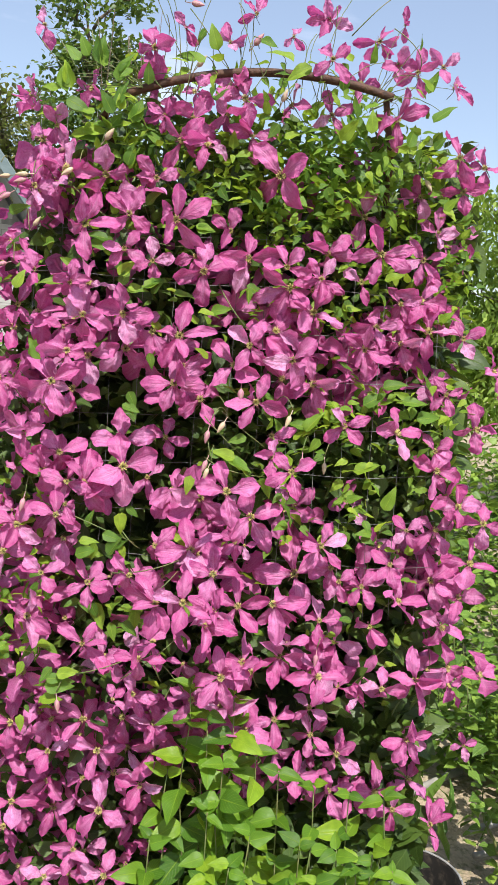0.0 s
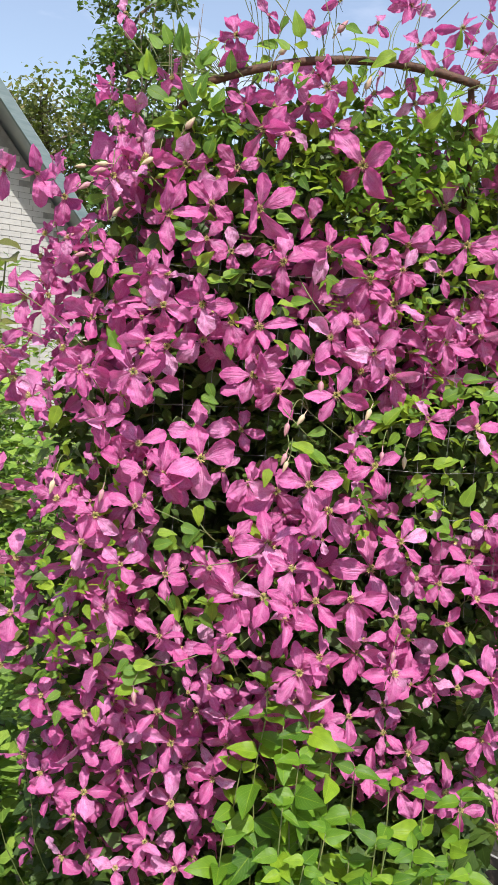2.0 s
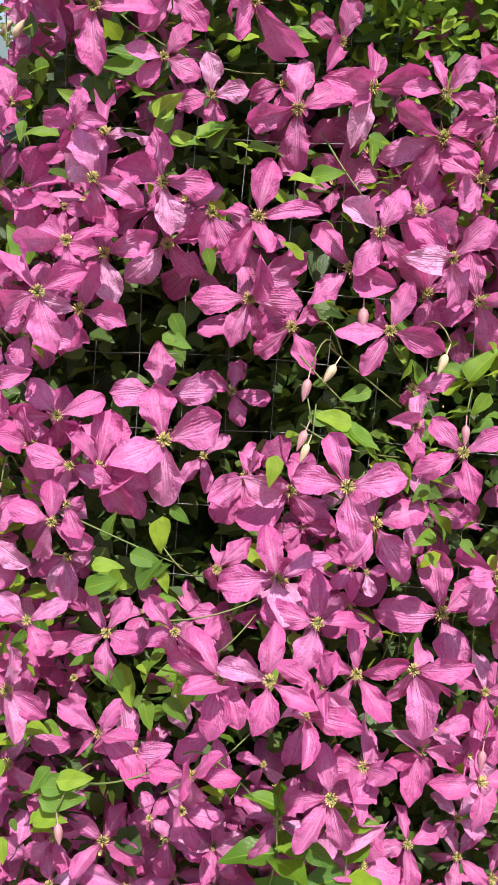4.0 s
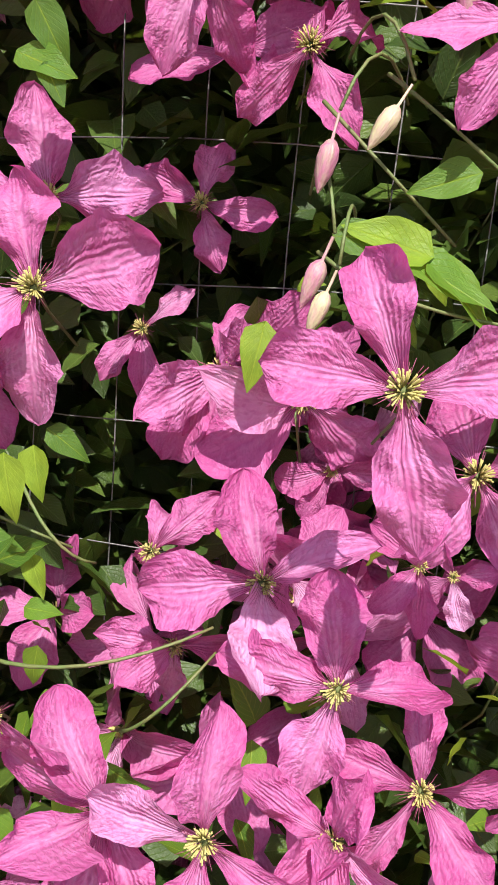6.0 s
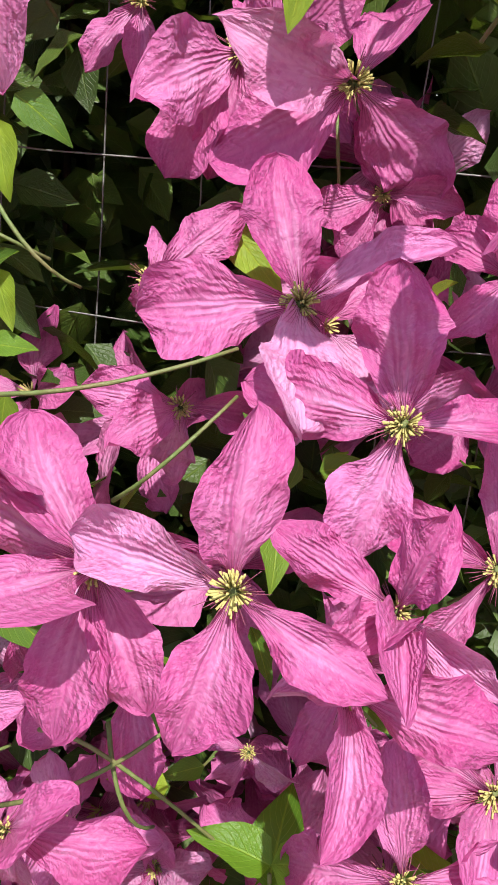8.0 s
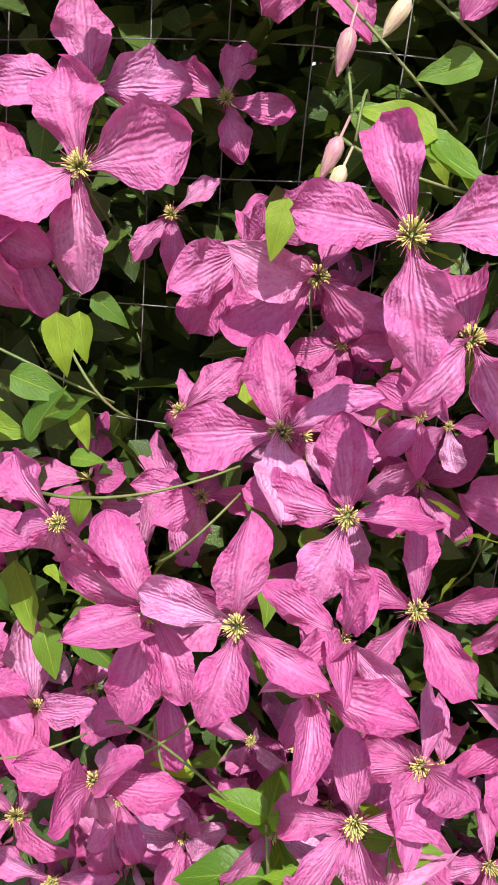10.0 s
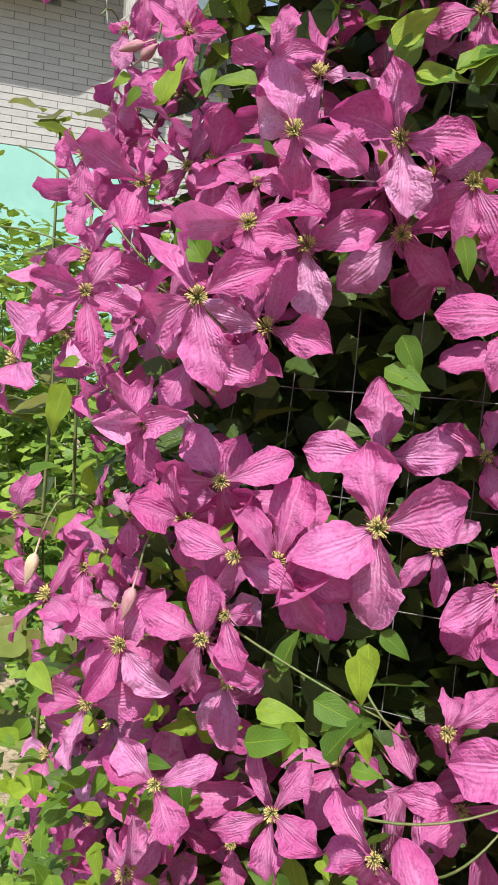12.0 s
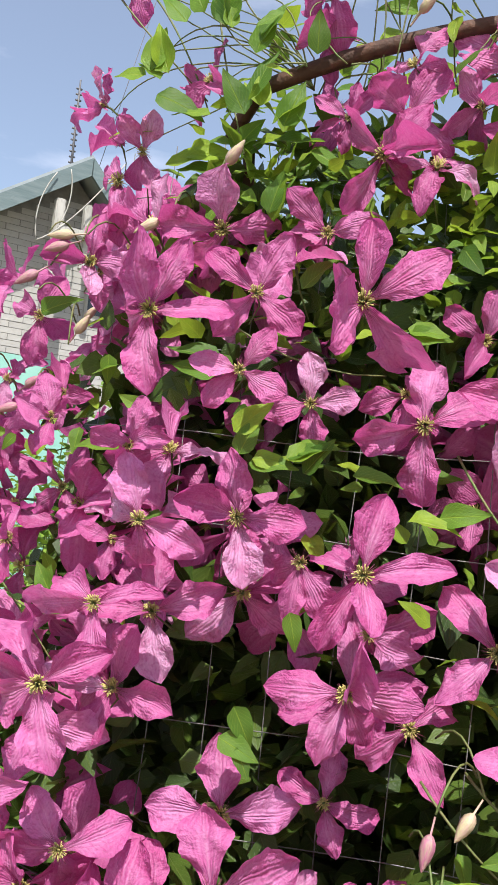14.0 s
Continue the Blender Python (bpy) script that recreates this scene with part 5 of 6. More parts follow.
key_bloom((0.481, 1.720, 0.469), (-0.07, -0.88, 0.47), (-3, 0.052, -25), (27, 0.056, 0), (71, 0.052, 22), (170, 0.052, 24), (-84, 0.045, 54))
key_bloom((0.472, 1.516, 0.758), (-0.12, -0.90, 0.42), (-112, 0.025, -23), (69, 0.025, 0), (164, 0.027, 0), (-16, 0.025, 28))
key_bloom((0.256, 1.430, 0.877), (-0.06, -0.89, 0.45), (-145, 0.027, 0), (-31, 0.025, -23), (130, 0.022, 54))
key_bloom((-0.260, 1.415, 0.645), (0.05, -0.89, 0.46), (-7, 0.051, 0), (-67, 0.047, 29), (-162, 0.048, 0), (153, 0.045, 0), (54, 0.047, 48))
key_bloom((-0.174, 1.370, 0.671), (-0.00, -0.87, 0.49), (-1, 0.055, 0), (-53, 0.051, -34), (-148, 0.051, -27), (115, 0.048, 0))
key_bloom((-0.180, 1.358, 0.786), (0.05, -0.91, 0.42), (-72, 0.049, 0), (77, 0.043, 0), (-170, 0.045, 0), (-19, 0.046, -45), (124, 0.046, -39))
key_bloom((-0.264, 1.370, 0.772), (0.05, -0.94, 0.34), (-14, 0.039, 0), (-108, 0.035, 0), (59, 0.039, 0), (-166, 0.037, 33))
key_bloom((-0.214, 1.370, 0.596), (0.04, -0.85, 0.53), (-15, 0.036, -23), (-84, 0.036, 30), (-164, 0.039, 0), (119, 0.036, 42))
key_bloom((-0.262, 1.370, 0.543), (0.12, -0.84, 0.54), (-74, 0.040, 0), (56, 0.035, -54), (172, 0.037, 0))
key_bloom((0.016, 1.283, 0.960), (0.08, -0.91, 0.40), (-8, 0.044, 0), (76, 0.047, -24), (166, 0.045, 0), (-104, 0.047, -28), (-143, 0.051, 0))
key_bloom((-0.008, 1.341, 1.004), (0.04, -0.93, 0.37), (-158, 0.046, 0), (62, 0.043, 40), (-176, 0.043, -39), (-27, 0.043, 33))
key_bloom((0.316, 1.460, 1.170), (-0.10, -0.96, 0.27), (-43, 0.031, 0), (46, 0.031, 0), (157, 0.030, 0), (-140, 0.028, 0))
key_bloom((0.287, 1.428, 1.117), (-0.09, -0.97, 0.24), (-55, 0.037, 0), (58, 0.036, -27), (162, 0.039, 0), (-140, 0.034, 0))
key_bloom((0.239, 1.407, 1.081), (-0.08, -0.93, 0.35), (-61, 0.033, 0), (41, 0.034, 0), (142, 0.033, 0), (-151, 0.034, 0))
key_bloom((0.200, 1.403, 1.089), (-0.04, -0.97, 0.23), (-56, 0.030, 0), (47, 0.030, 0), (160, 0.034, 0), (-150, 0.034, 0))
key_bloom((0.408, 1.578, 1.503), (-0.11, -0.99, 0.05), (-28, 0.039, 0), (67, 0.036, 30), (152, 0.039, 0), (-147, 0.036, -28))
key_bloom((0.389, 1.505, 1.226), (-0.14, -0.96, 0.24), (-34, 0.040, 0), (39, 0.038, 42), (162, 0.041, 0), (-141, 0.038, 42))
key_bloom((0.362, 1.508, 1.304), (-0.14, -0.96, 0.23), (-38, 0.036, 0), (51, 0.035, 0), (146, 0.040, 0), (-159, 0.037, 25))
key_bloom((0.208, 1.515, 1.586), (-0.05, -1.00, 0.01), (-61, 0.035, 0), (47, 0.037, -35), (161, 0.040, 0))
key_bloom((0.282, 1.534, 1.554), (-0.10, -0.99, 0.07), (-38, 0.035, 0), (70, 0.035, 0), (146, 0.040, 0), (-154, 0.037, -40))
key_bloom((0.377, 1.533, 1.402), (-0.07, -0.99, 0.15), (-38, 0.036, 0), (67, 0.034, -23), (160, 0.036, 0), (-140, 0.035, 0))
key_bloom((-0.357, 1.340, 1.393), (0.49, -0.84, 0.21), (34, 0.033, 0), (106, 0.032, 0), (173, 0.042, 0), (-135, 0.035, 0), (-74, 0.033, 0))
key_bloom((-0.159, 1.544, 1.862), (0.16, -0.94, -0.32), (-39, 0.022, 0), (69, 0.030, 0), (143, 0.039, 0), (-157, 0.042, 0))
key_bloom((-0.508, 1.588, 1.714), (0.37, -0.92, -0.08), (-8, 0.045, 54), (91, 0.037, -54), (172, 0.054, 0), (-101, 0.030, -54))
key_bloom((-0.348, 1.508, 1.699), (0.32, -0.93, -0.17), (-10, 0.028, 0), (176, 0.031, 0), (95, 0.021, -54))
key_bloom((-0.358, 1.484, 1.589), (0.27, -0.96, 0.00), (-15, 0.030, -38), (94, 0.026, 54), (-167, 0.032, 0), (-101, 0.030, 52))
key_bloom((-0.429, 1.513, 1.601), (0.31, -0.95, -0.02), (-26, 0.028, -45), (77, 0.016, -54), (-178, 0.030, 0))
key_bloom((-0.454, 1.499, 1.501), (0.34, -0.94, -0.00), (-47, 0.035, -54), (60, 0.036, -42), (180, 0.039, 0))
key_bloom((-0.346, 1.395, 1.307), (0.30, -0.88, 0.38), (-53, 0.043, -34), (-11, 0.043, 50), (163, 0.046, 0), (118, 0.036, -54))
key_bloom((-0.366, 1.369, 1.201), (0.26, -0.87, 0.41), (-29, 0.029, -36), (95, 0.029, -43), (177, 0.031, 0))
key_bloom((-0.334, 1.359, 1.182), (0.22, -0.85, 0.47), (-34, 0.019, 0), (97, 0.019, 34), (180, 0.020, 0), (-86, 0.019, 0))

for k, (x, y, z, roll, size, count) in enumerate(BLOOMS):
    r = random.Random(1000 + k)
    if x < -0.42:
        n = (-0.45 + r.gauss(0, 0.35), -0.8, 0.15 + r.gauss(0, 0.25))
    elif z > 1.84:
        n = (r.gauss(0, 0.45), -0.8, 0.25 + r.gauss(0, 0.35))
    else:
        n = (0.45 * x + r.gauss(0, 0.32), -0.86, 0.34 + r.gauss(0, 0.30))
    bloom((x, y, z), n, roll + r.uniform(-7, 7), size * (1.30 if z < 1.84 else 1.08), count, 2000 + k)
    placed.append((x, y, z))
    reach.append(size * 1.2)
# more flowers where the cover between them is thin
rng = random.Random(44)
tries, added = 0, 0
while added < 44 and tries < 9000:
    tries += 1
    x, z = rng.uniform(-0.42, 0.44), rng.uniform(0.50, 1.58)
    if not (x > 0.14 or z < 0.92) or in_gap(x, z, 1.2) or (-0.1 < x < 0.3 and z < 0.66) or (x > 0.08 and 1.20 < z < 1.36) or (x > 0.0 and z > 1.50) or (added > 24 and (x > -0.08 or z > 0.85)):
        continue
    y = front(x, z) + rng.uniform(0.02, 0.06)
    if min((x - a) ** 2 + (z - c) ** 2 for a, b, c in placed) < 0.046 ** 2:
        continue
    n = (0.45 * x + rng.gauss(0, 0.4), -0.86, 0.3 + rng.gauss(0, 0.35))
    bloom((x, y, z), n, rng.uniform(-45, 45), rng.uniform(0.038, 0.048), rng.choice((4, 4, 4, 5)), 5000 + len(placed))
    placed.append((x, y, z))
    reach.append(0.045)
    added += 1
spots, reach = np.array(placed), np.array(reach)


def clear_of(x, y, z, d, cover=0.85):
    """Whether the place is that far from every flower's heart and not before a flower's face."""
    off = spots - (x, y, z)
    before = (np.hypot(off[:, 0], off[:, 2]) < reach * cover) & (off[:, 1] > -0.022) & (off[:, 1] < 0.2)
    return np.min(np.sum(off ** 2, axis=1)) > d * d and not np.any(before)


# further flowers, half hidden behind the first ones
rng = random.Random(42)
many = []
tries = 0
tufts = []
while len(many) < 1200 and tries < 14000:
    tries += 1
    x, z = rng.uniform(-0.41, 0.44), rng.uniform(0.35, 1.8)
    if in_gap(x, z, 1.25) or noise.noise((x * 6, z * 6, 8)) < (0.12 if (x > 0.08 and z < 1.1) or (x < -0.27 and 1.25 < z < 1.35) else -0.25 if x < -0.26 and 0.8 < z < 1.25 else -0.04) or (x > 0.02 and 1.55 < z < 1.8 and rng.random() < 0.8) or (x > 0.08 and 1.22 < z < 1.36) or (abs(x) < 0.3 and z < 0.62) or (-0.28 < x < 0.16 and 0.85 < z < 1.5 and rng.random() < 0.5):
        continue
    y = front(x, z) + rng.uniform(0.07, 0.17) + 1.6 * max(0, abs(x) - 0.36) ** 1.2
    if not clear_of(x, y, z, 0.03, 0.7 if -0.2 < x < 0.16 and 0.9 < z < 1.5 else 0.4):
        continue
    n = (0.7 * x + rng.gauss(0, 0.35), -0.8, 0.3 + rng.gauss(0, 0.3))
    m0 = facing_pose((x, y, z), n, rng.uniform(-45, 45), rng.uniform(0.045, 0.057))
    tufts.append((rng.randint(0, 2), m0))
    for m in sepal_poses(rng, 4):
        many.append((rng.randint(0, 9), m0 @ m))
for k in range(110):
    w, z = rng.uniform(-0.5, math.pi + 0.5), rng.uniform(0.35, 1.75)
    if (z < 0.85 and math.cos(w) > 0) or math.cos(w) > 0.78:
        continue
    p = Vector((0.50 * math.cos(w), 1.72 + 0.40 * math.sin(w), z))
    m0 = facing_pose(p, (math.cos(w), math.sin(w), 0.35), rng.uniform(-45, 45), rng.uniform(0.04, 0.05))
    for m in sepal_poses(rng, 4):
        many.append((rng.randint(0, 7), m0 @ m))
more = child("flowers_behind", scatter_mesh("flowers_behind", SEPAL_SMALL, many, M_SEPAL_MANY), plant)
more["kind"] = "stuff"


def tuft_shape(seed):
    """A small cone of bristles for the flowers further in."""
    r = random.Random(seed)
    v, f = [], []
    for k in range(12):
        w, o = 0.5236 * k, r.uniform(0.04, 0.12)
        c, s, b = math.cos(w), math.sin(w), len(v)
        v += [(-s * 0.02, c * 0.01, 0.03), (s * 0.01, -c * 0.01, 0.03), (c * o + s * 0.010, s * o - c * 0.010, r.uniform(0.10, 0.18)), (c * o - s * 0.010, s * o + c * 0.010, r.uniform(0.10, 0.18))]
        f.append((b, b + 1, b + 2, b + 3))
    return v, f, [(0.5, 0.5)] * len(v)


child("pollen", scatter_mesh("pollen", [tuft_shape(s) for s in range(3)], tufts, M_POLLEN), plant)["kind"] = "stuff"

# leaves: those at the face are single parts, the inner mass is one
rng = random.Random(43)
LEAVES_A = [
    (-0.157, 1.369, 1.211, 200, 0.023),
    (-0.158, 1.362, 1.176, 170, 0.028),
    (-0.132, 1.354, 1.134, 20, 0.031),
    (-0.154, 1.352, 1.128, 160, 0.024),
    (-0.150, 1.350, 1.111, 90, 0.022),
    (-0.104, 1.350, 1.093, 65, 0.042),
    (-0.072, 1.355, 1.110, 80, 0.029),
    (-0.029, 1.364, 1.129, 90, 0.028),
    (-0.050, 1.354, 1.080, 340, 0.034),
    (-0.027, 1.353, 1.040, 100, 0.028),
    (-0.007, 1.391, 1.245, 80, 0.033),
    (-0.003, 1.387, 1.226, 60, 0.031),
    (-0.154, 1.345, 1.082, 190, 0.025),
    (-0.022, 1.358, 1.078, 70, 0.022),
    (-0.027, 1.351, 0.953, 120, 0.034),
    (-0.148, 1.338, 1.002, 60, 0.024),
    (-0.143, 1.365, 1.192, 120, 0.025),
    (-0.120, 1.353, 1.121, 80, 0.019),
]
LEAVES_B = [
    (-0.166, 1.354, 1.137, 60, 0.043),
    (-0.203, 1.351, 1.123, 100, 0.039),
    (-0.271, 1.345, 1.065, 170, 0.036),
    (-0.176, 1.345, 1.087, 70, 0.039),
    (-0.184, 1.338, 1.025, 160, 0.046),
    (-0.244, 1.338, 0.911, 80, 0.046),
    (-0.254, 1.342, 0.869, 95, 0.046),
    (-0.170, 1.339, 0.911, 80, 0.042),
    (-0.100, 1.351, 1.099, 80, 0.046),
    (-0.158, 1.404, 1.341, 60, 0.042),
    (-0.350, 1.402, 1.284, 20, 0.042),
    (-0.368, 1.426, 1.353, 10, 0.042),
    (-0.121, 1.343, 1.043, 40, 0.034),
    (-0.012, 1.372, 1.294, 90, 0.033),
    (0.022, 1.373, 1.277, 120, 0.045),
    (0.048, 1.372, 1.250, 100, 0.031),
    (0.066, 1.397, 1.338, 60, 0.039),
]
LEAVES_C = [
    (-0.164, 1.325, 1.145, 30, 0.037),
    (-0.188, 1.310, 1.043, 150, 0.028),
    (-0.093, 1.323, 1.110, 75, 0.038),
    (-0.242, 1.307, 0.930, 80, 0.034),
    (-0.170, 1.307, 0.931, 65, 0.039),
    (-0.248, 1.309, 0.893, 85, 0.040),
    (-0.020, 1.442, 1.554, 60, 0.034),
    (-0.132, 1.437, 1.559, 75, 0.033),
    (-0.228, 1.441, 1.559, 95, 0.046),
    (-0.164, 1.434, 1.548, 85, 0.030),
    (-0.046, 1.429, 1.515, 85, 0.036),
    (-0.152, 1.376, 1.348, 150, 0.022),
    (0.030, 1.456, 1.582, 170, 0.033),
    (0.086, 1.449, 1.511, 10, 0.028),
    (-0.213, 1.333, 1.184, 120, 0.026),
    (0.092, 1.396, 1.311, 70, 0.033),
    (0.015, 1.382, 1.317, 250, 0.032),
]
LEAVES_D = [
    (-0.076, 1.435, 1.542, 80, 0.038),
    (-0.106, 1.446, 1.591, 20, 0.033),
    (0.040, 1.441, 1.515, 60, 0.022),
    (-0.283, 1.452, 1.582, 300, 0.028),
    (-0.300, 1.444, 1.545, 300, 0.028),
    (-0.207, 1.323, 1.133, 70, 0.037),
    (-0.131, 1.310, 1.018, 120, 0.032),
    (-0.197, 1.323, 1.133, 200, 0.032),
    (-0.233, 1.440, 1.555, 275, 0.046),
    (-0.240, 1.459, 1.626, 275, 0.043),
    (-0.184, 1.443, 1.579, 45, 0.037),
    (-0.136, 1.437, 1.557, 65, 0.040),
    (-0.164, 1.434, 1.546, 80, 0.036),
    (-0.340, 1.449, 1.539, 120, 0.028),
    (-0.323, 1.416, 1.439, 10, 0.031),
    (-0.384, 1.423, 1.427, 15, 0.044),
    (-0.406, 1.388, 1.307, 200, 0.043),
    (-0.156, 1.378, 1.356, 110, 0.032),
]
LEAVES_E = [
    (-0.241, 1.369, 1.315, 60, 0.026),
    (-0.158, 1.332, 1.179, 170, 0.033),
    (-0.168, 1.328, 1.158, 100, 0.034),
    (-0.205, 1.326, 1.151, 80, 0.030),
    (-0.130, 1.399, 1.426, 150, 0.024),
    (-0.377, 1.363, 1.235, 40, 0.035),
    (-0.370, 1.377, 1.291, 80, 0.026),
    (-0.407, 1.376, 1.266, 60, 0.027),
    (-0.353, 1.390, 1.344, 20, 0.026),
    (-0.238, 1.388, 1.382, 200, 0.024),
    (-0.202, 1.368, 1.318, 90, 0.023),
    (-0.413, 1.441, 1.475, 20, 0.033),
    (-0.299, 1.470, 1.881, 0, 0.039),
    (-0.325, 1.470, 1.858, 280, 0.032),
    (-0.307, 1.470, 1.860, 310, 0.027),
    (-0.210, 1.470, 1.845, 0, 0.032),
    (-0.186, 1.487, 1.829, 25, 0.033),
    (-0.192, 1.481, 1.764, 15, 0.038),
]
LEAVES_F = [
    (-0.267, 1.470, 1.826, 280, 0.032),
    (-0.264, 1.491, 1.785, 275, 0.036),
    (-0.224, 1.489, 1.809, 60, 0.027),
    (-0.208, 1.470, 1.897, 40, 0.023),
    (-0.242, 1.470, 1.906, 350, 0.026),
    (-0.062, 1.462, 1.652, 100, 0.032),
    (-0.075, 1.424, 1.504, 120, 0.028),
    (-0.025, 1.433, 1.521, 80, 0.036),
    (-0.049, 1.471, 1.693, 80, 0.029),
    (-0.237, 1.456, 1.614, 280, 0.040),
    (-0.139, 1.436, 1.556, 70, 0.033),
    (-0.229, 1.437, 1.548, 280, 0.039),
    (-0.185, 1.440, 1.565, 20, 0.034),
    (-0.239, 1.389, 1.384, 210, 0.022),
    (-0.131, 1.401, 1.432, 160, 0.027),
    (-0.155, 1.382, 1.369, 150, 0.031),
    (-0.196, 1.369, 1.322, 90, 0.029),
    (-0.320, 1.414, 1.437, 330, 0.043),
]
LEAVES_G = [
    (-0.051, 1.470, 1.866, 30, 0.029),
    (-0.158, 1.473, 1.716, 45, 0.035),
    (-0.250, 1.470, 1.922, 350, 0.046),
    (-0.212, 1.470, 1.894, 20, 0.042),
    (-0.298, 1.470, 1.879, 340, 0.046),
    (-0.332, 1.507, 1.829, 275, 0.046),
    (-0.066, 1.470, 1.952, 340, 0.042),
    (0.044, 1.470, 1.934, 300, 0.046),
    (0.073, 1.470, 1.906, 240, 0.046),
    (-0.182, 1.470, 1.831, 20, 0.042),
    (-0.189, 1.480, 1.758, 10, 0.038),
    (0.028, 1.373, 1.273, 130, 0.046),
    (-0.005, 1.373, 1.294, 290, 0.041),
    (0.138, 1.419, 1.353, 30, 0.046),
    (0.242, 1.462, 1.391, 60, 0.046),
    (0.277, 1.481, 1.417, 70, 0.044),
    (0.402, 1.557, 1.503, 70, 0.046),
    (-0.164, 1.316, 0.854, 70, 0.046),
]
LEAVES_H = [
    (-0.237, 1.307, 0.917, 85, 0.046),
    (-0.224, 1.306, 0.940, 80, 0.037),
    (0.278, 1.437, 1.227, 20, 0.044),
    (0.234, 1.431, 1.278, 70, 0.046),
    (0.343, 1.496, 1.364, 75, 0.046),
    (0.315, 1.489, 1.387, 95, 0.045),
    (0.168, 1.481, 1.563, 30, 0.044),
    (0.142, 1.460, 1.505, 90, 0.046),
    (0.384, 1.532, 1.433, 70, 0.046),
    (-0.245, 1.470, 1.920, 0, 0.046),
    (-0.274, 1.470, 1.925, 330, 0.037),
    (-0.303, 1.470, 1.880, 10, 0.042),
    (-0.207, 1.470, 1.903, 20, 0.042),
    (-0.168, 1.470, 1.889, 0, 0.035),
    (-0.321, 1.504, 1.825, 280, 0.046),
    (-0.271, 1.470, 1.865, 300, 0.042),
    (-0.212, 1.470, 1.857, 10, 0.046),
    (-0.184, 1.470, 1.826, 60, 0.038),
]
LEAVES_I = [
    (-0.178, 1.485, 1.806, 100, 0.046),
    (-0.223, 1.489, 1.814, 40, 0.038),
    (-0.188, 1.480, 1.757, 20, 0.036),
    (-0.254, 1.491, 1.800, 90, 0.046),
    (-0.278, 1.470, 1.833, 110, 0.046),
    (-0.291, 1.470, 1.914, 320, 0.035),
    (-0.233, 1.470, 1.841, 330, 0.042),
    (-0.148, 1.482, 1.790, 110, 0.043),
    (-0.270, 1.493, 1.794, 75, 0.046),
    (-0.060, 1.461, 1.649, 90, 0.032),
    (-0.375, 1.490, 1.666, 60, 0.037),
    (-0.362, 1.456, 1.550, 20, 0.036),
    (-0.130, 1.436, 1.553, 40, 0.036),
    (-0.087, 1.434, 1.541, 90, 0.036),
    (-0.147, 1.469, 1.698, 40, 0.043),
    (0.311, 1.470, 1.863, 40, 0.046),
    (0.290, 1.470, 1.907, 20, 0.038),
    (0.183, 1.470, 1.895, 20, 0.038),
]
LEAVES_J = [
    (0.228, 1.470, 1.868, 15, 0.040),
    (0.265, 1.470, 1.822, 20, 0.038),
    (0.343, 1.577, 1.819, 80, 0.039),
    (0.311, 1.470, 1.814, 40, 0.027),
    (0.142, 1.511, 1.781, 90, 0.044),
    (0.149, 1.514, 1.814, 60, 0.046),
    (0.203, 1.525, 1.762, 100, 0.044),
    (0.225, 1.530, 1.746, 80, 0.044),
    (0.255, 1.533, 1.694, 140, 0.040),
    (0.267, 1.521, 1.599, 70, 0.040),
    (0.167, 1.482, 1.566, 160, 0.046),
    (0.275, 1.513, 1.550, 70, 0.046),
    (0.264, 1.470, 1.966, 0, 0.025),
    (0.339, 1.573, 1.772, 40, 0.034),
    (0.189, 1.524, 1.811, 120, 0.046),
    (0.162, 1.470, 1.825, 40, 0.042),
    (0.231, 1.535, 1.788, 100, 0.044),
    (0.254, 1.544, 1.815, 60, 0.040),
]
LEAVES_K = [
    (0.278, 1.551, 1.785, 120, 0.040),
    (0.198, 1.470, 1.840, 0, 0.038),
    (0.168, 1.470, 1.860, 340, 0.036),
    (0.146, 1.470, 1.902, 0, 0.036),
    (0.117, 1.501, 1.737, 60, 0.039),
    (0.095, 1.500, 1.772, 110, 0.039),
    (0.073, 1.499, 1.816, 70, 0.032),
]
LEAVES = LEAVES_A + LEAVES_B + LEAVES_C + LEAVES_D + LEAVES_E + LEAVES_F + LEAVES_G + LEAVES_H + LEAVES_I + LEAVES_J + LEAVES_K


def face_leaf(p, angle, size, lean):
    """A leaf that points angle degrees clockwise from upright, its face to the garden and the sky."""
    w = radians(angle)
    d = Vector((math.sin(w), lean, math.cos(w))).normalized()
    nrm = Vector((rng.gauss(0, 0.35), -0.75, 0.65 + rng.gauss(0, 0.25)))
    xx = d.cross(nrm).normalized()
    m = Matrix((xx, d, xx.cross(d))).transposed().to_4x4()
    child("leaf", rng.choice(LEAF_MESHES), plant, Matrix.Translation(Vector(p) - d * size * 0.5) @ m @ Matrix.Diagonal((size, size, size, 1)))


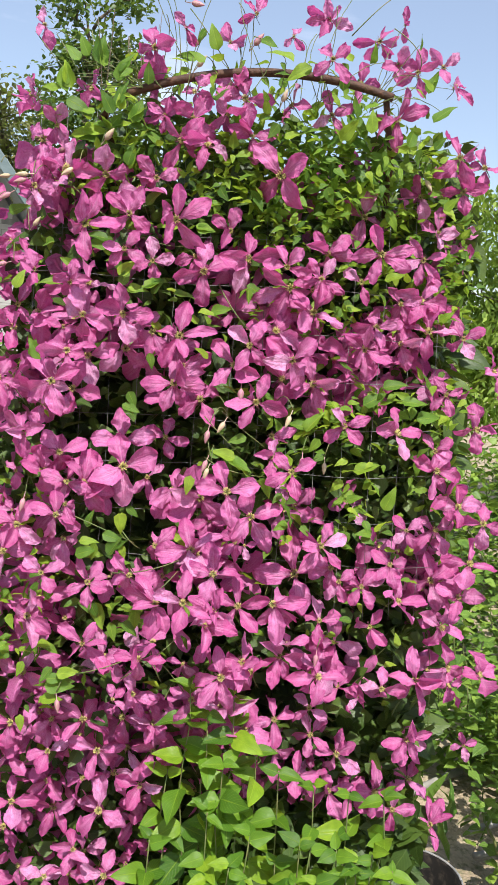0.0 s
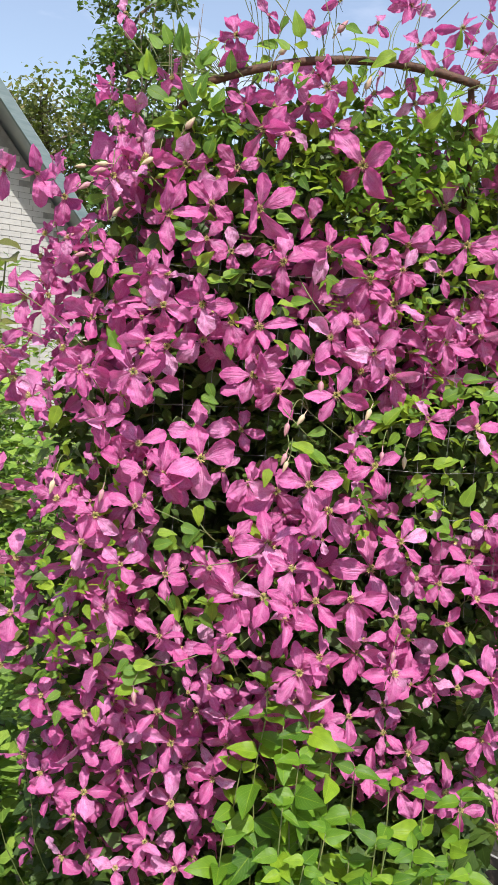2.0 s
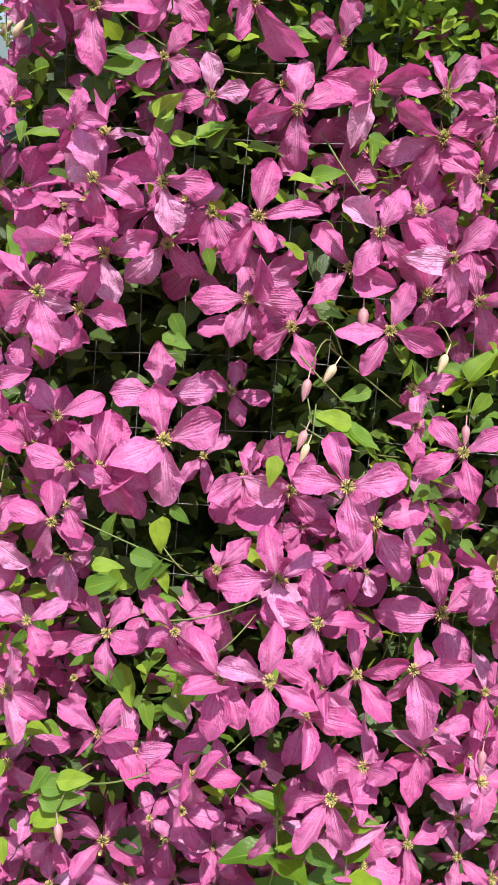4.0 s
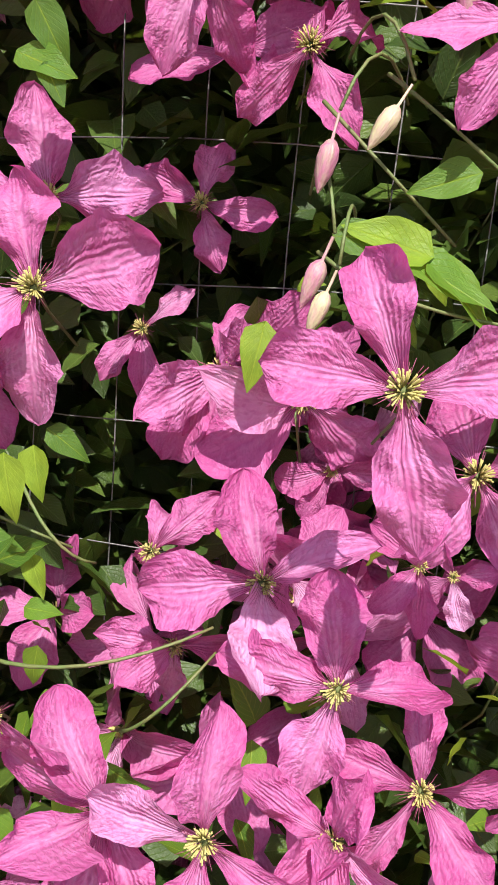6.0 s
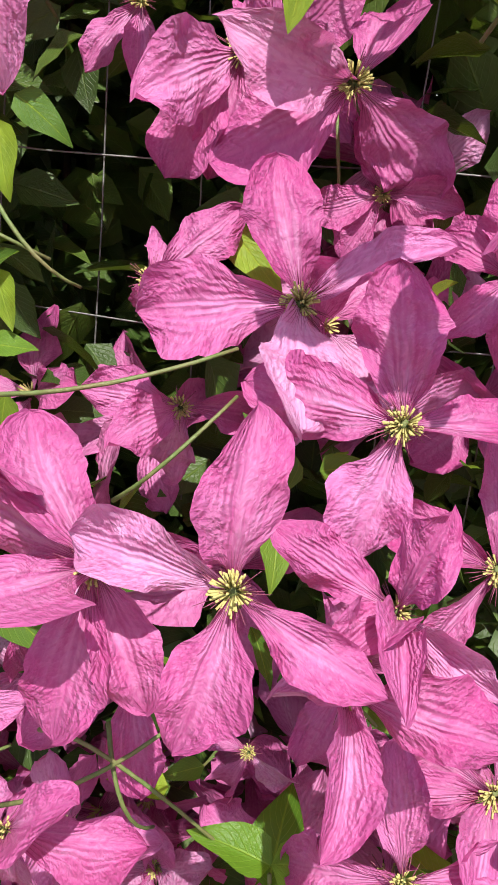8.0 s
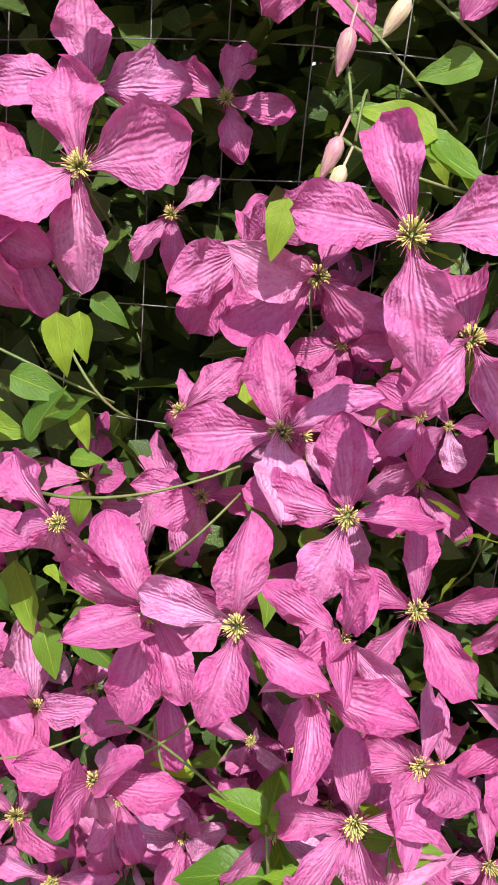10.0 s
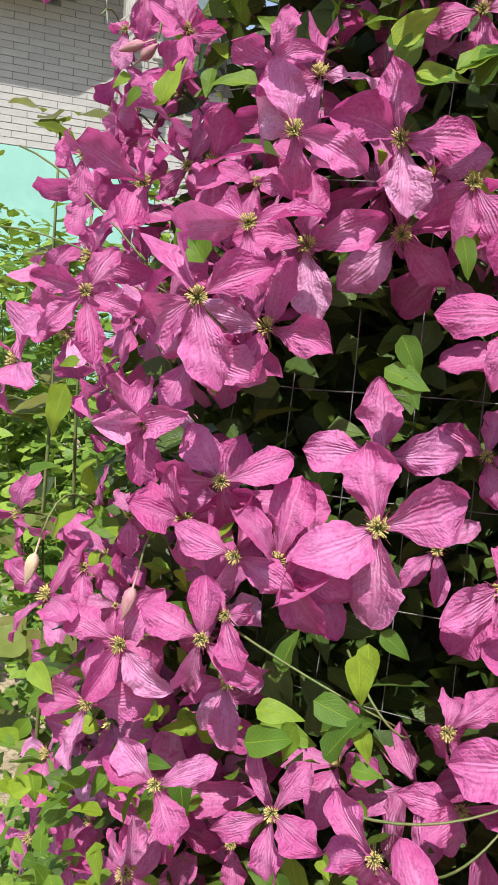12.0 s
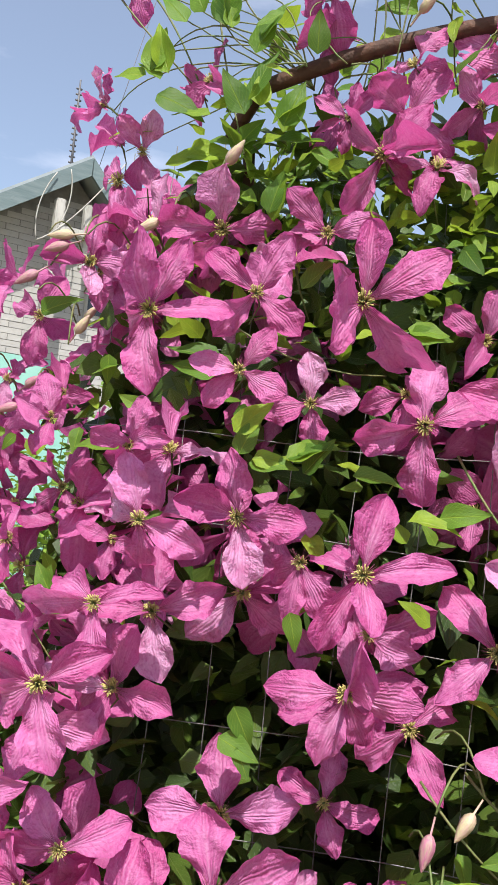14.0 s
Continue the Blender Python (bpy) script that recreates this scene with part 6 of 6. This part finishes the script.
spared = 0
for x, y, z, angle, size in LEAVES:
    if not clear_of(x, y, z, 0.02, 0.95 if z < 1.6 else 0.5):
        continue
    face_leaf((x, y, z), angle, size, rng.uniform(-0.3, 0.1))
    spared += 1
leafy, tries = spared, 0
while leafy < 300 and tries < 20000:
    tries += 1
    x, z = rng.uniform(-0.40, 0.42), rng.uniform(0.70, 1.97)
    y = front(x, z) + rng.uniform(0.0, 0.08)
    if z > 1.84:
        if abs(x) > 0.30:
            continue
        y = 1.5 + rng.uniform(-0.08, 0.12)
    dense = (x > 0.0 and 1.5 < z < 1.86) or z > 1.84 or (x > 0.05 and 1.2 < z < 1.4)
    if (not dense and rng.random() < 0.80) or x < -0.46 + 0.5 * max(0.0, z - 1.45) or in_gap(x, z, 1.1):
        continue
    if not clear_of(x, y, z, 0.024 if dense else 0.04):
        continue
    face_leaf((x, y, z), rng.uniform(0, 360), rng.uniform(0.022, 0.036), rng.gauss(-0.3, 0.3))
    leafy += 1
# small bright leaves over the upper face and round the flowers
poses = []
for i in range(9000):
    x, z = rng.uniform(-0.40, 0.42), rng.uniform(0.75, 1.93)
    right, top, mid = x > 0.02 and 1.50 < z < 1.86, z > 1.70, x > 0.06 and 1.16 < z < 1.42
    if (not (right or top or mid) and rng.random() < (0.45 if x < -0.26 and z < 1.25 else 0.88)) or x < -0.46 + 0.5 * max(0.0, z - 1.45) or in_gap(x, z, 1.1):
        continue
    if (mid and rng.random() < 0.62) or (right and rng.random() < 0.12):
        continue
    y = front(x, z) + rng.uniform(-0.01, 0.07)
    if z > 1.82:
        if rng.random() < 0.6 or abs(x) > 0.30:
            continue
        y = 1.52 + rng.uniform(-0.08, 0.10)
    if not clear_of(x, y, z, 0.02 if right or top or mid else 0.046):
        continue
    w = rng.uniform(0, 6.283)
    d = Vector((math.cos(w), rng.gauss(-0.4, 0.3), math.sin(w) * 0.7 - 0.1))
    poses.append((i, leaf_pose(rng, (x, y, z), d, rng.uniform(0.014, 0.032) * (0.85 if right else 1.0), 0.6, -0.3)))
# looser sprays between the mass and the bar
for i in range(1500):
    x, z = rng.uniform(-0.06, 0.34), rng.uniform(1.68, 1.91)
    if rng.random() < 0.35 + 2.6 * max(0.0, z - 1.78) + 3.0 * max(0.0, x - 0.24) or noise.noise((x * 14, z * 14, 2.2)) < -0.12 or z > 1.98 - 0.55 * max(0.0, x - 0.05):
        continue
    y = 1.53 + rng.uniform(-0.05, 0.10)
    if not clear_of(x, y, z, 0.02, 0.6):
        continue
    w = rng.uniform(0, 6.283)
    d = Vector((math.cos(w), rng.gauss(-0.3, 0.3), math.sin(w) * 0.8 - 0.1))
    poses.append((i, leaf_pose(rng, (x, y, z), d, rng.uniform(0.018, 0.034), 0.6, -0.3)))
child("outer_leaves", scatter_mesh("outer_leaves", LEAF_FINE, poses, M_LEAF_OUTER), plant)["kind"] = "stuff"
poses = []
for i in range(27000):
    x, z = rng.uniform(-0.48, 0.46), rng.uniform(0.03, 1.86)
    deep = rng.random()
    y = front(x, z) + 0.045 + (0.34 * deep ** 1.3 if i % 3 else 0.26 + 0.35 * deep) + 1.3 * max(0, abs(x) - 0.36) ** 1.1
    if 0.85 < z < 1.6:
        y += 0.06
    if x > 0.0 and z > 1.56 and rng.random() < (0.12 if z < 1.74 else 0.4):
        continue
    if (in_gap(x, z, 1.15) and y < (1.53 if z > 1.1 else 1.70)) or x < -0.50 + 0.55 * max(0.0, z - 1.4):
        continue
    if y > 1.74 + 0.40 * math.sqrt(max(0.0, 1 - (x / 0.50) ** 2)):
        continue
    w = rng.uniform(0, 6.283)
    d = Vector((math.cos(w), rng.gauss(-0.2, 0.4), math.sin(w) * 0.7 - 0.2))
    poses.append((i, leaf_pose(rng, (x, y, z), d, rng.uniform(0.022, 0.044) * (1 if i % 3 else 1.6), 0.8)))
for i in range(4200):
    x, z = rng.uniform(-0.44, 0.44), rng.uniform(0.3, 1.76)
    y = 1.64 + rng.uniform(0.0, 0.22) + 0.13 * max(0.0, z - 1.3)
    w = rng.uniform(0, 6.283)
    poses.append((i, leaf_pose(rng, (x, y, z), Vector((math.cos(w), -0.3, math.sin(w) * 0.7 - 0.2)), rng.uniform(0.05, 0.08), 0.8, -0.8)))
# the inner mass wears the green with shade put into its colour
child("inner_leaves", scatter_mesh("inner_leaves", LEAF_SMALL, poses, M_LEAF_SHADED), plant)["kind"] = "stuff"

# vines
lines = []
for k in range(20):
    x, z0 = rng.uniform(-0.4, 0.4), rng.uniform(0.0, 1.2)
    z1 = z0 + rng.uniform(0.3, 0.8)
    x1 = x + rng.uniform(-0.2, 0.2)
    a = Vector((x, front(x, z0) + 0.20, z0))
    b = Vector((x1, front(x1, min(z1, 1.85)) + 0.09, min(z1, 1.9)))
    lines.append((arc(a, b, (rng.uniform(-0.05, 0.05), rng.uniform(-0.03, 0.05), 0), 9, 0.014, rng), [0.0008] * 10))
for x, y, z in [p for p in placed if p[2] > 1.83] + [q[:3] for q in LEAVES if q[2] > 1.86]:
    foot = Vector((0.01 + min(max(x - 0.01, -0.21), 0.21) * 0.9, 1.5 + rng.uniform(-0.02, 0.04), 1.87))
    end = Vector((x, y + 0.012, z))
    lines.append((arc(foot, end, (rng.uniform(-0.03, 0.03), 0.0, rng.uniform(0.0, 0.03)), 14, 0.0006, rng), [0.0008 - 0.00002 * i for i in range(15)]))
for k in range(16):
    x = rng.uniform(-0.24, 0.24)
    a = Vector((x, 1.5 + rng.uniform(-0.03, 0.05), 1.86))
    b = a + Vector((rng.uniform(-0.12, 0.12), rng.uniform(-0.06, 0.06), rng.uniform(0.08, 0.22)))
    lines.append((arc(a, b, (rng.uniform(-0.04, 0.04), 0, 0.02), 14, 0.0006, rng), [0.0007] * 15))
child("vines", tubes_mesh("vines", lines, M_STEM, 5), plant)["kind"] = "stuff"


def shoot(*pts):
    """A single bare shoot in front of the leaves."""
    a, m, b = [Vector(p) for p in pts]
    a, b = a + (a - m) * 0.5 + Vector((0, 0.015, 0)), b + (b - m) * 0.5 + Vector((0, 0.015, 0))
    line = [a * (1 - t) ** 2 + (m * 2 - (a + b) / 2) * (2 * t * (1 - t)) + b * t * t for t in [i / 8 for i in range(9)]]
    child("shoot", tubes_mesh("shoot", [(line, [0.001 - 0.00004 * i for i in range(9)])], M_STEM, 6), plant)


shoot((-0.147, 1.304, 1.107), (-0.112, 1.307, 1.114), (-0.079, 1.312, 1.123))
shoot((-0.124, 1.284, 0.953), (-0.092, 1.287, 0.980), (-0.069, 1.290, 0.999))
shoot((-0.092, 1.287, 0.980), (-0.085, 1.288, 0.963), (-0.080, 1.289, 0.946))
shoot((-0.099, 1.322, 1.069), (-0.085, 1.325, 1.084), (-0.071, 1.329, 1.098))
shoot((-0.165, 1.355, 1.170), (-0.147, 1.352, 1.151), (-0.135, 1.350, 1.139))
shoot((-0.003, 1.384, 1.353), (0.016, 1.383, 1.339), (0.046, 1.383, 1.317))
shoot((-0.021, 1.363, 1.281), (0.006, 1.364, 1.270), (0.044, 1.369, 1.263))
shoot((-0.023, 1.446, 1.548), (-0.002, 1.440, 1.517), (0.021, 1.437, 1.494))
shoot((-0.030, 1.387, 1.340), (-0.011, 1.385, 1.323), (0.012, 1.383, 1.302))
shoot((-0.196, 1.281, 0.950), (-0.170, 1.282, 0.961), (-0.145, 1.283, 0.968))
shoot((-0.110, 1.285, 0.982), (-0.088, 1.288, 0.983), (-0.056, 1.292, 0.941))
shoot((-0.259, 1.351, 1.188), (-0.209, 1.346, 1.174), (-0.161, 1.342, 1.154))
shoot((-0.265, 1.500, 1.936), (-0.253, 1.500, 1.886), (-0.232, 1.476, 1.824))
shoot((-0.316, 1.500, 1.933), (-0.291, 1.500, 1.897), (-0.275, 1.500, 1.862))
shoot((-0.284, 1.518, 1.710), (-0.202, 1.496, 1.646), (-0.130, 1.490, 1.631))
shoot((0.169, 1.500, 1.995), (0.193, 1.500, 2.019), (0.211, 1.500, 2.037))
shoot((-0.098, 1.500, 1.990), (-0.072, 1.500, 1.957), (-0.047, 1.500, 1.923))
shoot((-0.349, 1.500, 1.937), (-0.320, 1.500, 1.904), (-0.286, 1.500, 1.871))
shoot((0.239, 1.500, 1.987), (0.265, 1.500, 1.963), (0.271, 1.500, 1.946))
shoot((-0.501, 1.503, 1.495), (-0.438, 1.492, 1.462), (-0.360, 1.462, 1.393))
shoot((-0.551, 1.535, 1.439), (-0.485, 1.532, 1.431), (-0.402, 1.522, 1.399))


def bud_mesh(seed, material):
    r = random.Random(seed)
    prof = [(0.03, -0.5), (0.03, -0.02), (0.10, 0.03), (0.18, 0.16), (0.20, 0.34), (0.155, 0.62), (0.075, 0.86), (0.012, 1.0)]
    verts, faces = [], []
    for p, z in prof:
        for k in range(8):
            w = 2 * math.pi * k / 8
            q = p * (1 + 0.16 * (k % 2))
            verts.append((math.cos(w + z * 0.5) * q, z, math.sin(w + z * 0.5) * q))
    for j in range(len(prof) - 1):
        for k in range(8):
            a, b = j * 8 + k, j * 8 + (k + 1) % 8
            faces.append((a, b, b + 8, a + 8))
    return mesh_of("bud", verts, faces, None, [material])


BUDS = [bud_mesh(1, M_BUD), bud_mesh(2, M_BUD_GREEN)]
BUD_PLACES = [
    (-0.031, 1.364, 1.331, 190),
    (-0.007, 1.372, 1.345, 210),
    (0.016, 1.390, 1.398, 180),
    (0.098, 1.395, 1.360, 200),
    (-0.030, 1.352, 1.285, 200),
    (-0.027, 1.350, 1.273, 200),
    (0.122, 1.385, 1.295, 180),
    (-0.233, 1.472, 1.782, 40),
    (-0.337, 1.600, 1.779, 50),
    (-0.402, 1.600, 1.675, 50),
    (-0.458, 1.600, 1.603, 60),
]
BUD_PLACES += [
    (-0.423, 1.600, 1.734, 260),
    (-0.309, 1.331, 1.209, 190),
    (-0.342, 1.461, 1.636, 40),
    (-0.382, 1.452, 1.573, 250),
    (-0.390, 1.344, 1.214, 190),
    (-0.106, 1.480, 2.003, 100),
    (-0.091, 1.480, 1.907, 40),
    (-0.002, 1.480, 1.946, 40),
    (0.159, 1.394, 1.288, 180),
    (0.168, 1.355, 0.978, 185),
    (0.308, 1.546, 1.767, 150),
    (-0.237, 1.294, 0.900, 170),
    (0.050, 1.480, 1.863, 20),
    (-0.382, 1.460, 1.685, 235),
    (-0.354, 1.460, 1.717, 262),
    (-0.357, 1.460, 1.709, 250),
    (-0.281, 1.460, 1.731, 235),
]

for k, (x, y, z, angle) in enumerate(BUD_PLACES):
    w = radians(angle)
    d = Vector((math.sin(w), -0.25, math.cos(w)))
    child("bud", BUDS[k % 2], plant, leaf_pose(rng, (x, y, z), d, rng.uniform(0.019, 0.024), 0.3))
    a = Vector((x, y, z)) - d.normalized() * 0.012
    b = Vector((x + rng.uniform(-0.03, 0.03), front(x, z) + 0.04, z + rng.uniform(0.0, 0.03)))
    child("stalk", tubes_mesh("stalk", [(arc(a, b, (0, -0.005, 0.02), 6), [0.0008] * 7)], M_STEM, 5), plant)

# ---- the young shrub at the foot ----


def build_shrub(at):
    s = thing("shrub", "young shrub with glossy fresh green leaves below the clematis", "shrub")
    r = random.Random(6)
    at = Vector(at)
    ends = [(-0.13, -0.02, 0.90), (-0.06, 0.0, 0.88), (-0.16, 0.02, 0.74), (0.02, 0.0, 0.76), (0.08, 0.01, 0.73), (0.14, 0.02, 0.72), (0.20, 0.03, 0.71), (-0.09, -0.03, 0.70), (-0.02, -0.04, 0.67), (0.06, -0.04, 0.66), (0.12, -0.03, 0.65), (-0.18, -0.02, 0.64), (0.18, -0.02, 0.64), (0.22, 0.0, 0.60), (-0.05, -0.05, 0.62), (0.09, -0.05, 0.60)]
    shapes = [mesh_of("leaf", *leaf_shape(900 + q, width=0.25, cup=0.45)[:3], [M_SHRUB]) for q in range(6)]
    ends += [(-0.10, -0.01, 0.85), (-0.02, 0.0, 0.80), (-0.07, -0.02, 0.78)]
    ends += [(r.uniform(-0.20, 0.24), r.uniform(-0.05, 0.03), r.uniform(0.46, 0.66)) for q in range(14)]
    for dx, dy, h in ends:
        b = at + Vector((dx, dy, h))
        whole = arc(at + Vector((dx * 0.35, 0.05, 0)), b, (dx * 0.25, 0.03, 0), 14 if h > 0.77 else 8, 0.006, r)
        child("stem", tubes_mesh("stem", [(whole, [0.0022 * (1 - 0.6 * i / len(whole)) for i in range(len(whole))])], M_STEM, 6), s)
        pts = whole[-9:]
        for q in range(3, 9):
            for side in (0, 1, 2) if q > 6 else (0, 1):
                w = 1.57 * (q % 2) + r.gauss(0, 0.4) + (3.14 if q <= 6 else 1.57) * side
                d = Vector((math.cos(w), math.sin(w) * 0.8 - 0.2, r.uniform(-0.6, 0.1) + 0.14 * (q - 5)))
                size = r.uniform(0.052, 0.088) * (1.0 if q < 6 else 0.74 if q < 8 else 0.5)
                if r.random() < (0.25 if q < 7 else 0.0):
                    continue
                child("leaf", r.choice(shapes), s, leaf_pose(r, pts[q] + Vector((0, 0, r.uniform(-0.01, 0.01))), d, size, 0.4, -0.75))
    return s


build_shrub((0.10, 1.32, 0.03))

# ---- single bricks of the gable, last ----


def build_bricks():
    rows = [(-6.9 + 0.26 * i + (0.13 if j % 2 else 0.0), 2.532 + 0.060 * j) for j in range(40) for i in range(34)]
    low = [(-0.49 + 0.26 * i + (0.13 if j % 2 else 0.0), 0.02 + 0.060 * j) for j in range(1, 42) for i in range(9)]
    fits = [(s, z) for s, z in rows if z + 0.032 < min(roof_height(s - 0.125), roof_height(s + 0.125)) and s + 0.13 < EAVE_R] + [(s, z) for s, z in low if s + 0.13 < EAVE_R and z + 0.032 < roof_height(s + 0.125)]
    bm = bmesh.new()
    box_bm(bm, (0.254, 0.016, 0.0555), bevel=0.002)
    me = bpy.data.meshes.new("brick")
    bm.to_mesh(me)
    bm.free()
    me.materials.append(M_BRICK)
    near = sorted(fits, key=lambda q: abs(q[0] + 0.6) + 0.5 * abs(q[1] - 3.0))[:300]
    chosen = set(near)
    r = random.Random(2)
    for s, z in near:
        child("brick", me, house, Matrix.Translation((s, 0.003 + r.uniform(-0.002, 0.002), z)))
    cube = [(x, y, z) for x in (-0.127, 0.127) for y in (-0.008, 0.008) for z in (-0.0277, 0.0277)]
    quads = [(0, 1, 3, 2), (4, 6, 7, 5), (0, 4, 5, 1), (2, 3, 7, 6), (0, 2, 6, 4), (1, 5, 7, 3)]
    rest = [(0, Matrix.Translation((s, 0.003, z))) for s, z in fits if (s, z) not in chosen]
    far = child("bricks", scatter_mesh("bricks", [(cube, quads, [(0.0, 0.0)] * 8)], rest, M_BRICK), house)
    far.data.polygons.foreach_set("use_smooth", np.full(len(far.data.polygons), False))
    far["kind"] = "stuff"


build_bricks()
